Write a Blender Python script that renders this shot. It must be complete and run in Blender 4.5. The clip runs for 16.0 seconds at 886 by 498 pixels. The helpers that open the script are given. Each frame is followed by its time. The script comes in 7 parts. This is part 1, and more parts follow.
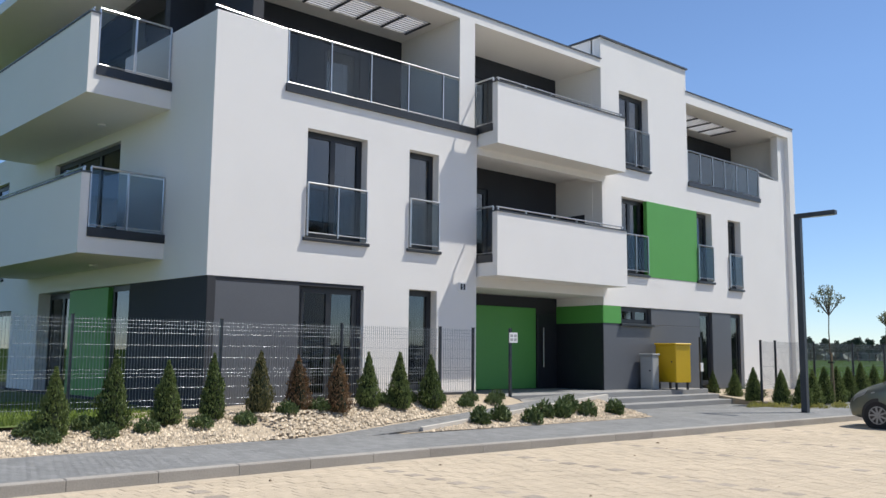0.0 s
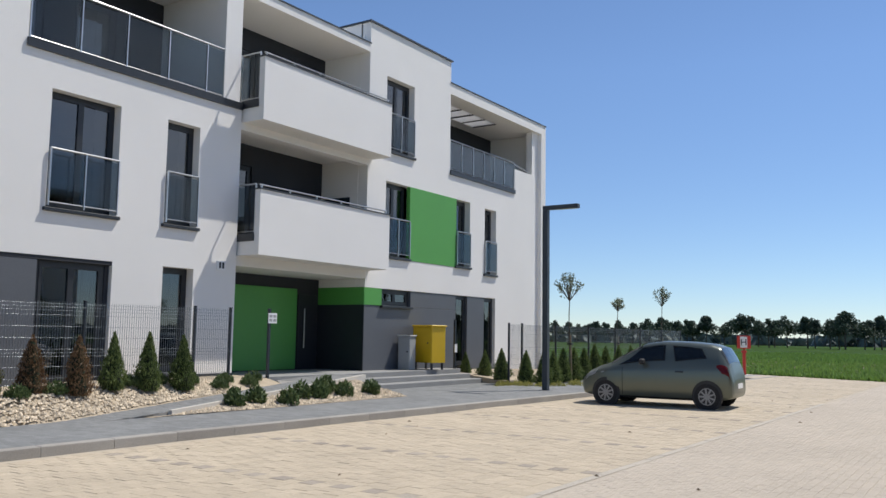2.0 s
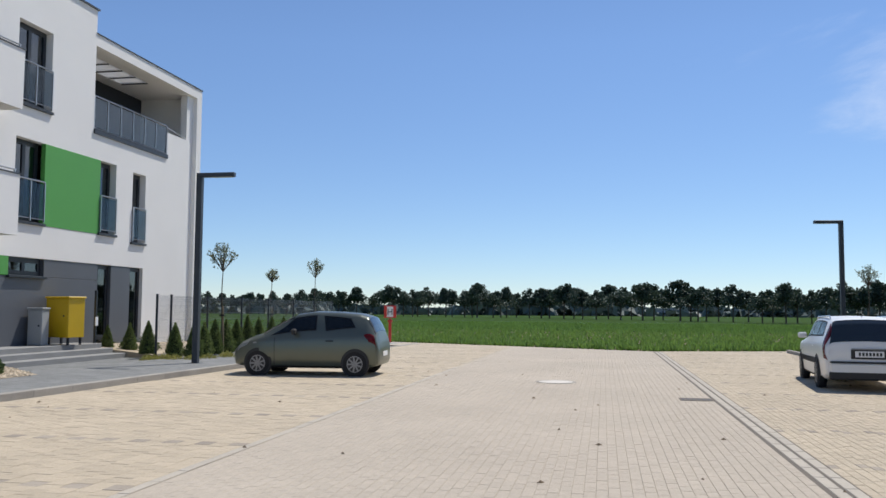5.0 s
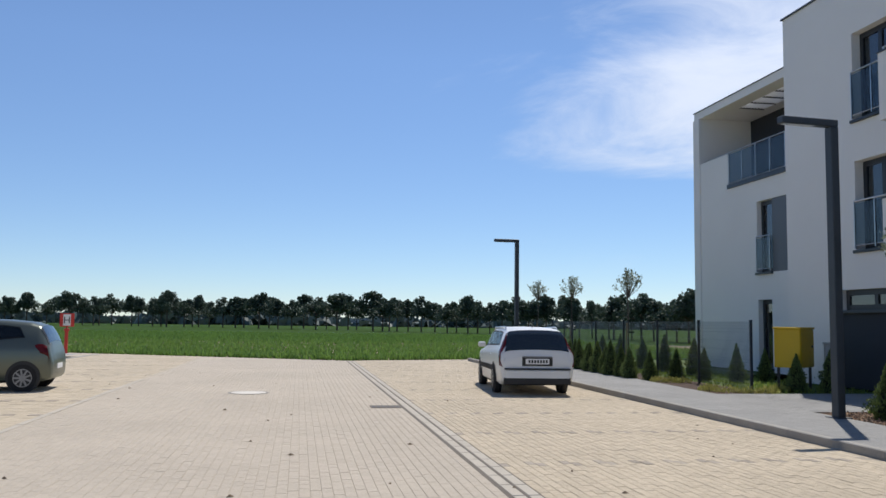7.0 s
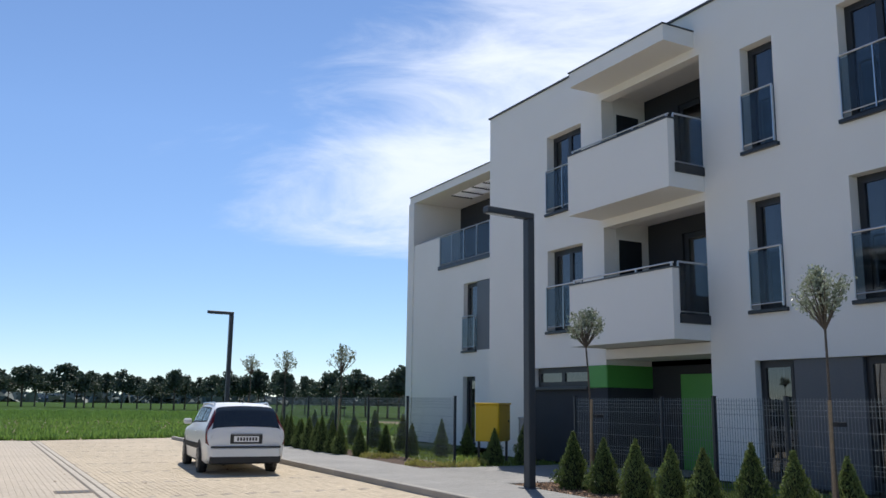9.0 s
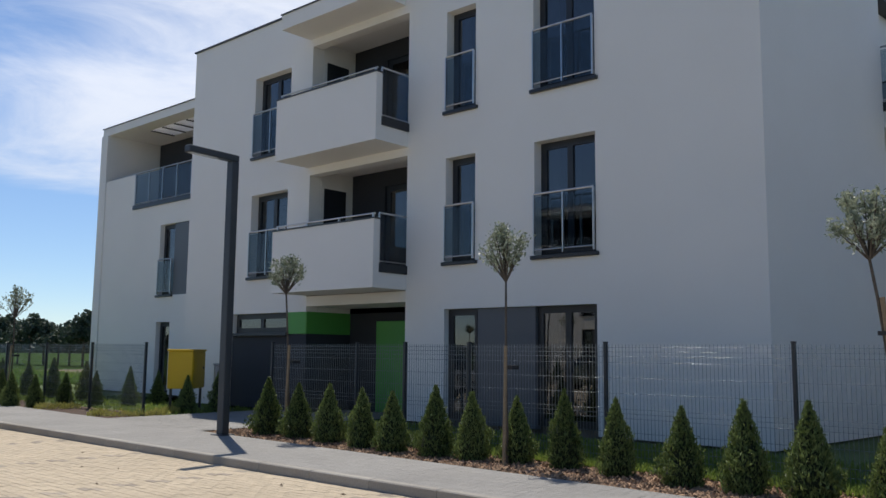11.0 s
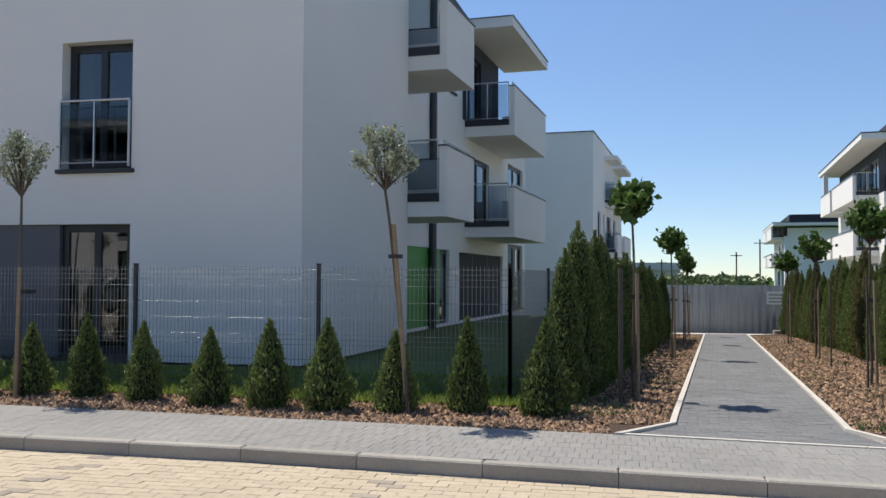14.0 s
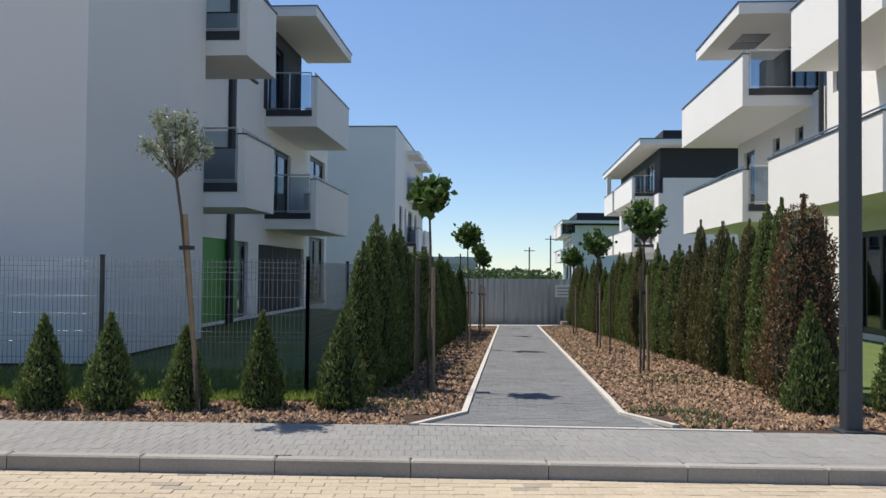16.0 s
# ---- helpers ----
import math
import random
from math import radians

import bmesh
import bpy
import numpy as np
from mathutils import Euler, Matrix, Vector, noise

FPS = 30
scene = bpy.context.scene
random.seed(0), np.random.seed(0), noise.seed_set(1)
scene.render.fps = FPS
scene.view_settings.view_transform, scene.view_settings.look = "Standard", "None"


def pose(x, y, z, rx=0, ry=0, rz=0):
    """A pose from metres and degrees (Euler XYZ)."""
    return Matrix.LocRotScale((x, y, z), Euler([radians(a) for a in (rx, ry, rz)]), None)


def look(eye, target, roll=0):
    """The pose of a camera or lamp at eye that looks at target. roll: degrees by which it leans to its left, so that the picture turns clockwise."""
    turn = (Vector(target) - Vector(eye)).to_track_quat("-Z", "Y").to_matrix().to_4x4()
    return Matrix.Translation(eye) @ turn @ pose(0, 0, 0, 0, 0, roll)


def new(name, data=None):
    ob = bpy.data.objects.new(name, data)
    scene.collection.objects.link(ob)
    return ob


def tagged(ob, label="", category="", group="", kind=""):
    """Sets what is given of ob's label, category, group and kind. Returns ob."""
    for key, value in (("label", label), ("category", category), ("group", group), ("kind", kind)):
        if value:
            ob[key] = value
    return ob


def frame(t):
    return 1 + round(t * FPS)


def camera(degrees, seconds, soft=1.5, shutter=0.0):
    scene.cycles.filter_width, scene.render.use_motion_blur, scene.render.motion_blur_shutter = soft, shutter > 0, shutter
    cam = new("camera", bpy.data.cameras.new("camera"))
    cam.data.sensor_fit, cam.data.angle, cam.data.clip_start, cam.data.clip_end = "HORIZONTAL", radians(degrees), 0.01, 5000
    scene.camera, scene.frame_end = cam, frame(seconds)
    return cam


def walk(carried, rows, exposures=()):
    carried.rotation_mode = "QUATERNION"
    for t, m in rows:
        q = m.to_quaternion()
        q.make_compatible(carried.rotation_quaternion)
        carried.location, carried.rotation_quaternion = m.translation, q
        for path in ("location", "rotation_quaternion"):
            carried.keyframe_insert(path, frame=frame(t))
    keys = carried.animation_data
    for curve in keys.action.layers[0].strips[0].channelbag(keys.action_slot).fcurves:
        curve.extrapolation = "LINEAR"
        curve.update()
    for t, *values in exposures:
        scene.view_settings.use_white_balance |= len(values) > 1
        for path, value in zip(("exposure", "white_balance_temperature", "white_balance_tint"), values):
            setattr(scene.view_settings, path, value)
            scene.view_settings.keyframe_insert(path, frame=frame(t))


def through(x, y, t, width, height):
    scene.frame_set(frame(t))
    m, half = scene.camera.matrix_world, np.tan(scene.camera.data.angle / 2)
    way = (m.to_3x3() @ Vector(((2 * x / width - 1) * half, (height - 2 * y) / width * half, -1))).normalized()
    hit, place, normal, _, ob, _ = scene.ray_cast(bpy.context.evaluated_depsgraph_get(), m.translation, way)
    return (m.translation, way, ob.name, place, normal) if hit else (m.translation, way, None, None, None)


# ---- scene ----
cam = camera(54.86, 16.0)
PATH = [
    (0.0, pose(-0.125, -0.043, 1.5, 96.86, -0.56, 49.08)),
    (0.5, pose(-0.110, -0.028, 1.5, 96.52, -0.61, 45.99)),
    (1.0, pose(-0.091, -0.011, 1.5, 96.33, -0.56, 42.08)),
    (1.5, pose(-0.067, 0.006, 1.5, 96.10, -0.82, 37.28)),
    (2.0, pose(-0.043, 0.026, 1.5, 95.80, -0.87, 33.44)),
    (2.5, pose(-0.022, 0.044, 1.5, 95.74, -0.65, 30.07)),
    (3.0, pose(-0.009, 0.056, 1.5, 95.70, -0.32, 26.22)),
    (3.2, pose(-0.008, 0.058, 1.5, 95.51, -0.29, 24.97)),
    (5.3, pose(-0.032, 0.057, 1.5, 94.11, -0.59, 7.72)),
    (5.5, pose(-0.035, 0.057, 1.5, 94.17, -0.74, 5.77)),
    (6.0, pose(-0.039, 0.059, 1.5, 94.39, -0.75, 1.38)),
    (6.5, pose(-0.040, 0.062, 1.5, 94.59, -0.84, -3.76)),
    (7.0, pose(-0.040, 0.065, 1.5, 94.96, -0.76, -9.55)),
    (7.5, pose(-0.039, 0.064, 1.5, 95.69, -0.86, -14.02)),
    (8.0, pose(-0.036, 0.057, 1.5, 96.80, -1.16, -18.12)),
    (8.5, pose(-0.033, 0.046, 1.5, 98.53, -1.20, -23.00)),
    (9.0, pose(-0.030, 0.041, 1.5, 100.21, -0.78, -28.44)),
    (9.2, pose(-0.028, 0.041, 1.5, 100.65, -0.69, -30.64)),
    (11.3, pose(-0.003, 0.047, 1.5, 96.04, -0.32, -51.89)),
    (11.5, pose(-0.001, 0.040, 1.5, 95.56, -0.15, -54.56)),
    (12.0, pose(0.006, 0.011, 1.5, 94.44, -0.43, -60.82)),
    (12.5, pose(0.025, -0.011, 1.5, 93.19, -0.34, -65.47)),
    (13.0, pose(0.051, -0.019, 1.5, 92.06, -0.14, -70.30)),
    (13.5, pose(0.075, -0.021, 1.5, 91.77, -0.21, -75.10)),
    (14.0, pose(0.098, -0.028, 1.5, 91.89, -0.25, -78.15)),
    (14.5, pose(0.110, -0.039, 1.5, 92.03, -0.39, -81.26)),
    (15.0, pose(0.120, -0.053, 1.5, 91.77, -0.46, -84.59)),
    (15.5, pose(0.124, -0.067, 1.5, 91.43, -0.34, -87.67)),
    (16.0, pose(0.125, -0.076, 1.5, 91.52, -0.55, -91.33)),
]
walk(cam, PATH, [(0.0, 0.28, 6500, 10), (1.5, 0.15, 6500, 10), (2.05, 0.06, 6450, 10), (2.5, 0.19, 6450, 10), (3.0, 0.13, 6450, 10), (5.5, -0.03, 6400, 10), (6.5, -0.13, 6450, 10), (7.2, 0.0, 6450, 10), (8.0, -0.02, 6450, 10), (9.0, 0.19, 6500, 10), (11.3, 0.0, 6800, 10), (11.6, 0.08, 6850, 10), (12.0, 0.43, 6900, 10), (12.5, 0.60, 6950, 10), (13.2, 0.44, 6900, 10), (16.0, 0.28, 6750, 10)])

# ---- world and sun ----
SUN_AZ, SUN_EL = radians(29), radians(60)
world = bpy.data.worlds.new("sky")
scene.world = world
world.use_nodes = True
wn, wl = world.node_tree.nodes, world.node_tree.links
wn.clear()
w_out = wn.new("ShaderNodeOutputWorld")
w_bg = wn.new("ShaderNodeBackground")
w_sky = wn.new("ShaderNodeTexSky")
w_sky.sky_type = "NISHITA"
w_sky.sun_disc = False
w_sky.sun_elevation = SUN_EL
w_sky.sun_rotation = SUN_AZ
w_sky.air_density, w_sky.dust_density, w_sky.ozone_density = 0.72, 0.0, 4.5
w_bg.inputs["Strength"].default_value = 0.135
wl.new(w_bg.outputs[0], w_out.inputs[0])
# thin cirrus drawn out over the eastern sky
w_co = wn.new("ShaderNodeTexCoord")
w_map = wn.new("ShaderNodeMapping")
w_map.inputs["Rotation"].default_value = (0.0, 0.0, radians(-22))
w_map.inputs["Scale"].default_value = (2.0, 6.0, 1.0)
w_map.inputs["Location"].default_value = (0.35, 0.1, 0.0)
w_xy = wn.new("ShaderNodeCombineXYZ")
w_noise = wn.new("ShaderNodeTexNoise")
w_noise.inputs["Scale"].default_value = 2.1
w_noise.inputs["Detail"].default_value = 9.0
w_noise.inputs["Roughness"].default_value = 0.62
w_noise.inputs["Distortion"].default_value = 0.5
w_ramp = wn.new("ShaderNodeMapRange")
w_ramp.interpolation_type = "SMOOTHSTEP"
w_ramp.inputs["From Min"].default_value, w_ramp.inputs["From Max"].default_value = 1.10, 2.15
w_ramp.inputs["To Max"].default_value = 0.68
w_edges = []
for _n, _lo, _hi in (((0.13, 1.0, 0.0), -0.215, -0.165), ((0.795, -0.606, 0.0), -0.26, 0.06)):
    w_d = wn.new("ShaderNodeVectorMath")
    w_d.operation = "DOT_PRODUCT"
    w_d.inputs[1].default_value = _n
    w_e = wn.new("ShaderNodeMapRange")
    w_e.interpolation_type = "SMOOTHSTEP"
    w_e.inputs["From Min"].default_value, w_e.inputs["From Max"].default_value = _lo, _hi
    wl.new(w_d.outputs["Value"], w_e.inputs["Value"])
    w_edges.append((w_d, w_e))
w_both = wn.new("ShaderNodeMath")
w_both.operation = "MULTIPLY"
wl.new(w_edges[0][1].outputs[0], w_both.inputs[0])
wl.new(w_edges[1][1].outputs[0], w_both.inputs[1])
w_sum = wn.new("ShaderNodeMath")
w_sum.operation = "MULTIPLY_ADD"
w_sum.inputs[1].default_value = 1.8
w_dot = wn.new("ShaderNodeVectorMath")
w_dot.operation = "DOT_PRODUCT"
_a, _e = radians(-29), radians(20)
w_dot.inputs[1].default_value = (-math.sin(_a) * math.cos(_e), math.cos(_a) * math.cos(_e), math.sin(_e))
w_reg = wn.new("ShaderNodeMapRange")
w_reg.interpolation_type = "SMOOTHSTEP"
w_reg.inputs["From Min"].default_value, w_reg.inputs["From Max"].default_value = 0.82, 0.93
w_mul = wn.new("ShaderNodeMath")
w_mul.operation = "MULTIPLY"
w_mix = wn.new("ShaderNodeMix")
w_mix.data_type = "RGBA"
w_mix.inputs["B"].default_value = (7.6, 7.8, 8.2, 1)
for _i, _v in enumerate(((math.cos(_a), math.sin(_a), 0.0), (math.sin(_a) * math.sin(_e), -math.cos(_a) * math.sin(_e), math.cos(_e)))):
    w_ax = wn.new("ShaderNodeVectorMath")
    w_ax.operation = "DOT_PRODUCT"
    w_ax.inputs[1].default_value = _v
    wl.new(w_co.outputs["Generated"], w_ax.inputs[0])
    wl.new(w_ax.outputs["Value"], w_xy.inputs[_i])
wl.new(w_xy.outputs[0], w_map.inputs["Vector"])
wl.new(w_map.outputs[0], w_noise.inputs["Vector"])
for w_d, w_e in w_edges:
    wl.new(w_xy.outputs[0], w_d.inputs[0])
wl.new(w_noise.outputs["Fac"], w_sum.inputs[0])
wl.new(w_both.outputs[0], w_sum.inputs[2])
wl.new(w_sum.outputs[0], w_ramp.inputs["Value"])
wl.new(w_co.outputs["Generated"], w_dot.inputs[0])
wl.new(w_dot.outputs["Value"], w_reg.inputs["Value"])
wl.new(w_ramp.outputs[0], w_mul.inputs[0])
wl.new(w_reg.outputs[0], w_mul.inputs[1])
wl.new(w_mul.outputs[0], w_mix.inputs["Factor"])
wl.new(w_sky.outputs[0], w_mix.inputs["A"])
w_sep = wn.new("ShaderNodeSeparateXYZ")
w_low = wn.new("ShaderNodeMapRange")
w_low.inputs["From Max"].default_value = 0.30
w_low.inputs["To Min"].default_value, w_low.inputs["To Max"].default_value = 0.76, 1.04
w_haze = wn.new("ShaderNodeVectorMath")
w_haze.operation = "SCALE"
wl.new(w_co.outputs["Generated"], w_sep.inputs[0])
wl.new(w_sep.outputs["Z"], w_low.inputs["Value"])
wl.new(w_mix.outputs["Result"], w_haze.inputs[0])
wl.new(w_low.outputs[0], w_haze.inputs["Scale"])
wl.new(w_haze.outputs[0], w_bg.inputs["Color"])

sun_data = bpy.data.lights.new("sun", "SUN")
sun_data.energy, sun_data.angle, sun_data.color = 4.6, radians(0.53), (1.0, 0.95, 0.87)
sun = new("sun", sun_data)
sun.matrix_world = look((0, 0, 30), (-30 * math.sin(SUN_AZ), -30 * math.cos(SUN_AZ), 30 - 30 * math.tan(SUN_EL)))
scene.view_settings.exposure = 0.0

# ---- materials ----
def material(name, colour, rough=0.7, metal=0.0, var=0.12, scale=3.0, fine=40.0, bump=0.0, bump_scale=60.0, spread=0.0, spec=0.5, island=False):
    """A painted, mineral or metal surface with variation at two scales; spread varies whole pieces."""
    m = bpy.data.materials.new(name)
    m.use_nodes = True
    n, l = m.node_tree.nodes, m.node_tree.links
    p = n["Principled BSDF"]
    p.inputs["Roughness"].default_value, p.inputs["Metallic"].default_value = rough, metal
    p.inputs["Specular IOR Level"].default_value = spec
    geo = n.new("ShaderNodeNewGeometry")
    big, small = n.new("ShaderNodeTexNoise"), n.new("ShaderNodeTexNoise")
    big.inputs["Scale"].default_value, big.inputs["Detail"].default_value = scale, 5.0
    small.inputs["Scale"].default_value, small.inputs["Detail"].default_value = fine, 3.0
    l.new(geo.outputs["Position"], big.inputs["Vector"])
    l.new(geo.outputs["Position"], small.inputs["Vector"])
    add = n.new("ShaderNodeMath")
    add.operation = "ADD"
    l.new(big.outputs["Fac"], add.inputs[0])
    l.new(small.outputs["Fac"], add.inputs[1])
    val = n.new("ShaderNodeMapRange")
    val.inputs["From Min"].default_value, val.inputs["From Max"].default_value = 0.6, 1.4
    val.inputs["To Min"].default_value, val.inputs["To Max"].default_value = 1 - var, 1 + var
    l.new(add.outputs[0], val.inputs["Value"])
    hsv = n.new("ShaderNodeHueSaturation")
    hsv.inputs["Color"].default_value = (*colour, 1)
    last = val.outputs[0]
    if spread:
        if island:
            src = geo.outputs["Random Per Island"]
        else:
            src = n.new("ShaderNodeObjectInfo").outputs["Random"]
        r = n.new("ShaderNodeMapRange")
        r.inputs["To Min"].default_value, r.inputs["To Max"].default_value = 1 - spread, 1 + spread
        l.new(src, r.inputs["Value"])
        mul = n.new("ShaderNodeMath")
        mul.operation = "MULTIPLY"
        l.new(last, mul.inputs[0])
        l.new(r.outputs[0], mul.inputs[1])
        last = mul.outputs[0]
    l.new(last, hsv.inputs["Value"])
    l.new(hsv.outputs[0], p.inputs["Base Color"])
    if bump:
        b, t = n.new("ShaderNodeBump"), n.new("ShaderNodeTexNoise")
        t.inputs["Scale"].default_value, t.inputs["Detail"].default_value = bump_scale, 4.0
        l.new(geo.outputs["Position"], t.inputs["Vector"])
        l.new(t.outputs["Fac"], b.inputs["Height"])
        b.inputs["Strength"].default_value, b.inputs["Distance"].default_value = bump, 0.02
        l.new(b.outputs[0], p.inputs["Normal"])
    return m


def leaf_material(name, colour, colour2, rough=0.6, through=0.35):
    m = bpy.data.materials.new(name)
    m.use_nodes = True
    n, l = m.node_tree.nodes, m.node_tree.links
    p = n["Principled BSDF"]
    p.inputs["Roughness"].default_value = rough
    p.inputs["Specular IOR Level"].default_value = 0.3
    geo = n.new("ShaderNodeNewGeometry")
    info = n.new("ShaderNodeObjectInfo")
    add = n.new("ShaderNodeMath")
    add.operation = "MULTIPLY_ADD"
    add.inputs[1].default_value = 0.75
    l.new(geo.outputs["Random Per Island"], add.inputs[0])
    half = n.new("ShaderNodeMath")
    half.operation = "MULTIPLY"
    half.inputs[1].default_value = 0.25
    l.new(info.outputs["Random"], half.inputs[0])
    l.new(half.outputs[0], add.inputs[2])
    mix = n.new("ShaderNodeMix")
    mix.data_type = "RGBA"
    mix.inputs["A"].default_value, mix.inputs["B"].default_value = (*colour, 1), (*colour2, 1)
    l.new(add.outputs[0], mix.inputs["Factor"])
    l.new(mix.outputs["Result"], p.inputs["Base Color"])
    tr = n.new("ShaderNodeBsdfTranslucent")
    l.new(mix.outputs["Result"], tr.inputs["Color"])
    sh = n.new("ShaderNodeMixShader")
    sh.inputs[0].default_value = through
    l.new(p.outputs[0], sh.inputs[1])
    l.new(tr.outputs[0], sh.inputs[2])
    l.new(sh.outputs[0], n["Material Output"].inputs[0])
    return m


def glass_material(name, tint, gloss=0.06, rough=0.01, gain=1.3):
    """Thin flat glass: tinted see-through with mirror gloss that grows towards grazing view."""
    m = bpy.data.materials.new(name)
    m.use_nodes = True
    n, l = m.node_tree.nodes, m.node_tree.links
    n.remove(n["Principled BSDF"])
    tr, gl, mix, fr = n.new("ShaderNodeBsdfTransparent"), n.new("ShaderNodeBsdfGlossy"), n.new("ShaderNodeMixShader"), n.new("ShaderNodeLayerWeight")
    tr.inputs[0].default_value = (*tint, 1)
    gl.inputs["Roughness"].default_value = rough
    schlick = n.new("ShaderNodeMath")
    schlick.operation = "POWER"
    schlick.inputs[1].default_value = 4.0
    l.new(fr.outputs["Facing"], schlick.inputs[0])
    ma = n.new("ShaderNodeMath")
    ma.operation = "MULTIPLY_ADD"
    ma.inputs[1].default_value, ma.inputs[2].default_value = gain, gloss
    ma.use_clamp = True
    l.new(schlick.outputs[0], ma.inputs[0])
    l.new(ma.outputs[0], mix.inputs[0])
    l.new(tr.outputs[0], mix.inputs[1])
    l.new(gl.outputs[0], mix.inputs[2])
    l.new(mix.outputs[0], n["Material Output"].inputs[0])
    return m


M_RENDER = material("white_render", (0.80, 0.785, 0.755), 0.85, var=0.035, scale=0.6, fine=90, bump=0.25, bump_scale=220)
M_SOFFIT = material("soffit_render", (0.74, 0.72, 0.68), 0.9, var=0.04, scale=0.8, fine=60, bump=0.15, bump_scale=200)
M_DARK = material("anthracite_render", (0.027, 0.030, 0.037), 0.75, var=0.12, scale=1.2, fine=60, bump=0.2, bump_scale=200)
M_PANEL = material("grey_panel", (0.105, 0.112, 0.125), 0.45, var=0.07, scale=0.9, fine=30)
M_GREEN = material("green_panel", (0.085, 0.32, 0.062), 0.5, var=0.05, scale=1.0, fine=40)
M_FRAME = material("anthracite_frame", (0.022, 0.025, 0.030), 0.4, var=0.1, scale=5, fine=30)
M_SILL = material("dark_sill", (0.030, 0.034, 0.040), 0.35, metal=0.2, var=0.15, scale=4, fine=30)
M_STEEL = material("stainless_rail", (0.55, 0.56, 0.57), 0.28, metal=1.0, var=0.06, scale=8, fine=40)
M_TIN = material("roof_flashing", (0.06, 0.066, 0.075), 0.4, metal=0.4, var=0.12, scale=3, fine=30)
M_GLASS = glass_material("window_glass", (0.34, 0.37, 0.39), 0.13, 0.01, 0.8)
M_RAILGLASS = glass_material("rail_glass", (0.66, 0.72, 0.75), 0.035, 0.01, 0.5)
M_MILK = glass_material("milky_rail_glass", (0.55, 0.60, 0.61), 0.10, 0.25, 0.5)
# plaster colour darkened so the rooms behind the panes read as unlit
M_ROOM = material("dimmed_room_plaster", (0.26, 0.25, 0.235), 0.9, var=0.05)
M_ROOF = material("roof_felt", (0.10, 0.10, 0.11), 0.9, var=0.15)
M_CURTAIN = material("curtain_cloth", (0.55, 0.54, 0.52), 0.9, var=0.1, scale=6, fine=30)
M_KERB = material("concrete_kerb", (0.32, 0.30, 0.27), 0.9, var=0.16, scale=1.5, fine=50, bump=0.4, bump_scale=120, spread=0.08)
M_EDGE = material("pale_edging", (0.52, 0.49, 0.44), 0.9, var=0.12, scale=2, fine=50, bump=0.3)
M_CREAM = material("cream_paver", (0.47, 0.395, 0.292), 0.92, var=0.14, scale=0.5, fine=35, bump=0.5, bump_scale=110, spread=0.065, island=True)
M_CREAM_PIECE = material("cream_paver_piece", (0.47, 0.395, 0.292), 0.92, var=0.14, scale=0.5, fine=35, bump=0.5, bump_scale=110, spread=0.065)
M_ROAD = material("road_paver", (0.45, 0.39, 0.315), 0.92, var=0.13, scale=0.35, fine=30, bump=0.5, bump_scale=110, spread=0.03, island=True)
M_MARK = material("grey_marker_paver", (0.33, 0.285, 0.23), 0.92, var=0.18, scale=1.0, fine=35, bump=0.5, bump_scale=110, spread=0.15, island=True)
M_GREY = material("grey_paver", (0.262, 0.256, 0.245), 0.9, var=0.18, scale=0.7, fine=40, bump=0.5, bump_scale=120, spread=0.045, island=True)
M_PATH = material("graphite_paver", (0.165, 0.17, 0.175), 0.9, var=0.2, scale=0.8, fine=40, bump=0.5, bump_scale=120, spread=0.10, island=True)
M_SLATE = material("slate_grey_paver", (0.200, 0.204, 0.202), 0.9, var=0.18, scale=0.8, fine=40, bump=0.5, bump_scale=120, spread=0.12, island=True)
M_JOINT = material("joint_sand", (0.42, 0.36, 0.28), 0.95, var=0.2, scale=2, fine=60)
M_JOINT_GREY = material("grey_joint_sand", (0.285, 0.275, 0.258), 0.95, var=0.2, scale=2, fine=60)
M_JOINT_DARK = material("dark_joint", (0.13, 0.11, 0.09), 0.95, var=0.2, scale=2, fine=60)
M_STRIP = material("gutter_concrete", (0.43, 0.385, 0.32), 0.9, var=0.15, scale=1.2, fine=40, bump=0.3)
M_STEP = material("concrete_step", (0.25, 0.25, 0.245), 0.9, var=0.12, scale=1.5, fine=50, bump=0.3)
M_SOIL = material("field_soil", (0.20, 0.15, 0.10), 0.95, var=0.25, scale=0.8, fine=8, bump=0.8, bump_scale=6)
M_LAWN = material("lawn_ground", (0.095, 0.135, 0.032), 0.95, var=0.3, scale=1.2, fine=30, bump=0.8, bump_scale=40)
M_FAR = material("far_meadow", (0.042, 0.078, 0.020), 0.95, var=0.25, scale=0.05, fine=0.9, spec=0.02)
M_BARKBED = material("bark_bed", (0.060, 0.034, 0.021), 0.95, var=0.35, scale=3, fine=50, bump=0.9, bump_scale=45)
M_BARK_CHIP = material("bark_chip", (0.26, 0.165, 0.10), 0.85, var=0.3, scale=6, fine=60, spread=0.8, island=True)
M_GRAVELBED = material("gravel_bed", (0.40, 0.33, 0.24), 0.95, var=0.25, scale=4, fine=50, bump=0.9, bump_scale=35)
M_STONE = material("gravel_stone", (0.55, 0.46, 0.34), 0.85, var=0.2, scale=6, fine=60, spread=0.35, island=True)
M_TRUNK = material("young_bark", (0.10, 0.082, 0.065), 0.9, var=0.3, scale=12, fine=60, bump=0.6, bump_scale=80)
M_STAKE = material("wooden_stake", (0.27, 0.20, 0.125), 0.85, var=0.25, scale=5, fine=50, bump=0.4)
M_PINEBARK = material("pine_bark", (0.10, 0.075, 0.055), 0.95, var=0.3, scale=4, fine=30)
M_LAMP = material("lamp_steel", (0.050, 0.060, 0.072), 0.45, metal=0.3, var=0.08, scale=3, fine=30)
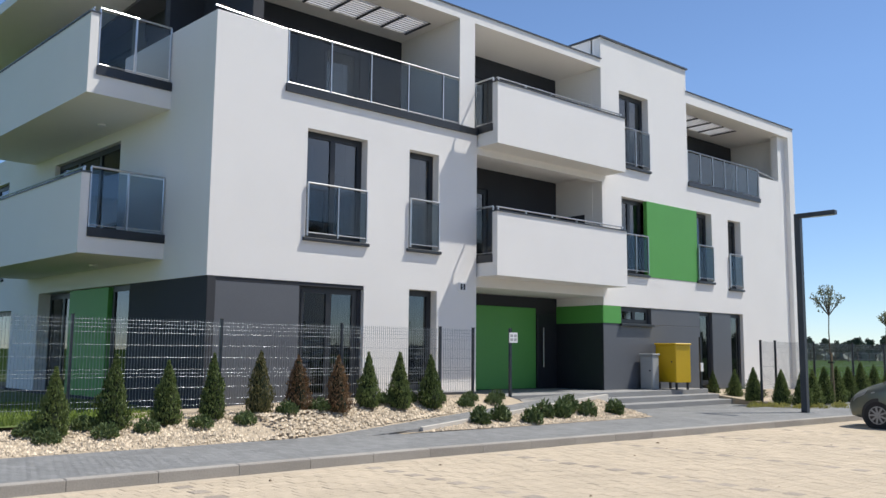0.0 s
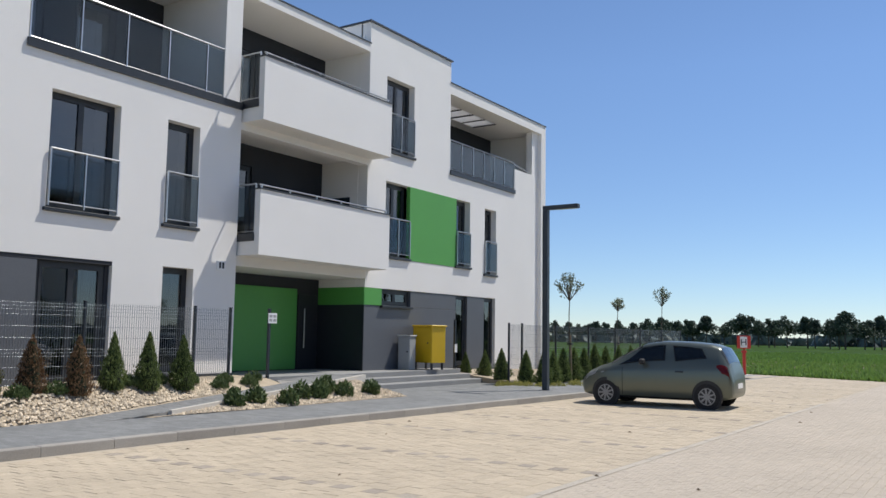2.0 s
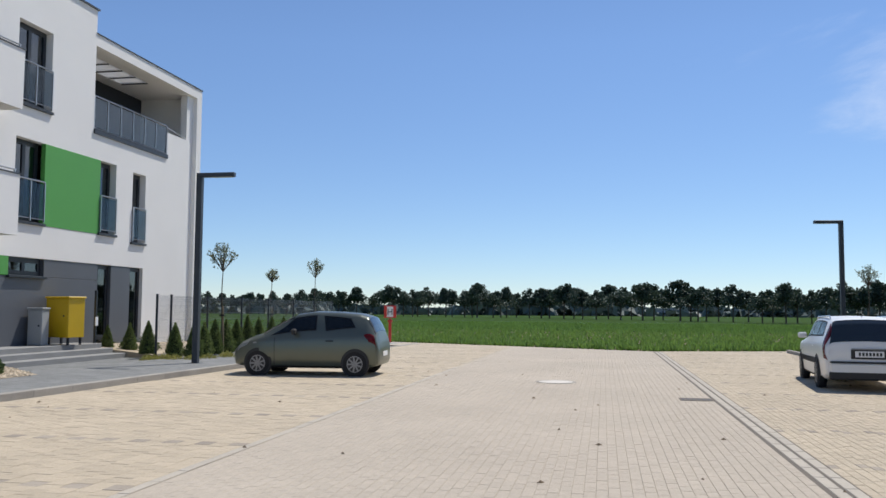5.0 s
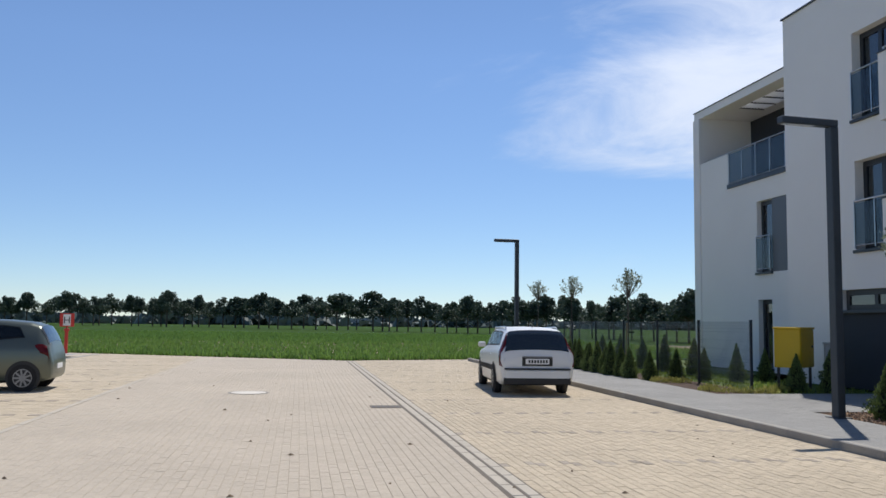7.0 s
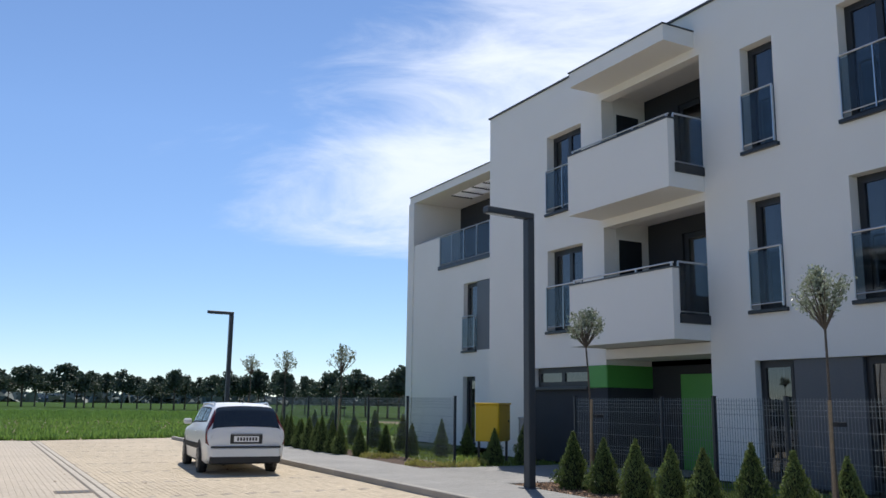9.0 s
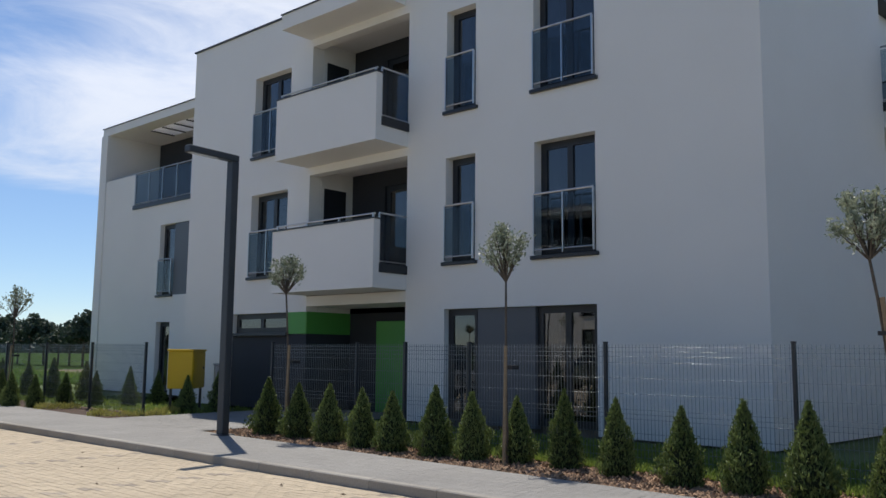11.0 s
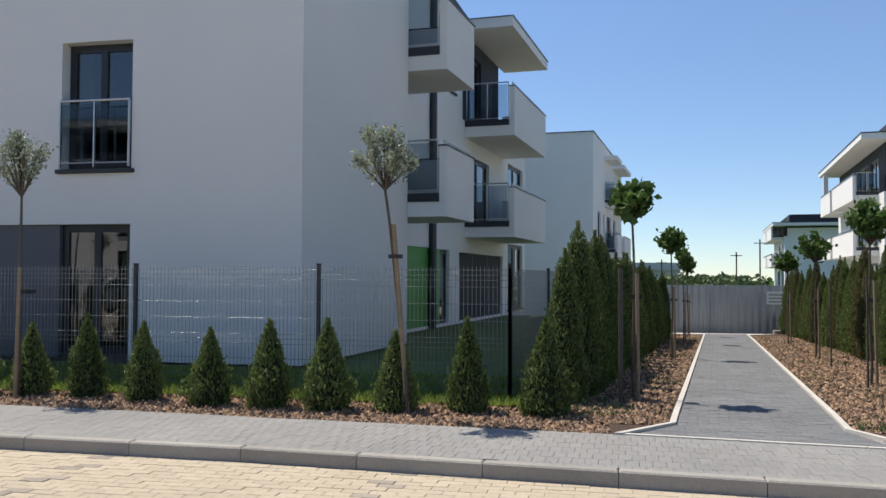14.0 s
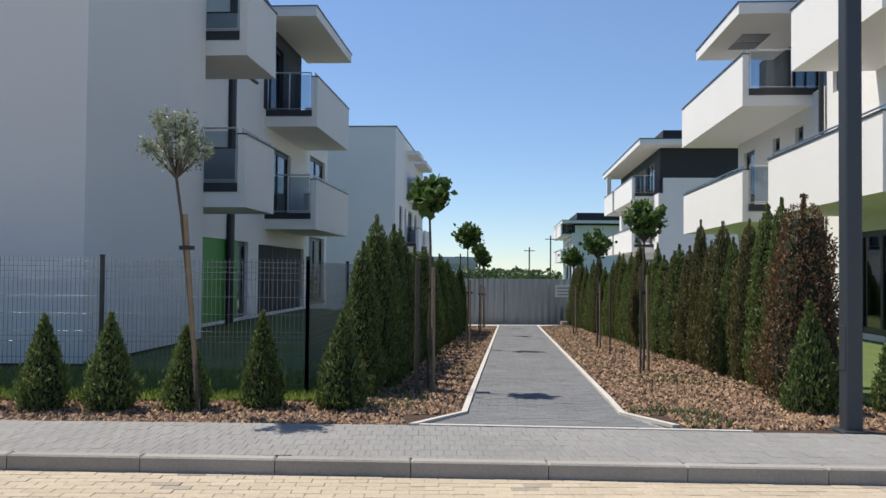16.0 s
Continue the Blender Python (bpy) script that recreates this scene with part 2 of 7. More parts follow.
M_FENCE = material("fence_steel", (0.022, 0.030, 0.040), 0.35, metal=0.0, var=0.1, scale=5, fine=30, spec=0.5)
M_WIRE = material("fence_wire", (0.20, 0.225, 0.25), 0.30, metal=0.8, var=0.1, scale=5, fine=30)
M_YELLOW = material("yellow_cabinet", (0.66, 0.42, 0.012), 0.42, var=0.05, scale=2, fine=30)
M_GREYBOX = material("grey_cabinet", (0.35, 0.36, 0.36), 0.5, var=0.06, scale=2, fine=30)
M_RED = material("red_sign", (0.55, 0.04, 0.03), 0.5, var=0.06)
M_WHITE = material("white_enamel", (0.8, 0.8, 0.8), 0.4, var=0.03)
M_SHEET = material("galvanised_sheet", (0.42, 0.44, 0.46), 0.5, metal=0.5, var=0.12, scale=1.0, fine=20, spread=0.08)
M_CARGREY = material("grey_green_carpaint", (0.135, 0.15, 0.125), 0.28, metal=0.55, var=0.03, scale=2, fine=80)
M_CARWHITE = material("white_carpaint", (0.74, 0.745, 0.74), 0.3, var=0.02, scale=2, fine=80)
M_TYRE = material("tyre_rubber", (0.018, 0.018, 0.019), 0.85, var=0.2, scale=10, fine=60)
M_RIM = material("alloy_rim", (0.24, 0.24, 0.25), 0.35, metal=0.8, var=0.08, scale=10, fine=60)
M_PLASTIC = material("black_plastic", (0.022, 0.022, 0.024), 0.6, var=0.1, scale=6, fine=60)
M_TAIL = material("red_lens", (0.20, 0.012, 0.015), 0.2, var=0.05)
M_LENS = material("clear_lens", (0.55, 0.57, 0.58), 0.15, metal=0.2, var=0.05)
M_IRON = material("cast_iron_cover", (0.58, 0.54, 0.48), 0.8, var=0.2, scale=6, fine=60)
# bluish wood colour with the distance haze mixed in
M_HAZE = material("haze_tinted_wood", (0.085, 0.125, 0.12), 1.0, var=0.2, scale=0.05, fine=0.3)
M_PALE = material("distant_wall", (0.55, 0.56, 0.58), 0.9, var=0.05)
L_THUJA = leaf_material("thuja_leaf", (0.030, 0.060, 0.014), (0.23, 0.29, 0.095), through=0.3)
L_BROWN = leaf_material("dried_thuja_leaf", (0.075, 0.042, 0.02), (0.27, 0.165, 0.085), through=0.2)
L_MIXED = leaf_material("bronzed_thuja_leaf", (0.035, 0.062, 0.016), (0.25, 0.21, 0.09), through=0.2)
# shade inside the conifer crowns, put into a dark colour
L_CORE = material("thuja_inner_shade", (0.016, 0.024, 0.009), 0.95, var=0.3, scale=10, fine=50)
L_WILLOW = leaf_material("willow_leaf", (0.045, 0.075, 0.03), (0.46, 0.50, 0.38), 0.4, through=0.25)
L_CATALPA = leaf_material("catalpa_leaf", (0.03, 0.075, 0.015), (0.12, 0.20, 0.05), through=0.3)
# needle colours lightened towards blue to carry the haze over the fields
L_PINE = leaf_material("haze_tinted_needles", (0.042, 0.066, 0.048), (0.085, 0.115, 0.075), through=0.2)
# far leaves paled and blued: aerial haze lies in the colour
L_FARWOOD = leaf_material("haze_tinted_leaf", (0.07, 0.10, 0.095), (0.11, 0.145, 0.13), through=0.1)
L_HEDGE = leaf_material("far_bush_leaf", (0.05, 0.085, 0.035), (0.11, 0.16, 0.06), through=0.2)
L_SHRUB = leaf_material("low_shrub_leaf", (0.042, 0.078, 0.026), (0.165, 0.215, 0.085), through=0.25)
L_YELLOW = leaf_material("golden_leaf", (0.20, 0.21, 0.05), (0.50, 0.46, 0.14), through=0.3)
L_CROP = leaf_material("crop_leaf", (0.10, 0.19, 0.035), (0.20, 0.33, 0.075), through=0.4)
L_GRASS = leaf_material("grass_blade", (0.11, 0.17, 0.03), (0.28, 0.36, 0.08), through=0.4)


# ---- mesh helpers ----
def mesh_of(bm, name, mat, smooth=False):
    bmesh.ops.recalc_face_normals(bm, faces=bm.faces[:])
    me = bpy.data.meshes.new(name)
    bm.to_mesh(me)
    bm.free()
    me.materials.append(mat)
    if smooth:
        for f in me.polygons:
            f.use_smooth = True
    return me


def part(name, bm, mat, parent=None, label="", smooth=False):
    ob = new(name, mesh_of(bm, name, mat, smooth))
    if parent is not None:
        ob.parent = parent
    if label:
        ob["label"] = label
    return ob


def thing(name, label, category, m=None, group="", kind=""):
    ob = new(name)
    ob.empty_display_size = 0.2
    if m is not None:
        ob.matrix_basis = m
    return tagged(ob, label, category, group, kind)


def structure(name, bm, mat, label, category, smooth=False):
    return tagged(part(name, bm, mat, None, "", smooth), label, category, kind="structure")


def box(x0, x1, y0, y1, z0, z1, bm=None, m=None, bevel=0.0):
    own = bmesh.new()
    vs = bmesh.ops.create_cube(own, size=1)["verts"]
    for v in vs:
        v.co = Vector((x0 + (v.co.x + 0.5) * (x1 - x0), y0 + (v.co.y + 0.5) * (y1 - y0), z0 + (v.co.z + 0.5) * (z1 - z0)))
    if bevel:
        bmesh.ops.bevel(own, geom=own.edges[:], offset=bevel, segments=1, affect="EDGES")
    return join(bm, own, m)


def join(bm, own, m=None):
    """Adds the bmesh own (moved by m) to bm; returns bm."""
    if m is not None:
        own.transform(m)
    if bm is None:
        return own
    vs = [bm.verts.new(v.co) for v in own.verts]
    own.verts.index_update()
    for f in own.faces:
        bm.faces.new([vs[v.index] for v in f.verts])
    own.free()
    return bm


def tube(p0, p1, r, bm=None, seg=8, r1=None, m=None, caps=True):
    own = bmesh.new()
    p0, p1 = Vector(p0), Vector(p1)
    d = p1 - p0
    bmesh.ops.create_cone(own, cap_ends=caps, segments=seg, radius1=r, radius2=r if r1 is None else r1, depth=d.length)
    own.transform(Matrix.Translation((p0 + p1) / 2) @ d.to_track_quat("Z", "Y").to_matrix().to_4x4())
    return join(bm, own, m)


def prism(points, z0, z1, bm=None, m=None):
    """An upright prism over a plan polygon; z1 may be one height or one for each corner."""
    own = bmesh.new()
    tops = z1 if isinstance(z1, (list, tuple)) else [z1] * len(points)
    a = [own.verts.new((x, y, z0)) for x, y in points]
    b = [own.verts.new((x, y, z)) for (x, y), z in zip(points, tops)]
    k = len(points)
    own.faces.new(a)
    own.faces.new(b)
    for i in range(k):
        own.faces.new((a[i], a[(i + 1) % k], b[(i + 1) % k], b[i]))
    return join(bm, own, m)


def wall_bm(u0, u1, z0, z1, d0, d1, holes, m):
    """A wall with openings through it. Local axes: u along, depth inwards from d0 to d1, z up."""
    us = sorted({u0, u1, *[c for h in holes for c in h[:2] if u0 < c < u1]})
    zs = sorted({z0, z1, *[c for h in holes for c in h[2:] if z0 < c < z1]})
    solid = {}
    for i in range(len(us) - 1):
        for j in range(len(zs) - 1):
            cu, cz = (us[i] + us[i + 1]) / 2, (zs[j] + zs[j + 1]) / 2
            solid[i, j] = not any(h[0] < cu < h[1] and h[2] < cz < h[3] for h in holes)
    bm, cache = bmesh.new(), {}

    def v(i, j, d):
        if (i, j, d) not in cache:
            cache[i, j, d] = bm.verts.new((us[i], d, zs[j]))
        return cache[i, j, d]
    for (i, j), ok in solid.items():
        if not ok:
            continue
        for d in (d0, d1):
            bm.faces.new((v(i, j, d), v(i + 1, j, d), v(i + 1, j + 1, d), v(i, j + 1, d)))
        for (di, dj), (a, b) in {(-1, 0): ((i, j), (i, j + 1)), (1, 0): ((i + 1, j), (i + 1, j + 1)), (0, -1): ((i, j), (i + 1, j)), (0, 1): ((i, j + 1), (i + 1, j + 1))}.items():
            if not solid.get((i + di, j + dj), False):
                bm.faces.new((v(*a, d0), v(*b, d0), v(*b, d1), v(*a, d1)))
    bm.transform(m)
    return bm


def axes(origin, along, inward):
    """The frame of a wall: columns along, inward and up."""
    a, b = Vector((*along, 0)), Vector((*inward, 0))
    return Matrix(((a.x, b.x, 0, origin[0]), (a.y, b.y, 0, origin[1]), (0, 0, 1, origin[2]), (0, 0, 0, 1)))


# ---- parts of buildings ----
def window(house, m, u0, u1, z0, z1, leaves=1, depth=0.22, rail=False, sill=True, split=None, curtain=0.0):
    """A window set back in its opening: frame, panes, sill and, for French windows, a glass guard rail."""
    f = 0.07
    win = part("window", wall_bm(u0, u1, z0, z1, depth, depth + 0.07, [(u0 + f, u1 - f, z0 + f, z1 - f)], m), M_FRAME, house)
    cuts = [u0 + f + (u1 - u0 - 2 * f) * k / leaves for k in range(leaves + 1)]
    if split:
        cuts = [u0 + f, u0 + (u1 - u0) * split, u1 - f]
    for a, b in zip(cuts[:-1], cuts[1:]):
        part("sash", wall_bm(a, b, z0 + f, z1 - f, depth - 0.012, depth + 0.05, [(a + 0.06, b - 0.06, z0 + f + 0.07, z1 - f - 0.06)], m), M_FRAME, win)
        g = part("pane", box(a + 0.05, b - 0.05, depth + 0.018, depth + 0.030, z0 + f + 0.06, z1 - f - 0.05, m=m), M_GLASS, win)
        g.visible_shadow = False
    if curtain:
        part("curtain", box(u1 - f - curtain, u1 - f, depth + 0.16, depth + 0.20, z0 + 0.05, z1 - 0.05, m=m), M_CURTAIN, win, "pale hanging curtain")
    if sill:
        part("window_sill", box(u0 - 0.06, u1 + 0.06, -0.07, depth, z0 - 0.06, z0 + 0.01, m=m, bevel=0.008), M_SILL, win)
    if rail:
        guard(win, m, u0 + 0.02, u1 - 0.02, z0 + 0.06, 1.08, -0.045, max(1, leaves))
    return win


def guard(owner, m, u0, u1, z0, h, d, bays, glass=None, name="guard_rail"):
    """A glass guard: top and bottom rail, posts with clamps, one pane for each bay."""
    bm = tube((u0, d, z0 + h), (u1, d, z0 + h), 0.021, m=m)
    rail = part(name, bm, M_STEEL, owner)
    part("bottom_rail", tube((u0, d, z0 + 0.05), (u1, d, z0 + 0.05), 0.012, m=m), M_STEEL, rail)
    for k in range(bays + 1):
        u = u0 + (u1 - u0) * k / bays
        part("rail_post", box(u - 0.012, u + 0.012, d - 0.02, d + 0.02, z0 - 0.02, z0 + h - 0.01, m=m), M_STEEL, rail)
    for k in range(bays):
        a, b = u0 + (u1 - u0) * k / bays, u0 + (u1 - u0) * (k + 1) / bays
        g = part("glass_panel", box(a + 0.03, b - 0.03, d - 0.005, d + 0.005, z0 + 0.08, z0 + h - 0.06, m=m), glass or M_RAILGLASS, rail)
        g.visible_shadow = False
    return rail


def parapet_rail(owner, m, u0, u1, z, d):
    """A low steel handrail on short feet along the top of a balcony parapet."""
    bm = tube((u0, d, z + 0.09), (u1, d, z + 0.09), 0.019, m=m)
    rail = part("handrail", bm, M_STEEL, owner)
    k = max(2, int((u1 - u0) / 0.9))
    for i in range(k + 1):
        u = u0 + 0.05 + (u1 - u0 - 0.1) * i / k
        part("rail_foot", box(u - 0.015, u + 0.015, d - 0.02, d + 0.02, z - 0.01, z + 0.085, m=m), M_STEEL, rail)


def balcony(house, m, u0, u1, zf, out, back=0.0, top=1.12, low=0.33, open_end=0, label=""):
    """A projecting slab with a solid front parapet; the end open_end (-1 or 1) carries a glass side over a dark upstand."""
    b = part("balcony", box(u0, u1, -out, back, zf - low, zf, m=m), M_RENDER, house, label)
    part("parapet", box(u0, u1, -out, -out + 0.16, zf, zf + top, m=m), M_RENDER, b)
    part("coping", box(u0 - 0.02, u1 + 0.02, -out - 0.025, -out + 0.185, zf + top, zf + top + 0.03, m=m), M_TIN, b)
    parapet_rail(b, m, u0 + 0.05, u1 - 0.05, zf + top + 0.03, -out + 0.08)
    for side, u in ((-1, u0), (1, u1)):
        if side == open_end:
            s = -side
            ua, ub = sorted((u - s * 0.03, u + s * 0.16))
            part("upstand", box(ua, ub, -out + 0.16, back, zf - 0.02, zf + 0.16, m=m), M_SILL, b)
            turn = m @ Matrix.Translation((u + s * 0.05, 0, 0)) @ Matrix.Rotation(radians(90), 4, "Z")
            guard(b, turn, -out + 0.2, back - 0.03, zf + 0.16, top - 0.02, 0.0, 2 if out + back > 1.2 else 1)
        else:
            ua, ub = sorted((u, u - side * 0.16))
            part("side_parapet", box(ua, ub, -out + 0.16, back, zf, zf + top, m=m), M_RENDER, b)
            part("side_coping", box(ua - 0.02, ub + 0.02, -out + 0.185, back, zf + top, zf + top + 0.03, m=m), M_TIN, b)
    return b


def panel(house, name, m, u0, u1, z0, z1, d0, d1, mat, label=""):
    return part(name, box(u0, u1, d0, d1, z0, z1, m=m, bevel=0.006), mat, house, label)


def wall_lamp(house, m, u, d, z):
    bm = tube((0, 0, -0.05), (0, 0, 0.0), 0.09, seg=12)
    bm.transform(m @ Matrix.Translation((u, d, z)))
    part("soffit_lamp", bm, M_WHITE, house)


# ---- ground ----
def quad_sheet(pts, z, bm=None):
    bm = bm or bmesh.new()
    bm.faces.new([bm.verts.new((x, y, z if not isinstance(z, (list, tuple)) else z[i])) for i, (x, y) in enumerate(pts)])
    return bm


def kerb_x(y):
    return 6.57 + (0.004 if y > 3 else 0.058) * (y - 3)


def walk_edge(y):
    """Inner edge of the pavement before the second block."""
    return 7.87 + (0.040 if y > 0 else 0.085) * y


def kerb_west_x(y):
    """Face of the kerb before the first block."""
    return -9.66 + 0.047 * max(0.0, y - 8.0)


def tri_z(x, y):
    """The triangular bed climbs from the pavement to the edging of the ramp."""
    back = -11.62 - max(0, y - 9.0) * 0.213 + 0.09
    f = min(max((-11.5 - x) / max(-11.5 - back, 0.05), 0), 1)
    return 0.125 + f * max(0.0, 0.40 * min(max((y - 8.0) / 8.4, 0), 1) - 0.07)


def yard_z(x, y):
    """The footpath strip beside the second block falls gently away from the street."""
    return 0.10 - 0.029 * max(0.0, x - 9.0)


def bed_z(x, y):
    """The gravel bed before the first block climbs towards its wall and entrance."""
    top = min(0.10 + 1.3 * (0.16 + 0.03 * min(max(y - 4, -2), 8)), 0.52)
    edge = -12.0 - max(0.0, y - 7.0) * 0.215
    low = 0.10 + 0.40 * min(max((y - 8.0) / 8.4, 0), 1)
    return low + (top - low) * min(max((edge - x) / (1.1 if y < 7 else 0.6), 0), 1)


GND_X = [-1500, -400, -120, -40, 8.4, 9.2, 20, 34, 60, 140, 400, 1500]
GND_Y = [-900, -60, -9, -6.5, 1.0, 4.0, 12, 40, 120, 400, 2500]
bm = bmesh.new()
gnd = {}
for i, x in enumerate(GND_X):
    for j, y in enumerate(GND_Y):
        low = 0.2 + 0.03 * (min(x, 60) - 9) if x > 9 and y < 20 else 0.0
        gnd[i, j] = bm.verts.new((x, y, -0.15 - low))
for i in range(len(GND_X) - 1):
    for j in range(len(GND_Y) - 1):
        bm.faces.new((gnd[i, j], gnd[i + 1, j], gnd[i + 1, j + 1], gnd[i, j + 1]))
structure("ground", bm, M_FAR, "green meadow stretching to the horizon", "ground")
structure("ground_parking_bed", quad_sheet([(-9.9, -30), (6.9, -30), (7.3, 35.5), (1.7, 33.6), (-8.9, 39.2), (-9.9, 39.7)], -0.0055), M_JOINT, "sandy joints of the paved parking yard", "ground")
structure("ground_far_apron", quad_sheet([(-26, 50), (-26, 28.5), (-9.7, 28.5), (-9.7, 39.7)], -0.02), M_JOINT, "bare sandy ground beside the parking yard", "ground")
structure("ground_soil", quad_sheet([(-120, 39.2), (-8.9, 39.2), (1.7, 33.6), (7.2, 35.4), (60, 36), (60, 62), (-120, 75)], -0.06), M_SOIL, "brown field soil between young crop plants", "ground")
bm = quad_sheet([(9.3, 1.0), (12.6, 1.0), (12.6, 34), (9.3, 34)], 0.085)
quad_sheet([(12.6, 1.0), (32, -0.9), (32, 6), (12.6, 6)], 0.085, bm)
quad_sheet([(12.6, 24), (32, 24), (32, 34), (12.6, 34)], 0.085, bm)
structure("ground_garden_lawn", bm, M_LAWN, "short garden grass behind the mesh fence", "ground")
structure("ground_side_lawn", quad_sheet([(-40, -6), (-13.6, -6), (-13.6, 7.2), (-40, 7.2)], 0.36), M_LAWN, "garden lawn beside the first block", "ground")
structure("ground_back_lawn", quad_sheet([(-40, 22.9), (-11.9, 22.9), (-11.9, 50), (-40, 50)], 0.09), M_LAWN, "lawn behind a dark mesh fence", "ground")
structure("ground_neighbour_lawn", quad_sheet([(8.5, -30), (40, -30), (40, -6.5), (8.5, -5.0)], 0.075), M_LAWN, "lawn before the neighbouring white block", "ground")

# ---- bark and gravel beds ----
structure("bark_bed", quad_sheet([(7.86, 1.0), (9.32, 1.0), (9.36, 13.2), (8.20, 13.2)], 0.095), M_BARKBED, "reddish bark mulch bed along the pavement", "flower bed")
bm = quad_sheet([(7.84, -0.02), (8.55, -0.52), (34, -3.1), (34, 0.0), (9.9, 1.05), (7.86, 1.05)], [0.1, 0.1, yard_z(34, 0), yard_z(34, 0), 0.1, 0.1])
quad_sheet([(7.60, -2.42), (8.55, -2.07), (34, -4.65), (37, -7.2), (7.30, -5.6)], [0.1, 0.1, yard_z(34, 0), yard_z(37, 0), 0.1], bm)
quad_sheet([(6.6, -14), (9.9, -14), (9.9, -5.55), (7.30, -5.6)], 0.1, bm)
quad_sheet([(8.45, 16.8), (9.95, 16.8), (9.95, 34), (8.6, 34)], 0.097, bm)
structure("bark_slope", bm, M_BARKBED, "bark mulch on both sides of the footpath", "flower bed")
bm = bmesh.new()
GX = [-12.0, -12.4, -12.8, -13.2, -13.62, -14.4, -15.2]
GY = [-6, -2, 2, 4, 6, 8, 10, 12, 14]
grid = {}
for i, x in enumerate(GX):
    for j, y in enumerate(GY):
        xx = x - max(0.0, y - 7.0) * 0.215 * (x + 15.2) / 3.2
        grid[i, j] = bm.verts.new((xx, y, bed_z(xx, y)))
for i in range(len(GX) - 1):
    for j in range(len(GY) - 1):
        bm.faces.new((grid[i, j], grid[i + 1, j], grid[i + 1, j + 1], grid[i, j + 1]))
structure("gravel_bed", bm, M_GRAVELBED, "pale gravel bed with conifers before the first block", "flower bed")
# added ground sheet that greys the green bounce onto the far block
structure("pavement_bounce_sheet", quad_sheet([(36.5, -40), (62, -40), (62, 1.4), (36.5, 1.4)], -0.78), M_JOINT_GREY, "added grey ground sheet that tones down green bounce light", "pavement")
bm = bmesh.new()
tri = []
for y in (9.0, 10.2, 11.4, 12.6, 13.8, 15.0, 15.95):
    xf, xr = -11.72 + min(1, (y - 9.0) / 1.5) * 0.22, -11.62 - (y - 9.0) * 0.213 + 0.09
    tri.append([bm.verts.new((xf + (xr - xf) * f, y, tri_z(xf + (xr - xf) * f, y))) for f in (0, 0.5, 1)])
for a, b in zip(tri[:-1], tri[1:]):
    for i in range(2):
        bm.faces.new((a[i], a[i + 1], b[i + 1], b[i]))
structure("planting_bed", bm, M_GRAVELBED, "triangular gravel bed with low shrubs beside the ramp", "flower bed")
structure("entrance_bed", prism([(-11.98, 22.46), (-15.0, 22.46), (-15.0, 30), (-11.98, 30)], -0.1, [0.12, 0.45, 0.3, 0.12]), M_GRAVELBED, "planted bed beside the entrance steps", "flower bed")


# ---- paving made of single stones ----
def stones(name, rects, z, mat, label, gap=0.004, seed=1, lift=0.004, parent=None, zf=None, category="pavement", deep=0.006):
    """One mesh of many paving stones: each (x0, x1, y0, y1) gets a top, a bevel and sides."""
    rng = np.random.default_rng(seed)
    vs, fs = [], []
    for a, b, c, d in rects:
        a, b, c, d = a + gap / 2, b - gap / 2, c + gap / 2, d - gap / 2
        h = z + rng.uniform(-lift, lift) * 0.6
        e, k = 0.0035, len(vs)
        hs = [h + (zf(px_, py_) if zf else 0.0) for px_, py_ in ((a, c), (b, c), (b, d), (a, d))]
        vs += [(a + e, c + e, hs[0]), (b - e, c + e, hs[1]), (b - e, d - e, hs[2]), (a + e, d - e, hs[3])]
        vs += [(a, c, hs[0] - deep), (b, c, hs[1] - deep), (b, d, hs[2] - deep), (a, d, hs[3] - deep)]
        fs.append((k, k + 1, k + 2, k + 3))
        fs += [(k + 4 + i, k + 4 + (i + 1) % 4, k + (i + 1) % 4, k + i) for i in range(4)]
    me = bpy.data.meshes.new(name)
    me.from_pydata(vs, [], fs)
    me.materials.append(mat)
    ob = new(name, me)
    if parent is not None:
        ob.parent = parent
        ob["kind"] = "stuff"
        return ob
    return tagged(ob, label, category, kind="structure")


def bond(x0, x1, y0, y1, sx, sy, offset=0.5):
    """A running bond of stones sx by sy, in rows along y."""
    out, i, x = [], 0, x0
    while x < x1 - 0.02:
        y = y0 - (sy * offset if i % 2 else 0)
        while y < y1 - 0.02:
            out.append((x, min(x + sx, x1), max(y, y0), min(y + sy, y1)))
            y += sy
        x, i = x + sx, i + 1
    return [r for r in out if r[3] - r[2] > 0.03]


def far_y(x):
    """Where the paving ends at the field."""
    if x < -8.9:
        return 39.4
    if x < 1.7:
        return 39.2 + (x + 8.9) * (33.6 - 39.2) / 10.6
    return 33.6 + (x - 1.7) * 0.33


def is_mark(r):
    """Grey stones that dot the lines between the stalls."""
    cy = (r[2] + r[3]) / 2
    cx = (r[0] + r[1]) / 2
    k = (cy + 0.9) % 2.5
    return k < 0.2 and int(cx * 5) % 2 == 0


left = [r for r in bond(-9.72, -3.93, -6.0, 39.5, 0.2, 0.2) if r[3] < far_y(r[0]) and r[0] > kerb_west_x(r[2]) - 0.06]
right = [(r[0], min(r[1], kerb_x(r[2]) - 0.002), r[2], r[3]) for r in bond(2.12, 7.2, -6.0, 36, 0.1, 0.2) if r[3] < far_y(r[0])]
right = [r for r in right if r[1] - r[0] > 0.02]
marks = [r for r in left + right if is_mark(r)]
plain_left = [r for r in left if not is_mark(r)]
plain_right = [r for r in right if not is_mark(r)]
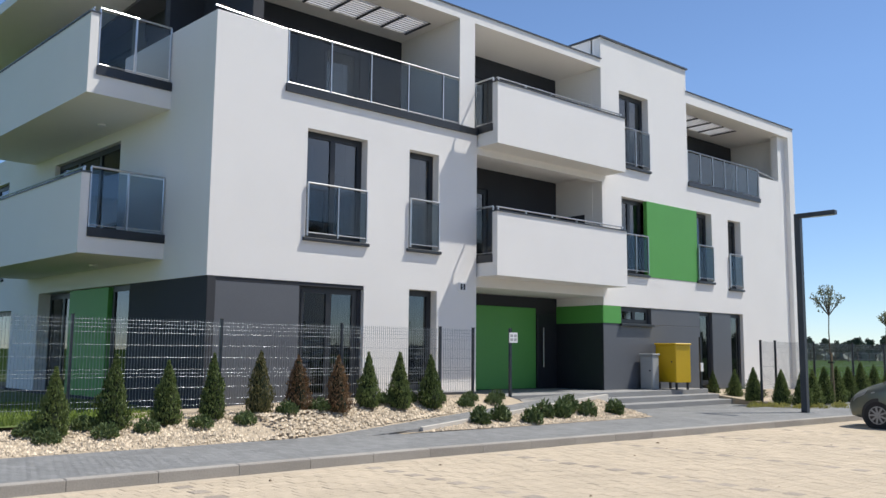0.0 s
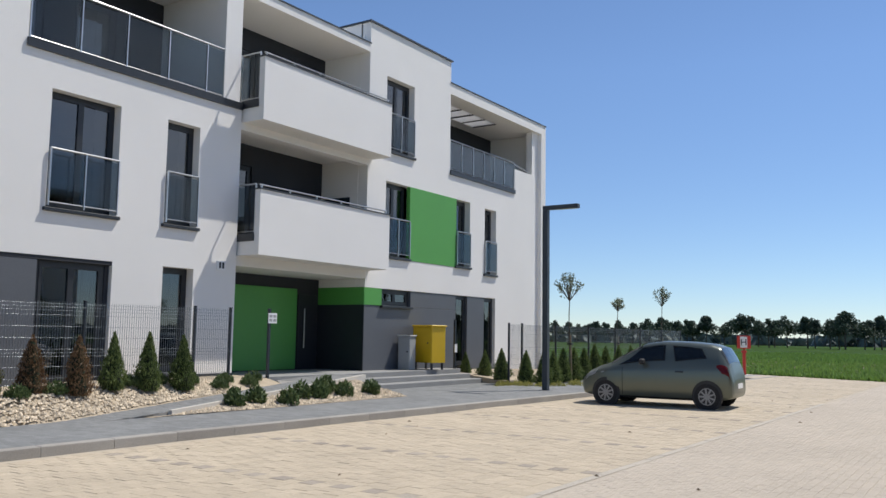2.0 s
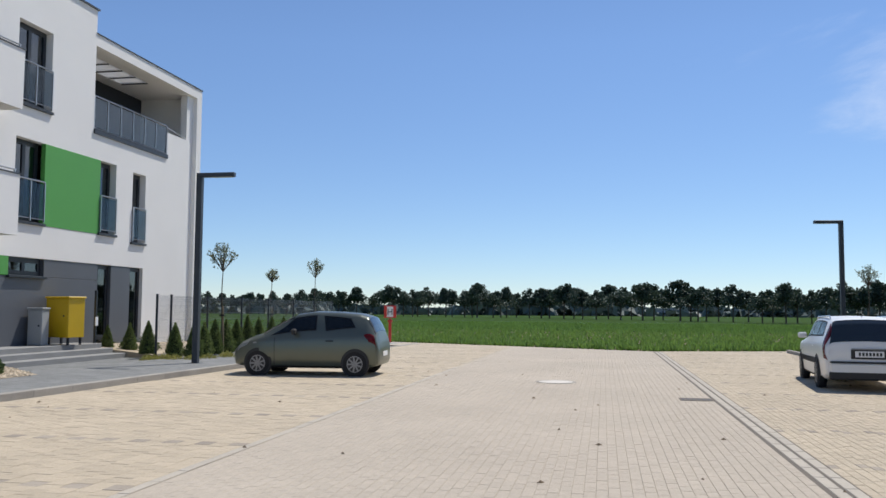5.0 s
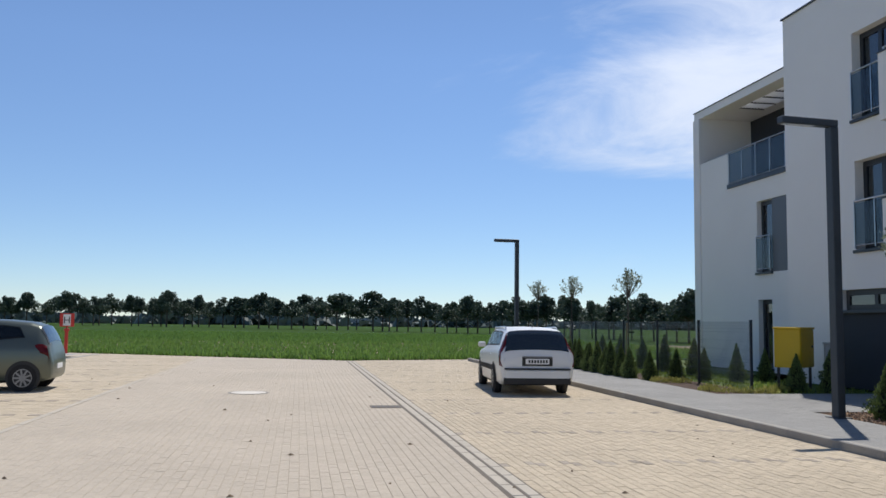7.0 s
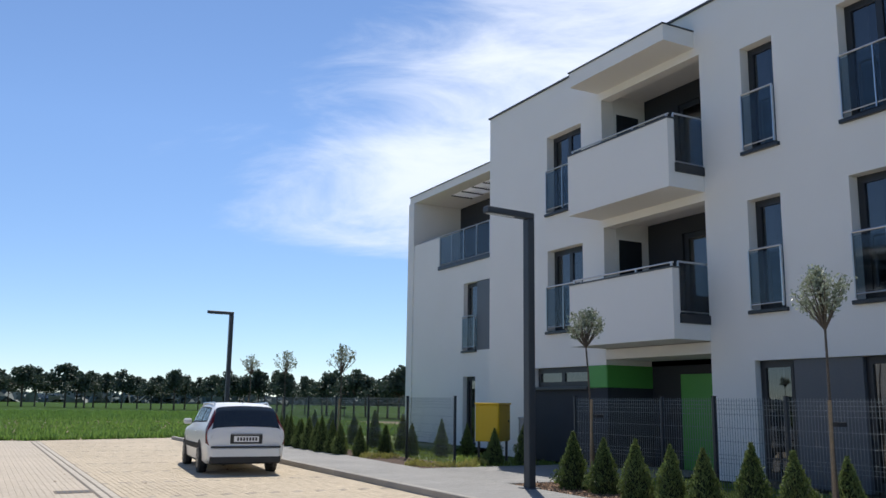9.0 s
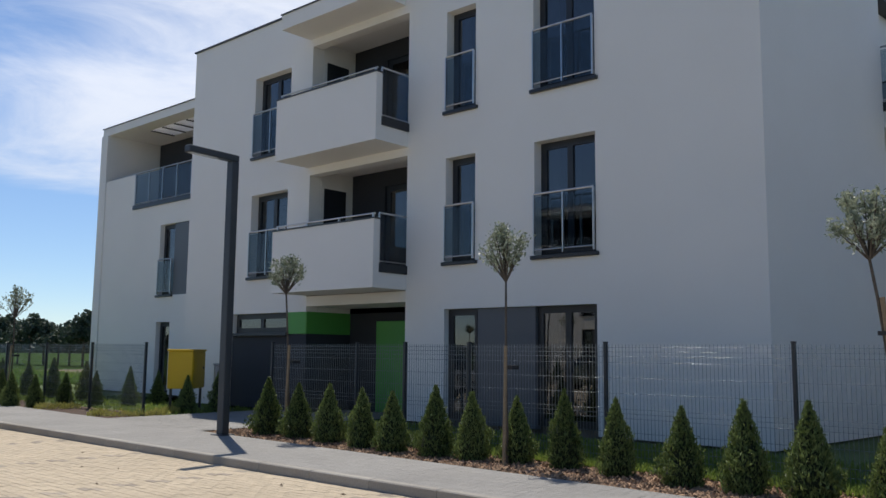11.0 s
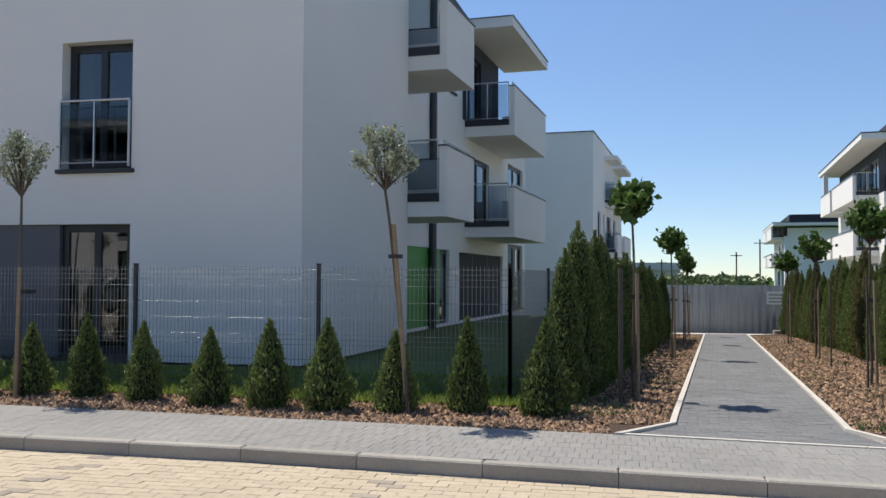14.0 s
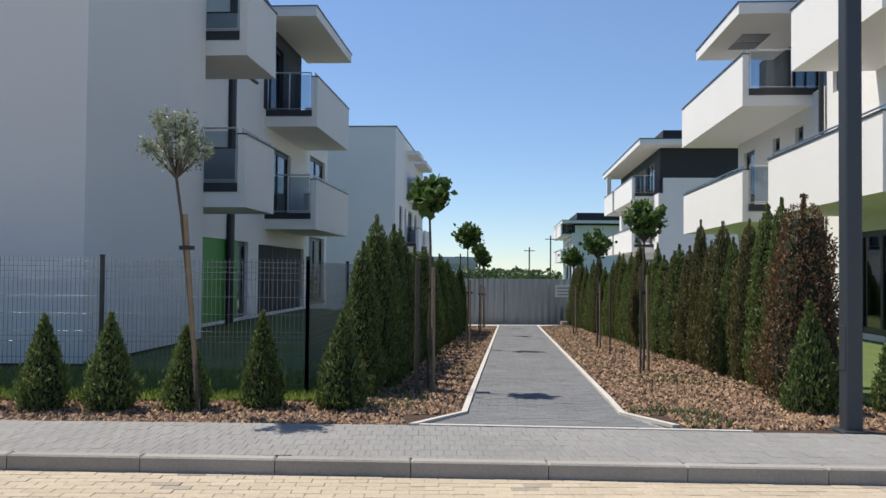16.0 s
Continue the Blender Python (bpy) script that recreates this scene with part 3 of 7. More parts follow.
road = [r for r in bond(-3.80, 1.82, -6.0, 39.5, 0.1, 0.2) if r[3] < far_y(r[0])]
near_stone = [r for r in plain_right if 5.6 < r[0] and 0.2 < r[2] < 7.0][:300]
near_set = set(near_stone)
stall_right = stones("pavement_stalls_east", [r for r in plain_right if r not in near_set], 0.0, M_CREAM, "cream concrete block paving of the parking stalls", seed=2, gap=0.003, deep=0.004)
stones("pavement_stalls_west", plain_left, 0.0, M_CREAM, "cream concrete block paving before the first block", seed=3, gap=0.003, deep=0.004)
stones("pavement_road", road, 0.0, M_ROAD, "beige block paving of the access road", gap=0.002, seed=4, lift=0.002, deep=0.004)
stones("pavement_stall_markers", marks, 0.001, M_MARK, "darker grey paving stones marking the stalls", seed=5)
stones("pavement_gutter", [(x, x + 0.13, y * 0.5, y * 0.5 + 0.5) for x in (1.84, 1.985) for y in range(-12, 66)], 0.0015, M_STRIP, "pale concrete gutter channel along the road", gap=0.02, seed=6, lift=0.001)
structure("pavement_gutter_bed", quad_sheet([(1.79, -6), (2.14, -6), (2.14, 33.2), (1.79, 33.2)], -0.0040), M_JOINT_DARK, "dark joints beside the gutter", "pavement")
stones("pavement_divider", [(-3.92, -3.81, y * 0.5, y * 0.5 + 0.5) for y in range(-12, 45)], 0.004, M_STRIP, "flush concrete strip between road and stalls", seed=7)

# kerbs, one stone a metre
kerb_stone = None
for j in range(-8, 34):
    y = float(j)
    bm = prism([(kerb_x(y), y + 0.003), (kerb_x(y) + 0.12, y + 0.003), (kerb_x(y + 1) + 0.12, y + 0.997), (kerb_x(y + 1), y + 0.997)], -0.1, 0.115)
    bmesh.ops.bevel(bm, geom=[e for e in bm.edges if all(v.co.z > 0.1 for v in e.verts)], offset=0.012, segments=1, affect="EDGES")
    if kerb_stone is None:
        kerb_stone = thing("kerb_east", "grey concrete kerb along the pavement", "kerb", kind="structure")
    part("kerb_piece", bm, M_KERB, kerb_stone)
kerb_west = thing("kerb_west", "grey concrete kerb before the first block", "kerb", kind="structure")
for j in range(-6, 38):
    bm = prism([(kerb_west_x(j) - 0.15, j + 0.003), (kerb_west_x(j), j + 0.003), (kerb_west_x(j + 1), j + 0.997), (kerb_west_x(j + 1) - 0.15, j + 0.997)], -0.1, 0.125 if j < 33 else 0.02)
    bmesh.ops.bevel(bm, geom=[e for e in bm.edges if all(v.co.z > 0.0 for v in e.verts)], offset=0.012, segments=1, affect="EDGES")
    part("kerb_piece", bm, M_KERB, kerb_west)

# grey pavements
structure("pavement_bed_east", quad_sheet([(kerb_x(-14) + 0.11, -14), (walk_edge(-14), -14), (walk_edge(33), 33), (kerb_x(33) + 0.11, 33), (kerb_x(3) + 0.11, 3)], 0.098), M_JOINT_GREY, "sand joints of the grey pavement", "pavement")
east = [(max(r[0], kerb_x(r[2]) + 0.122), min(r[1], walk_edge(r[2]) + 0.02), r[2], r[3]) for r in bond(5.6, 9.2, -9, 30, 0.2, 0.1)]
east = [r for r in east if r[1] - r[0] > 0.03]
stones("pavement_east", east, 0.112, M_GREY, "grey concrete block pavement before the second block", seed=8, gap=0.002, deep=0.002, lift=0.002)
structure("pavement_bed_west", quad_sheet([(kerb_west_x(0) - 0.14, -8), (-12.0, -8), (-12.0, 36), (kerb_west_x(36) - 0.14, 36), (kerb_west_x(8) - 0.14, 8)], 0.106), M_JOINT_GREY, "sand joints of the grey pavement", "pavement")
west = [(r[0], min(r[1], kerb_west_x(r[2]) - 0.152), r[2], r[3]) for r in bond(-11.98, -8.4, -5, 30, 0.2, 0.1)]
west = [r for r in west if r[1] - r[0] > 0.03]
stones("pavement_west", west, 0.118, M_SLATE, "grey concrete block pavement before the first block", seed=9, gap=0.002, deep=0.002, lift=0.002)

structure("pavement_bed_entrances", quad_sheet([(-14.2, 22.46), (-14.2, 15.5), (-11.99, 15.5), (-11.99, 22.46)], 0.088, quad_sheet([(8.4, 13.2), (14.4, 13.2), (14.4, 16.8), (8.4, 16.8)], 0.098)), M_JOINT_GREY, "sand joints of the entrance paving", "pavement")
stones("pavement_entrance_east", bond(8.32, 14.3, 13.2, 16.8, 0.2, 0.1), 0.111, M_GREY, "grey block paving at the second entrance", seed=11, gap=0.003, deep=0.003)
stones("pavement_entrance_west", bond(-13.44, -11.99, 15.95, 22.45, 0.2, 0.1), 0.101, M_SLATE, "grey block paving before the entrance steps", seed=12, gap=0.003, deep=0.003)

# footpath between the hedges, falling away from the street
def path_rects():
    out = []
    for i in range(-6, 262):
        x = 8.4 + i * 0.1
        c = -0.57 - (x - 9.0) * 0.102
        y0, y1 = c - 1.50, c
        if x < 8.55:
            y0, y1 = y0 - (8.55 - x) * 0.40, y1 + (8.55 - x) * 0.77
        y = y0 - (0.1 if i % 2 else 0)
        while y < y1 - 0.02:
            out.append((x, x + 0.1, max(y, y0), min(y + 0.2, y1)))
            y += 0.2
    return [r for r in out if r[3] - r[2] > 0.03 and r[0] > walk_edge(r[2]) + 0.05]


bm = quad_sheet([(7.85, 0.0), (8.55, -0.53), (34.5, -3.17), (34.5, -4.68), (8.55, -2.04), (7.75, -2.4)], [0.094, 0.094, yard_z(34.5, 0) - 0.006, yard_z(34.5, 0) - 0.006, 0.094, 0.094])
structure("footpath_bed", bm, M_JOINT_GREY, "sand joints of the grey footpath", "footpath")
stones("footpath", path_rects(), 0.006, M_PATH, "grey block footpath between conifer hedges", seed=10, gap=0.003, deep=0.003, zf=yard_z, category="footpath")
edge_bar = thing("trim_footpath_edging", "pale concrete edging along the footpath", "edging", kind="structure")
for side, off in (("l", -0.07), ("r", -1.63)):
    for i in range(25):
        x0, x1 = 8.55 + i, 9.542 + i
        ya, yb = -0.5 + off - (x0 - 9) * 0.102, -0.5 + off - (x1 - 9) * 0.102
        za, zb = yard_z(x0, 0), yard_z(x1, 0)
        bm = prism([(x0, ya), (x1, yb), (x1, yb + 0.06), (x0, ya + 0.06)], -1.0, [za + 0.03, zb + 0.03, zb + 0.03, za + 0.03])
        part("edging_piece", bm, M_EDGE, edge_bar)
    s = 1 if side == "l" else -1
    ya = -0.454 + off
    fl = 0.50 if s > 0 else -0.34
    bm = prism([(8.55, ya), (7.86, ya + fl), (7.86, ya + fl + 0.07), (8.55, ya + 0.06)], 0.0, 0.132)
    part("edging_piece", bm, M_EDGE, edge_bar)
for i in range(-3, 0):
    bm = prism([(walk_edge(i), i + 0.004), (walk_edge(i) + 0.055, i + 0.004), (walk_edge(i + 1) + 0.055, i + 0.996), (walk_edge(i + 1), i + 0.996)], 0.0, 0.122)
    part("edging_piece", bm, M_EDGE, edge_bar)

# ramp, platform and steps of the first block
def ramp_z(y):
    return 0.104 + 0.40 * min(max((y - 8.0) / 8.4, 0), 1)


bm = bmesh.new()
RY = [6.5, 8, 9.5, 11, 12.5, 14, 15.2, 16.45]
rows_ = []
for y in RY:
    xf = -11.62 - max(0, y - 9.0) * 0.213
    xb = -12.05 - max(0, y - 7.0) * 0.215
    if y > 14.5:
        xb = -15.0
    rows_.append([bm.verts.new((xf, y, -0.1)), bm.verts.new((xf, y, ramp_z(y))), bm.verts.new((xb, y, ramp_z(y))), bm.verts.new((xb, y, -0.1))])
for a, b in zip(rows_[:-1], rows_[1:]):
    for i in range(3):
        bm.faces.new((a[i], a[i + 1], b[i + 1], b[i]))
structure("ramp", bm, M_JOINT_GREY, "grey paved ramp climbing to the entrance", "ramp")
bm = bmesh.new()
edge_rows = []
for y in RY[2:]:
    xf = -11.62 - max(0, y - 9.0) * 0.213
    edge_rows.append([bm.verts.new((xf + dx, y, z)) for dx, z in ((0.09, 0.0), (0.09, ramp_z(y) + 0.03), (0.0, ramp_z(y) + 0.03), (0.0, 0.0))])
for a, b in zip(edge_rows[:-1], edge_rows[1:]):
    for i in range(4):
        bm.faces.new((a[i], a[(i + 1) % 4], b[(i + 1) % 4], b[i]))
bm.faces.new(edge_rows[0])
bm.faces.new(edge_rows[-1])
structure("trim_ramp_edging", bm, M_EDGE, "pale concrete edging of the ramp", "edging")
ramp_rects = []
for i in range(110):
    y = 6.0 + i * 0.1
    xf, xb = -11.66 - max(0, y - 9.0) * 0.213, -12.02 - max(0, y - 7.0) * 0.215
    if y > 14.5:
        xb = -14.98
    if y > 16.4 or y < 7.2:
        continue
    x = xb - (0.1 if i % 2 else 0)
    while x < xf - 0.02:
        ramp_rects.append((max(x, xb), min(x + 0.2, xf), y, y + 0.1))
        x += 0.2
stones("pavement_ramp", [r for r in ramp_rects if r[1] - r[0] > 0.03], 0.006, M_SLATE, "grey block paving of the ramp", seed=14, gap=0.003, deep=0.003, zf=lambda x, y: ramp_z(y), category="ramp")
structure("entrance_platform", box(-17.0, -14.2, 13.95, 22.45, -0.1, 0.5), M_STEP, "grey concrete entrance platform", "platform")
steps = thing("entrance_steps", "wide grey concrete entrance steps", "steps", kind="structure")
for i, (xf, z) in enumerate(((-13.42, 0.235), (-13.82, 0.37), (-14.18, 0.504))):
    part("step", box(-14.25, xf, 16.5, 22.45, 0.0, z, bevel=0.012), M_STEP, steps)


# ---- first block ----
MA = axes((-15.0, 0, 0), (0, 1), (-1, 0))
MAS = axes((-15.0, 7.0, 0), (-0.998, -0.061), (-0.061, 0.998))
house_a = thing("apartment_block", "white three-storey apartment block with green and anthracite panels", "building")
T = 0.34
FL1, FL2 = 3.66, 6.80
part("wall", wall_bm(7.0, 13.88, 2.88, 6.83, 0, T, [(9.1, 10.62, 3.78, 6.07), (11.79, 12.67, 3.78, 6.06)], MA), M_RENDER, house_a)
part("wall", wall_bm(7.0, 8.56, 6.83, 8.05, 0, 0.25, [], MA), M_RENDER, house_a)
part("wall", wall_bm(10.6, 13.88, 0.2, 2.88, 0, T, [(11.83, 12.65, 0.62, 2.879)], MA), M_RENDER, house_a)
part("partition", wall_bm(13.3, 13.8, 6.83, 9.58, 0, 2.3, [], MA), M_RENDER, house_a)
part("wall", wall_bm(18.68, 22.93, 2.82, 10.47, 0, T, [(19.5, 20.9, 6.87, 9.09), (19.55, 22.93, 3.76, 5.97)], MA), M_RENDER, house_a, "white tower wall rising above the roof")
part("wall", wall_bm(22.93, 28.95, 2.82, 6.80, 0, T, [(22.93, 24.22, 3.76, 5.97), (25.18, 25.97, 3.62, 5.9)], MA), M_RENDER, house_a)
part("wall", wall_bm(25.95, 28.95, 0.2, 2.82, 0, T, [], MA), M_RENDER, house_a)
part("parapet", wall_bm(27.3, 28.95, 6.80, 7.65, 0, 0.22, [], MA), M_RENDER, house_a)
part("wall", wall_bm(28.95, 29.45, 0.2, 9.4, 0.15, 0.4, [], MA), M_RENDER, house_a)
part("fin_wall", wall_bm(29.45, 29.82, 0.2, 9.4, 0, 3.0, [], MA), M_RENDER, house_a)
part("base_strip", box(10.6, 13.88, -0.012, 0.1, 0.2, 0.58, m=MA), M_DARK, house_a)
# ground floor band by the corner
panel(house_a, "cladding_panel", MA, 7.025, 9.02, 0.42, 2.80, 0.02, 0.2, M_PANEL, "plain grey cladding panel")
panel(house_a, "lintel_panel", MA, 7.025, 10.6, 2.80, 2.879, 0.015, 0.2, M_DARK)
window(house_a, MA, 9.05, 10.5, 0.5, 2.80, 2, 0.12, sill=False, curtain=0.3)
panel(house_a, "pier_panel", MA, 10.5, 10.6, 0.42, 2.80, 0.10, 0.3, M_DARK)
window(house_a, MA, 9.1, 10.62, 3.78, 6.07, 2, rail=True, curtain=0.25)
window(house_a, MA, 11.79, 12.67, 3.78, 6.06, 1, rail=True, curtain=0.2)
window(house_a, MA, 11.83, 12.65, 0.62, 2.879, 1, sill=True, curtain=0.25)
# tower and far wing
window(house_a, MA, 19.5, 20.9, 6.87, 9.09, 2, rail=True, curtain=0.3)
window(house_a, MA, 19.55, 20.74, 3.76, 5.97, 2, rail=True, curtain=0.25)
window(house_a, MA, 23.35, 24.22, 3.76, 5.97, 1, rail=True)
panel(house_a, "green_panel", MA, 20.74, 23.35, 3.72, 5.969, -0.012, 0.12, M_GREEN, "large bright green facade panel")
window(house_a, MA, 25.18, 25.97, 3.62, 5.9, 1, rail=True)
panel(house_a, "green_strip", MA, 18.68, 19.46, 2.33, 2.819, 0.0, 0.12, M_GREEN, "narrow green facade strip")
window(house_a, MA, 19.47, 20.88, 2.33, 2.815, 2, 0.12)
panel(house_a, "cladding_panel", MA, 18.68, 23.42, 0.45, 2.325, 0.02, 0.15, M_PANEL)
panel(house_a, "cladding_panel", MA, 20.9, 23.42, 2.33, 2.815, 0.02, 0.15, M_PANEL)
window(house_a, MA, 23.44, 24.13, 0.55, 2.815, 1, 0.12, sill=False)
panel(house_a, "cladding_panel", MA, 24.13, 25.22, 0.45, 2.815, 0.02, 0.15, M_PANEL)
window(house_a, MA, 25.22, 25.95, 0.55, 2.815, 1, 0.12, sill=False)
# terraces of the top floor
part("terrace_edge", box(8.54, 13.88, -0.05, 0.3, 6.74, 6.90, m=MA), M_SILL, house_a)
guard(house_a, MA, 8.6, 13.85, 6.90, 1.16, 0.03, 5, name="terrace_rail")
bm = tube((7.0, 0.1, 8.16), (8.6, 0.1, 8.08), 0.02, m=MA)
part("handrail", bm, M_STEEL, house_a)
part("terrace_edge", box(22.93, 27.3, -0.05, 0.3, 6.72, 6.86, m=MA), M_SILL, house_a)
guard(house_a, MA, 22.97, 27.28, 6.86, 1.02, 0.03, 6, M_MILK, name="terrace_rail")
bm = tube((27.28, 0.1, 7.88), (28.8, 0.1, 7.72), 0.02, m=MA)
part("handrail", bm, M_STEEL, house_a)
part("terrace_wall", wall_bm(7.0, 13.3, 6.8, 9.58, 2.3, 2.55, [(8.2, 10.2, 6.9, 9.0), (10.9, 12.0, 6.9, 9.0)], MA), M_DARK, house_a, "anthracite wall behind the roof terrace")
window(house_a, MA @ Matrix.Translation((0, 2.3, 0)), 8.2, 10.2, 6.9, 9.0, 2, 0.08, sill=False, curtain=0.4)
window(house_a, MA @ Matrix.Translation((0, 2.3, 0)), 10.9, 12.0, 6.9, 9.0, 1, 0.08, sill=False, curtain=0.3)
part("terrace_wall", wall_bm(22.93, 29.45, 6.8, 9.4, 2.3, 2.55, [(24.0, 26.0, 6.9, 9.0)], MA), M_DARK, house_a)
window(house_a, MA @ Matrix.Translation((0, 2.3, 0)), 24.0, 26.0, 6.9, 9.0, 2, 0.08, sill=False)


def terrace_roof(house, m, u0, u1, z0, z1, depth, hole, name="terrace_roof"):
    """A flat roof edge with an opening that holds a louvred sun screen."""
    bm = bmesh.new()
    h0, h1, k0, k1 = hole
    for a, b, c, d in ((u0, u1, 0, k0), (u0, u1, k1, depth), (u0, h0, k0, k1), (h1, u1, k0, k1)):
        box(a, b, c, d, z0, z1, bm, m)
    roof = part(name, bm, M_RENDER, house)
    part("flashing", box(u0 - 0.02, u1 + 0.02, -0.03, 0.12, z1, z1 + 0.03, m=m), M_TIN, roof)
    n = int((k1 - k0) / 0.11)
    bays = max(1, int((h1 - h0) / 0.75))
    for b in range(bays):
        ua, ub = h0 + (h1 - h0) * b / bays, h0 + (h1 - h0) * (b + 1) / bays
        part("louvre_frame", box(ub - 0.05, ub, k0, k1, z0 - 0.02, z0 + 0.1, m=m), M_FRAME, roof)
        for i in range(n):
            d = k0 + 0.05 + i * 0.11
            part("louvre_slat", box(ua, ub - 0.05, d, d + 0.05, z0 + 0.0, z0 + 0.03, m=m), M_WHITE, roof)
    return roof


terrace_roof(house_a, MA, 7.0, 18.68, 9.58, 9.82, 3.2, (9.2, 13.0, 0.75, 1.75))
terrace_roof(house_a, MA, 22.93, 29.82, 9.4, 9.76, 3.2, (23.2, 27.2, 0.75, 1.75))
# recess with balconies and entrance
R0, R1, RD = 13.88, 18.68, 1.7
part("recess_wall", wall_bm(R0, R1, 3.2, 9.58, RD, RD + 0.25, [(14.2, 15.9, 3.7, 5.9), (14.2, 15.9, 6.85, 9.0)], MA), M_DARK, house_a, "anthracite wall of the loggia")
window(house_a, MA @ Matrix.Translation((0, RD, 0)), 14.2, 15.9, 3.7, 5.9, 1, 0.06, sill=False)
window(house_a, MA @ Matrix.Translation((0, RD, 0)), 14.2, 15.9, 6.85, 9.0, 1, 0.06, sill=False)
part("side_wall", box(R0 - 0.22, R0, T, RD + 0.2, 0.3, 6.83, m=MA), M_RENDER, house_a)
part("side_wall", box(R1 - 0.01, R1 + 0.22, T, 6.0, 2.82, 10.47, m=MA), M_RENDER, house_a)
for z in (3.78, 6.9):
    part("side_window", box(R1 - 0.03, R1 - 0.012, 0.62, RD, z + 0.0, z + 1.62, m=MA), M_FRAME, house_a)
part("loggia_beam", box(R0, R1, 0.0, 0.28, 6.28, 6.46, m=MA), M_RENDER, house_a)
balcony(house_a, MA, 13.92, 18.86, 3.63, 0.68, RD, 1.18, 0.34, -1, "white rendered balcony over the entrance")
balcony(house_a, MA, 13.92, 18.86, 6.80, 0.68, RD, 1.17, 0.34, -1, "white rendered balcony under the roof")
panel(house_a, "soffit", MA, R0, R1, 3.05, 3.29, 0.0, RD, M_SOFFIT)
panel(house_a, "entrance_wall", MA, R0, R1, 0.5, 3.05, RD, RD + 0.2, M_DARK)
panel(house_a, "green_panel", MA, R0, 17.72, 0.52, 2.74, RD - 0.06, RD, M_GREEN, "large green entrance panel")
door = panel(house_a, "entrance_door", MA, 17.8, 18.6, 0.52, 2.6, RD - 0.05, RD, M_FRAME, "dark entrance door with long steel handle")
part("door_handle", tube((17.98, RD - 0.12, 1.1), (17.98, RD - 0.12, 2.2), 0.018, m=MA), M_STEEL, door)
panel(house_a, "green_strip", MA, R1 - 0.03, R1 - 0.001, 2.33, 2.82, 0.0, RD, M_GREEN)
panel(house_a, "side_panel", MA, R1 - 0.025, R1 - 0.001, 0.5, 2.33, 0.0, RD, M_FRAME)
panel(house_a, "side_panel", MA, R1 + 0.0, R1 + 0.02, 2.82, 3.3, 0.34, RD, M_RENDER)
# house number plate: plain bars
plate = part("number_plate", box(13.30, 13.56, -0.02, 0.0, 2.92, 3.12, m=MA), M_WHITE, house_a, "small white number plate with dark bars")
for k in range(2):
    part("number_bar", box(13.36 + k * 0.09, 13.42 + k * 0.09, -0.024, -0.02, 2.95, 3.09, m=MA), M_FRAME, plate)
# tower cap
part("tower_side", wall_bm(0.3, 6.0, 9.5, 10.47, 18.68, 18.95, [], axes((-15.0, 0, 0), (-1, 0), (0, 1))), M_RENDER, house_a)
part("tower_side", wall_bm(0.3, 6.0, 9.3, 10.47, 22.68, 22.92, [], axes((-15.0, 0, 0), (-1, 0), (0, 1))), M_RENDER, house_a)
part("tower_roof", box(18.62, 22.99, -0.05, 6.0, 10.47, 10.52, m=MA), M_TIN, house_a)
# side towards the garden
part("wall", wall_bm(0.0, 4.1, 2.88, 8.05, 0.0, 0.3, [], MAS), M_RENDER, house_a)
part("wall", wall_bm(4.1, 14.0, 2.88, 6.9, 0.0, 0.3, [(4.1, 8.0, 3.7, 6.15), (8.4, 8.9, 5.2, 5.7), (11.5, 14.0, 3.4, 6.2)], MAS), M_RENDER, house_a)
window(house_a, MAS, 4.1, 8.0, 3.7, 6.15, 3, 0.12, sill=False)
window(house_a, MAS, 8.4, 8.9, 5.2, 5.7, 1, 0.12)
window(house_a, MAS, 11.5, 13.9, 3.4, 6.2, 2, 0.12)
part("wall", wall_bm(8.6, 14.0, 0.2, 2.88, 0.0, 0.3, [(10.6, 14.0, 0.4, 2.5)], MAS), M_RENDER, house_a)
window(house_a, MAS, 10.6, 13.9, 0.4, 2.5, 2, 0.12)
panel(house_a, "side_cladding", MAS, 0.0, 3.3, 0.3, 2.88, 0.02, 0.2, M_DARK)
window(house_a, MAS, 3.3, 4.35, 0.4, 2.88, 1, 0.12, sill=False)
panel(house_a, "green_panel", MAS, 4.4, 6.6, 0.4, 2.86, 0.03, 0.2, M_GREEN)
window(house_a, MAS, 6.65, 8.6, 0.4, 2.86, 2, 0.3, sill=False)
panel(house_a, "plinth", MAS, -0.0, 14.0, 0.1, 0.42, -0.015, 0.2, M_DARK)
part("plinth", box(7.0, 10.6, -0.012, 0.3, 0.1, 0.45, m=MA), M_DARK, house_a)
balcony(house_a, MAS, 1.78, 9.5, 3.63, 1.72, 0.0, 1.2, 0.34, -1)
balcony(house_a, MAS, 1.78, 9.5, 6.80, 1.72, 0.0, 1.2, 0.40, -1)
wall_lamp(house_a, MAS, 4.0, -0.5, 6.41)
wall_lamp(house_a, MAS, 4.0, -0.5, 3.3)
part("upper_wall", wall_bm(0.2, 14.0, 6.9, 9.58, 0.9, 1.15, [(5.0, 7.5, 6.9, 9.0)], MAS), M_DARK, house_a, "anthracite upper wall")
window(house_a, MAS @ Matrix.Translation((0, 0.9, 0)), 5.0, 7.5, 6.9, 9.0, 2, 0.06, sill=False)
part("side_roof", box(4.2, 14.3, -1.7, 3.0, 9.58, 9.84, m=MAS), M_RENDER, house_a, "white overhanging roof slab")
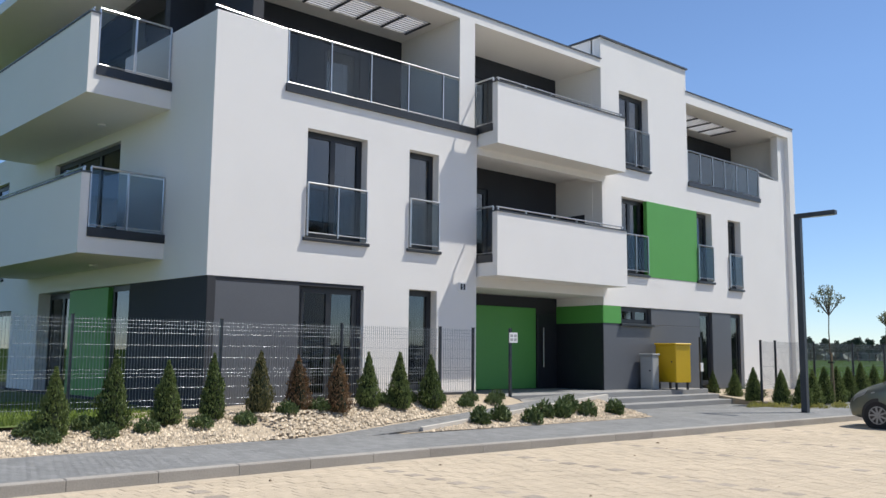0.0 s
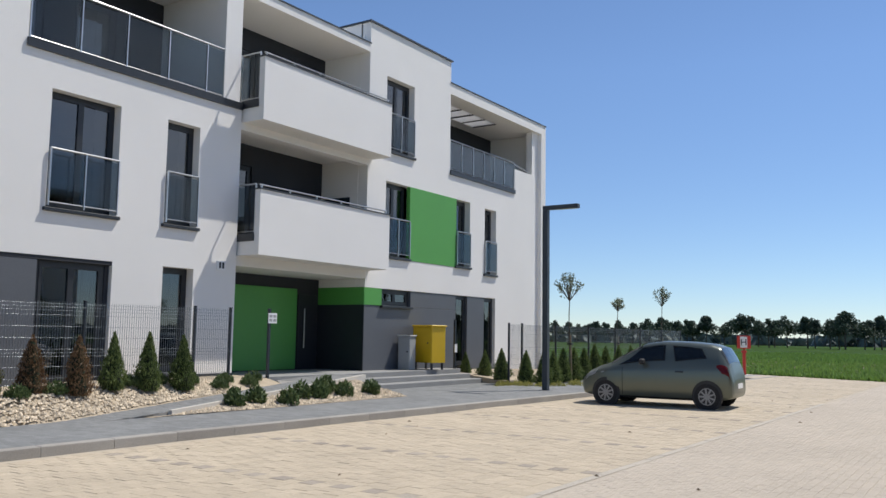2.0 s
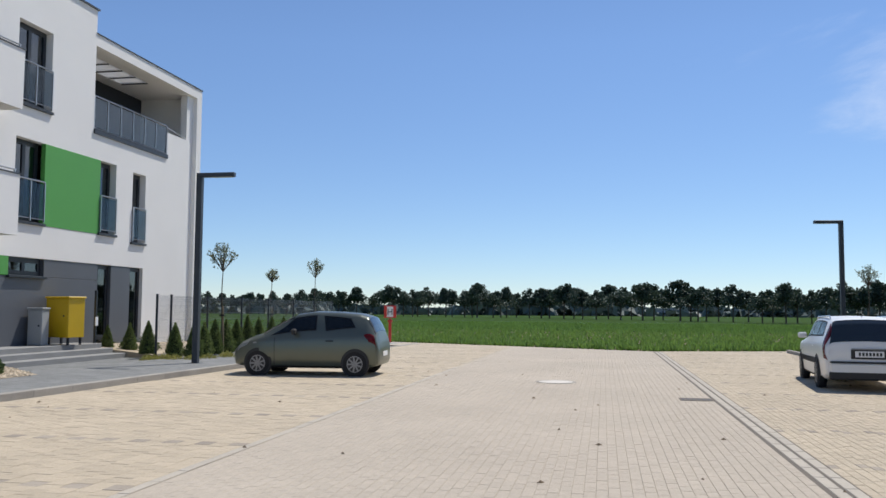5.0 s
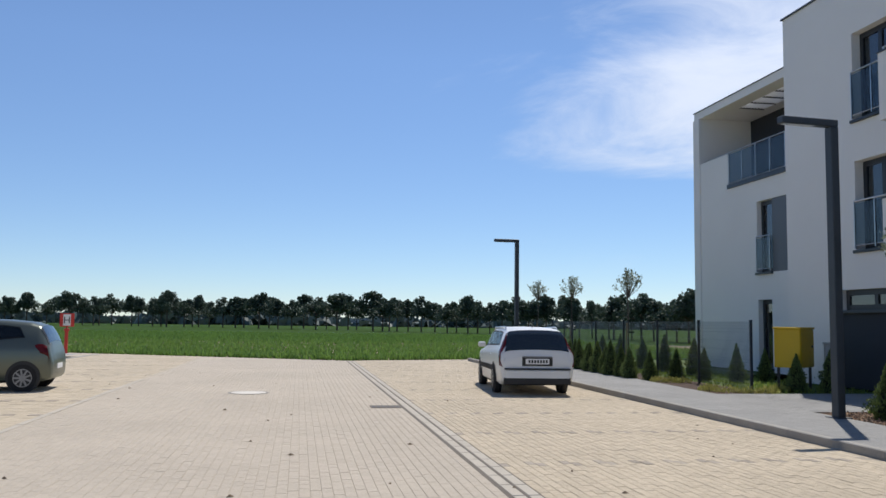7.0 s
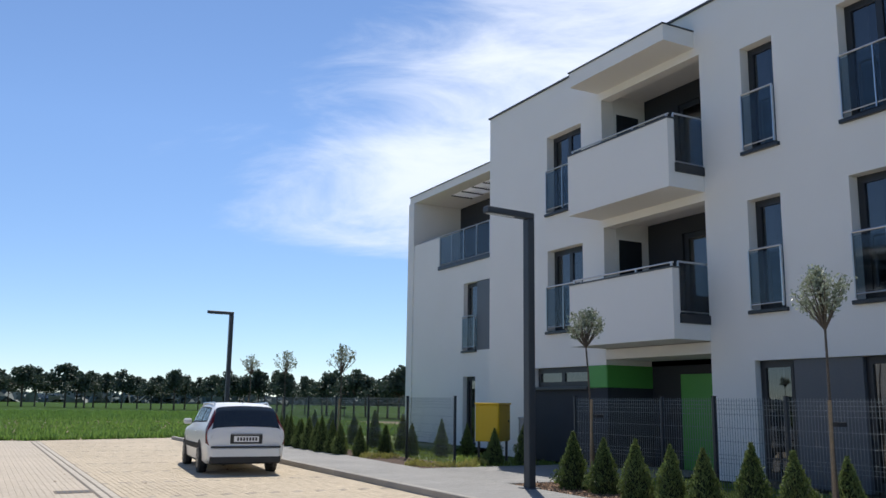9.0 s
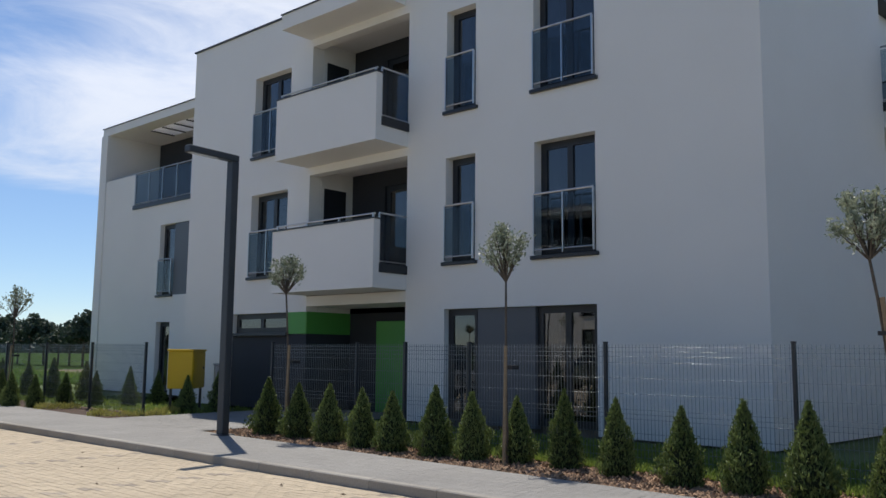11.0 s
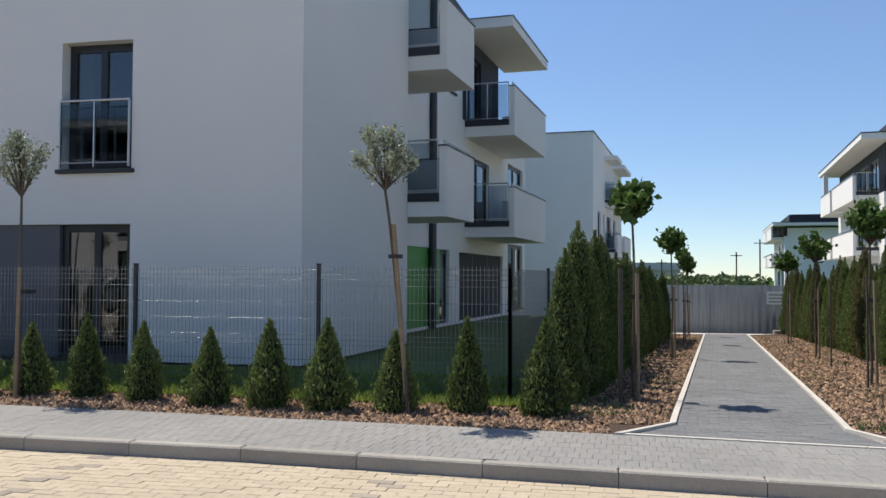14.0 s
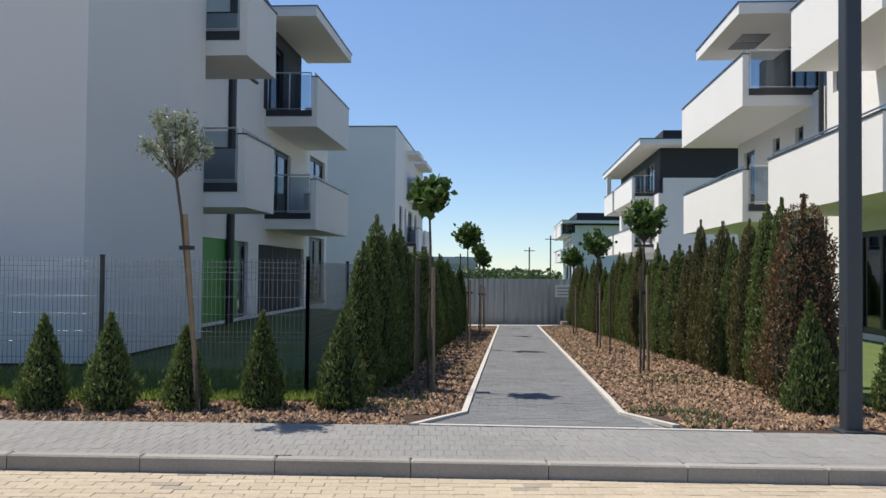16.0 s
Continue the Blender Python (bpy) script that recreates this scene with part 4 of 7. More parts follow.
# hidden body: floors and inner walls in dimmed plaster, back and ends
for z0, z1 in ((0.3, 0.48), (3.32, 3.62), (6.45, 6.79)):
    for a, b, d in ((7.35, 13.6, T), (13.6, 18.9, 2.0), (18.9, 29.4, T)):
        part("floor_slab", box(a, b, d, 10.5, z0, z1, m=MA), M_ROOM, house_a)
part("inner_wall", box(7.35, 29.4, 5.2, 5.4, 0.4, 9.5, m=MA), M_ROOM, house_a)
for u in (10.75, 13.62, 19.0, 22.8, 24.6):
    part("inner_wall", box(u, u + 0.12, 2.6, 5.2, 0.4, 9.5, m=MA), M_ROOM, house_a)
part("back_wall", box(7.0, 29.82, 10.5, 10.8, 0.1, 9.6, m=MA), M_RENDER, house_a)
part("end_wall", box(29.5, 29.8, 3.0, 10.5, 0.1, 9.5, m=MA), M_RENDER, house_a)
part("main_roof", box(7.0, 29.8, 3.2, 10.8, 9.5, 9.75, m=MA), M_ROOF, house_a)
part("terrace_floor", box(7.3, 13.3, 0.25, 2.3, 6.7, 6.82, m=MA), M_STEP, house_a)
part("terrace_floor", box(22.93, 29.4, 0.25, 2.3, 6.7, 6.82, m=MA), M_STEP, house_a)

# ---- second block ----
MB = axes((12.6, 0, 0), (0, 1), (1, 0))
EX, EY = 0.9954, -0.0958
MBS = axes((12.6, 4.84, 0), (EX, EY), (-EY, EX))
house_b = thing("apartment_block", "white three-storey apartment block in shade with glass-railed windows", "building")
holes = [(7.79, 9.09, 3.24, 5.37), (10.50, 11.27, 3.26, 5.38), (7.78, 9.10, 6.35, 8.46), (10.50, 11.27, 6.33, 8.45)]
part("wall", wall_bm(4.84, 12.35, 2.345, 9.74, 0, T, holes, MB), M_RENDER, house_b, "white rendered street wall")
part("wall", wall_bm(4.84, 7.79, 0.12, 2.345, 0, T, [], MB), M_RENDER, house_b)
part("wall", wall_bm(11.28, 12.35, 0.12, 2.345, 0, T, [], MB), M_RENDER, house_b)
part("wall", wall_bm(15.55, 20.66, 2.40, 9.74, 0, T, [(16.36, 17.82, 3.29, 5.37), (16.36, 17.81, 6.33, 8.41)], MB), M_RENDER, house_b)
part("wall", wall_bm(18.45, 20.66, 0.12, 2.40, 0, T, [], MB), M_RENDER, house_b)
part("wall", wall_bm(12.35, 15.55, 8.93, 9.74, 0, T, [], MB), M_RENDER, house_b)
part("roof_flashing", box(4.80, 20.70, -0.05, 0.4, 9.74, 9.78, m=MB), M_TIN, house_b)
for h in holes:
    window(house_b, MB, *h, 2 if h[1] - h[0] > 1.2 else 1, rail=True, curtain=0.25)
window(house_b, MB, 16.36, 17.82, 3.29, 5.37, 2, rail=True, curtain=0.3)
window(house_b, MB, 16.36, 17.81, 6.33, 8.41, 2, rail=True, curtain=0.3)
window(house_b, MB, 10.47, 11.28, 0.2, 2.344, 1, 0.14, sill=False, curtain=0.3)
panel(house_b, "cladding_panel", MB, 9.12, 10.47, 0.15, 2.344, 0.06, 0.2, M_PANEL, "plain grey cladding panel")
window(house_b, MB, 7.79, 9.12, 0.2, 2.344, 2, 0.14, sill=False, curtain=0.3)
panel(house_b, "green_strip", MB, 15.55, 16.25, 1.89, 2.399, 0.0, 0.14, M_GREEN, "narrow green facade strip")
window(house_b, MB, 16.26, 18.42, 1.91, 2.399, 2, 0.12)
panel(house_b, "cladding_panel", MB, 15.55, 18.45, 0.12, 1.885, 0.02, 0.16, M_DARK)
RB0, RB1, RBD = 12.35, 15.55, 1.35
part("recess_wall", wall_bm(RB0, RB1, 2.4, 9.2, RBD, RBD + 0.25, [(12.6, 14.4, 3.2, 5.4), (12.6, 14.4, 6.25, 8.5)], MB), M_DARK, house_b, "anthracite wall of the loggia")
window(house_b, MB @ Matrix.Translation((0, RBD, 0)), 12.6, 14.4, 3.2, 5.4, 2, 0.06, sill=False)
window(house_b, MB @ Matrix.Translation((0, RBD, 0)), 12.6, 14.4, 6.25, 8.5, 2, 0.06, sill=False)
part("side_wall", box(RB0 - 0.2, RB0 + 0.01, T, RBD + 0.2, 0.1, 9.6, m=MB), M_RENDER, house_b)
part("side_wall", box(RB1 - 0.01, RB1 + 0.2, T, RBD + 0.2, 0.1, 9.6, m=MB), M_RENDER, house_b)
for z in (3.2, 6.3):
    part("side_window", box(RB1 - 0.03, RB1 - 0.012, 0.44, 1.12, z + 0.1, z + 2.15, m=MB), M_FRAME, house_b)
part("loggia_beam", box(RB0, RB1, 0.0, 0.28, 5.60, 5.79, m=MB), M_RENDER, house_b)
part("loggia_beam", box(RB0, RB1, 0.003, 0.28, 8.74, 8.928, m=MB), M_RENDER, house_b)
balcony(house_b, MB, 12.34, 15.64, 3.10, 0.95, RBD, 1.05, 0.33, -1, "white rendered balcony over the entrance")
balcony(house_b, MB, 12.34, 15.64, 6.12, 0.95, RBD, 1.07, 0.34, -1, "white rendered balcony under the canopy")
part("canopy", box(12.48, 15.68, -0.85, 0.0, 8.93, 9.28, m=MB), M_RENDER, house_b, "white canopy slab over the top balcony")
part("canopy_flashing", box(12.46, 15.70, -0.88, 0.0, 9.28, 9.31, m=MB), M_TIN, house_b)
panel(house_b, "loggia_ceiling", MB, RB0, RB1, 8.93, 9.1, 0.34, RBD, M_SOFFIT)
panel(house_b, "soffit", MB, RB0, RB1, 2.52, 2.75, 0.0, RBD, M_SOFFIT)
panel(house_b, "entrance_wall", MB, RB0, RB1, 0.1, 2.52, RBD, RBD + 0.2, M_DARK)
panel(house_b, "green_panel", MB, RB0 + 0.02, 14.55, 0.12, 2.2, RBD - 0.06, RBD, M_GREEN, "green entrance panel")
panel(house_b, "green_strip", MB, RB1 - 0.03, RB1 - 0.011, 1.89, 2.40, 0.0, RBD, M_GREEN)
panel(house_b, "side_panel", MB, RB1 - 0.026, RB1 - 0.011, 0.1, 1.89, 0.0, RBD, M_DARK)
# set-back far wing
MBF = MB @ Matrix.Translation((0, 1.6, 0))
part("wall", wall_bm(20.7, 28.75, 0.12, 6.22, 0, T, [(23.2, 24.95, 3.2, 5.47), (24.15, 24.95, 0.25, 2.36)], MBF), M_RENDER, house_b)
panel(house_b, "cladding_panel", MBF, 23.2, 24.12, 3.2, 5.469, 0.03, 0.15, M_PANEL)
window(house_b, MBF, 24.12, 24.95, 3.2, 5.47, 1, 0.16, rail=True)
window(house_b, MBF, 24.15, 24.95, 0.25, 2.36, 1, 0.16)
part("parapet", wall_bm(26.75, 28.75, 6.22, 7.36, 0, 0.2, [], MBF), M_RENDER, house_b)
part("fin_wall", wall_bm(28.75, 29.2, 0.12, 9.05, -0.05, 3.0, [], MBF), M_RENDER, house_b)
part("terrace_edge", box(20.7, 26.75, -0.05, 0.3, 6.15, 6.29, m=MBF), M_SILL, house_b)
guard(house_b, MBF, 20.75, 26.72, 6.29, 1.1, 0.03, 7, name="terrace_rail")
part("handrail", tube((26.7, 0.1, 7.42), (28.6, 0.1, 7.42), 0.02, m=MBF), M_STEEL, house_b)
part("terrace_wall", wall_bm(20.7, 28.75, 6.2, 9.05, 2.0, 2.2, [(23.5, 25.5, 6.3, 8.6)], MBF), M_DARK, house_b)
window(house_b, MBF @ Matrix.Translation((0, 2.0, 0)), 23.5, 25.5, 6.3, 8.6, 2, 0.06, sill=False)
terrace_roof(house_b, MBF, 20.7, 29.2, 9.05, 9.32, 2.8, (22.5, 27.0, 0.6, 1.5))
part("tower_end", box(20.36, 20.7, 0.34, 5.0, 0.12, 9.72, m=MB), M_RENDER, house_b)
# side towards the footpath
part("wall", wall_bm(0.0, 4.85, 0.12, 9.72, 0.0, 0.3, [], MBS), M_RENDER, house_b)
part("roof_flashing", box(-0.03, 4.9, -0.05, 0.3, 9.722, 9.762, m=MBS), M_TIN, house_b)
part("return_wall", box(4.6, 4.85, 0.3, 1.4, 0.12, 9.72, m=MBS), M_RENDER, house_b)
side_holes = [(11.3, 12.0, 6.9, 8.2), (12.5, 18.1, 0.2, 2.25), (13.5, 16.1, 3.2, 5.3), (7.6, 11.5, 0.2, 2.28), (18.9, 21.5, 3.2, 5.75), (18.9, 21.5, 0.3, 2.75), (5.3, 6.8, 3.2, 5.4), (5.3, 6.8, 6.3, 8.5)]
part("wall", wall_bm(4.85, 22.0, 0.12, 6.3, 1.1, 1.4, side_holes, MBS), M_RENDER, house_b)
part("wall", wall_bm(4.85, 12.8, 6.3, 9.3, 1.1, 1.4, side_holes, MBS), M_RENDER, house_b)
part("upper_wall", wall_bm(12.8, 17.4, 6.3, 9.0, 1.1, 1.4, [(13.6, 15.0, 6.3, 8.5)], MBS), M_DARK, house_b, "anthracite upper wall")
MBS2 = MBS @ Matrix.Translation((0, 1.1, 0))
window(house_b, MBS2, 11.3, 12.0, 6.9, 8.2, 1, 0.1)
# shaded garden glazing painted as one dark opaque panel instead of panes
panel(house_b, "dark_garden_glazing", MBS2, 12.5, 18.1, 0.15, 2.249, 0.10, 0.25, M_DARK, "dark opaque panel standing in for shaded garden glazing")
for u in (14.3, 16.2):
    part("frame_bar", box(u - 0.03, u + 0.03, 0.085, 0.099, 0.2, 2.2, m=MBS2), M_FRAME, house_b)
window(house_b, MBS2, 18.9, 21.5, 3.2, 5.75, 2, 0.1)
window(house_b, MBS2, 18.9, 21.5, 0.3, 2.75, 2, 0.1)
window(house_b, MBS2, 13.5, 16.1, 3.2, 5.3, 2, 0.1, sill=False)
window(house_b, MBS2, 13.6, 15.0, 6.3, 8.5, 1, 0.1, sill=False)
window(house_b, MBS2, 5.3, 6.8, 3.2, 5.4, 1, 0.1, sill=False)
window(house_b, MBS2, 5.3, 6.8, 6.3, 8.5, 1, 0.1, sill=False)
panel(house_b, "green_panel", MBS2, 7.6, 10.68, 0.15, 2.279, 0.03, 0.2, M_GREEN, "green panel beside the garden door")
window(house_b, MBS2, 10.69, 11.5, 0.2, 2.28, 1, 0.1, sill=False)
part("downpipe", tube((9.7, 1.02, 0.12), (9.7, 1.02, 9.2), 0.11, m=MBS, seg=10), M_SILL, house_b, "dark round downpipe")
balcony(house_b, MBS, 4.87, 7.0, 3.09, 0.85, 1.1, 1.14, 0.33, -1)
balcony(house_b, MBS, 4.87, 7.0, 6.17, 0.85, 1.1, 1.14, 0.33, -1)
balcony(house_b, MBS, 13.1, 18.2, 3.05, 0.45, 1.1, 1.16, 0.33, -1)
balcony(house_b, MBS, 13.1, 18.2, 6.13, 0.45, 1.1, 1.16, 0.33, -1)
part("canopy", box(12.6, 18.3, -0.5, 1.1, 8.98, 9.27, m=MBS), M_RENDER, house_b, "white canopy slab over the garden balcony")
part("canopy_flashing", box(12.58, 18.32, -0.53, 1.1, 9.27, 9.3, m=MBS), M_TIN, house_b)
# added unseen inner wall: stops light showing through the garden windows
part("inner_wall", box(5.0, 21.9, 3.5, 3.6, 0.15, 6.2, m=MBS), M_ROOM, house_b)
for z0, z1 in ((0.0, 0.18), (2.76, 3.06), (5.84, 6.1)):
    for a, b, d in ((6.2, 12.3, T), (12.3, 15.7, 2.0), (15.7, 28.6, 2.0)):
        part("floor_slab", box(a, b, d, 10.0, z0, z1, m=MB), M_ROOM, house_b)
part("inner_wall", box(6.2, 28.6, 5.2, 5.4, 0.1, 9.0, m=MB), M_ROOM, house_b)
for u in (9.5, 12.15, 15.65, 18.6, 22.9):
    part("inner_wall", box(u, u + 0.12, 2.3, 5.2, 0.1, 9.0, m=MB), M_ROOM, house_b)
part("main_roof", prism([(12.8, 5.1), (30.6, 4.5), (30.6, 20.6), (12.8, 20.6)], 9.3, 9.6), M_ROOF, house_b)
part("main_roof", prism([(16.9, 20.6), (30.6, 20.6), (30.6, 29.1), (16.9, 29.1)], 9.0, 9.25), M_ROOF, house_b)
# unseen back wall made dark to cut sunlight bouncing onto the far block
part("back_wall", prism([(30.5, 4.4), (30.8, 4.4), (30.8, 29.1), (30.5, 29.1)], 0.0, 9.3), M_DARK, house_b)
part("end_wall", prism([(17.1, 28.8), (30.6, 28.8), (30.6, 29.1), (17.1, 29.1)], 0.0, 9.1), M_RENDER, house_b)


# ---- neighbouring blocks ----
MC = axes((13.93, -9.49, 0), (EX, EY), (EY, -EX))
house_c = thing("apartment_block", "white neighbouring apartment block with long sunlit balconies", "building")
c_holes = [(-1.5, 1.6, 0.2, 2.5), (3.4, 5.6, 0.2, 2.5), (8.6, 11.6, 0.2, 2.5), (1.0, 3.2, 3.3, 5.5), (9.1, 9.75, 5.15, 5.6), (11.1, 11.75, 5.15, 5.6), (13.65, 14.9, 3.3, 5.6), (1.0, 3.2, 6.4, 8.6), (6.3, 7.0, 6.0, 8.6)]
part("wall", wall_bm(-2.2, 15.6, 0.0, 6.3, 0.0, 0.3, c_holes, MC), M_RENDER, house_c)
part("wall", wall_bm(-2.2, 7.4, 6.3, 9.6, 0.0, 0.3, c_holes, MC), M_RENDER, house_c)
part("upper_wall", wall_bm(7.4, 15.2, 6.3, 8.75, 0.6, 0.9, [(9.0, 12.0, 6.3, 8.4)], MC), M_DARK, house_c, "anthracite upper wall")
for h in c_holes:
    window(house_c, MC, *h, 2 if h[1] - h[0] > 1.3 else 1, 0.1, sill=False)
window(house_c, MC @ Matrix.Translation((0, 0.6, 0)), 9.0, 12.0, 6.3, 8.4, 3, 0.06, sill=False)
for z, near_end, far_end in ((3.2, 6.2, 15.9), (6.28, 4.55, 16.2)):
    balcony(house_c, MC, 0.0, near_end, z, 1.8, 0.0, 1.05, 0.3, -1)
    balcony(house_c, MC, 8.42, far_end, z, 1.8, 0.0 if z < 5 else 0.6, 1.07, 0.3, -1)
part("canopy", box(8.6, 13.7, -1.85, 0.9, 8.50, 8.80, m=MC), M_RENDER, house_c, "white overhanging roof slab")
part("canopy_flashing", box(8.58, 13.72, -1.88, 0.9, 8.80, 8.83, m=MC), M_TIN, house_c)
part("canopy", box(-0.2, 4.7, -1.85, 0.0, 8.50, 8.80, m=MC), M_RENDER, house_c)
part("downpipe", tube((7.5, -0.1, 0.1), (7.5, -0.1, 9.4), 0.07, m=MC, seg=8), M_SILL, house_c)
for k in range(2):
    part("soffit_louvre", box(10.6 + k * 0.9, 11.4 + k * 0.9, -1.2, -0.4, 8.485, 8.50, m=MC), M_FRAME, house_c)
part("outer_wall", box(-2.2, 15.4, 9.0, 9.3, 0.0, 8.76, m=MC), M_RENDER, house_c)
part("outer_wall", box(-2.2, -1.9, 0.3, 9.0, 0.0, 8.76, m=MC), M_RENDER, house_c)
part("outer_wall", box(15.3, 15.6, 0.9, 9.0, 0.0, 8.76, m=MC), M_RENDER, house_c)
part("main_roof", box(-2.2, 15.6, 0.905, 9.3, 8.76, 8.95, m=MC), M_ROOF, house_c)
bm = bmesh.new()
for z in (0.0, 2.95, 6.0):
    box(-1.9, 15.3, 0.9, 9.0, z, z + 0.2, bm, MC)
box(-1.9, 15.3, 4.0, 4.2, 0.2, 8.7, bm, MC)
part("floor_slab", bm, M_ROOM, house_c)


def far_block(label, ox, oy, length, depth, flip, height=9.7, dark_top=False):
    """A whole block further off: walls, upper storey, balconies on its path side, windows and roof."""
    m = axes((ox, oy, 0), (EX, EY), (-EY * flip, EX * flip))
    h = thing("apartment_block", label, "building")
    holes = [(2.0, 3.4, 3.2, 5.4), (4.6, 5.4, 3.2, 5.4), (6.6, 9.0, 3.2, 5.4), (10.4, 11.8, 3.2, 5.4), (2.0, 4.6, 0.3, 2.4), (7.0, 10.6, 0.3, 2.4)]
    bm = wall_bm(0, length, -1.2, 6.2 if dark_top else height, 0.0, 0.3, holes, m)
    part("wall", bm, M_RENDER, h)
    if dark_top:
        part("upper_wall", wall_bm(0.3, length, 6.2, height - 0.9, 0.1, 0.4, [(2.0, 4.4, 6.25, 8.3), (5.2, 8.4, 6.25, 8.3)], m), M_DARK, h, "anthracite upper wall")
        part("upper_end_wall", box(0.02, 0.295, 0.1, depth, 7.1, height - 0.9, m=m), M_DARK, h)
        part("end_parapet", box(0.0, 0.295, 0.3, depth, 6.2, 7.095, m=m), M_RENDER, h)
        part("roof_slab", box(-1.4, length, -1.3, depth * 0.6, height - 0.9, height - 0.60, m=m), M_RENDER, h)
        part("roof_edge", box(-1.43, length, -1.33, depth * 0.6, height - 0.60, height - 0.54, m=m), M_TIN, h)
        part("roof_cap", box(2.5, length, 0.7, depth, height - 0.54, height + 0.55, m=m), M_DARK, h)
        part("roof_post", box(14.6, 14.9, -1.25, -0.95, 7.3, height - 0.9, m=m), M_RENDER, h)
        for a, b in ((2.0, 4.4), (5.2, 8.4)):
            window(h, m @ Matrix.Translation((0, 0.1, 0)), a, b, 6.25, 8.3, 2, 0.05, sill=False)
    else:
        part("roof", box(-0.05, length + 0.05, -0.05, depth, height, height + 0.05, m=m), M_TIN, h)
    for q in holes:
        window(h, m, *q, 2 if q[1] - q[0] > 1.2 else 1, 0.1, sill=False)
    part("outer_wall", box(-0.0, 0.3, 0.3, depth, -1.2, 6.2 if dark_top else height, m=m), M_RENDER, h)
    part("outer_wall", box(length - 0.3, length, 0.3, depth, -1.2, height - 0.9, m=m), M_RENDER, h)
    part("outer_wall", box(0.3, length - 0.3, depth - 0.3, depth, -1.2, height - 0.9, m=m), M_RENDER, h)
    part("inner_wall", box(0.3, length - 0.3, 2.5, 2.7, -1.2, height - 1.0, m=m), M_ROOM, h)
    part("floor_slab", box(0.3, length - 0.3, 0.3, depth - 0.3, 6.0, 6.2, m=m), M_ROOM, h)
    for z in (3.1, 6.18):
        for a, b in (((1.6, 10.0), (11.0, 16.0)) if dark_top else ((5.5, 8.0), (10.0, 14.5))):
            balcony(h, m, a, b, z, 1.3 if dark_top else 0.8, 0.0, 1.1, 0.3, -1)
    if not dark_top:
        for a, b in ((5.2, 8.2), (9.8, 14.8)):
            part("canopy", box(a, b, -0.8, 0, 8.8, 9.05, m=m), M_RENDER, h)
    return h


far_block("white apartment block behind the conifers, further along the footpath", 48.4, 1.55, 16, 12, 1)
far_block("white apartment block with anthracite top storey behind the hedge", 49.5, -13.75, 17, 12, -1, 9.75, True)
far_block("distant white apartment block with dark top storey", 100.0, -17.6, 17, 12, -1, 8.2, True)


# ---- street lamps ----
def street_lamp(x, y, z, h, turn, arm=0.95):
    lamp = thing("street_lamp", "dark grey square steel street lamp with a flat arm", "street lamp", pose(x, y, z, 0, 0, turn), "street lamps round the yard")
    part("pole", box(-0.075, 0.075, -0.075, 0.075, 0.0, h, bevel=0.012), M_LAMP, lamp)
    part("base_plate", box(-0.14, 0.14, -0.14, 0.14, 0.0, 0.025, bevel=0.005), M_LAMP, lamp)
    head = part("arm", box(-0.075, arm, -0.075, 0.075, h + 0.001, h + 0.115, bevel=0.012), M_LAMP, lamp)
    part("diffuser", box(0.35, arm - 0.06, -0.05, 0.05, h - 0.008, h), M_LENS, head)
    part("service_door", box(-0.055, 0.055, -0.080, -0.0755, 0.55, 0.95, bevel=0.002), M_LAMP, lamp)
    return lamp


street_lamp(-10.25, 20.4, 0.10, 4.78, 0)
street_lamp(8.28, 12.3, 0.10, 4.60, 185)
street_lamp(8.5, 33.2, 0.06, 4.70, 185)
street_lamp(7.72, -3.92, 0.10, 4.70, 180)


# ---- mesh fences ----
def fence_panel_mesh(width, height):
    """A welded wire panel: upright wires, double cross wires and folded ribs."""
    bm = bmesh.new()
    n = int(width / 0.05)
    for i in range(n + 1):
        u = i * width / n
        box(u - 0.0025, u + 0.0025, -0.0025, 0.0025, 0, height, bm)
    for z in (0.06, 0.16, 0.36, 0.54, 0.60, 0.66, 0.86, 1.06, 1.26, height - 0.16, height - 0.10, height - 0.04):
        d = -0.03 if z in (0.60, height - 0.10) else -0.006
        tube((0, d, z), (width, d, z), 0.0026, bm, 8, caps=False)
    for f in bm.faces:
        f.smooth = max(v.co.x for v in f.verts) - min(v.co.x for v in f.verts) > 0.5 * width
    return mesh_of(bm, "wire_panel", M_WIRE)


PANELS = {}


def fence(label, points, z, height=1.5, group="fences", tops=0.06, zf=None):
    """Posts at the given plan points and a wire panel in each bay."""
    f = thing("fence", label, "fence", group=group)
    for i, (x, y) in enumerate(points):
        zb = zf(x, y) if zf else z
        part("post", box(x - 0.03, x + 0.03, y - 0.02, y + 0.02, zb - 0.3, zb + height + tops, bevel=0.004), M_FENCE, f)
        part("post_cap", box(x - 0.033, x + 0.033, y - 0.023, y + 0.023, zb + height + tops, zb + height + tops + 0.015), M_PLASTIC, f)
        if i + 1 < len(points):
            x2, y2 = points[i + 1]
            w = math.hypot(x2 - x, y2 - y)
            key = (round(w, 2), round(height, 2))
            if key not in PANELS:
                PANELS[key] = fence_panel_mesh(w, height)
            ob = new("wire_panel", PANELS[key])
            ob.parent = f
            ob["kind"] = "stuff"
            ob.matrix_basis = pose(x, y, zb + 0.04, 0, 0, math.degrees(math.atan2(y2 - y, x2 - x)))
    return f


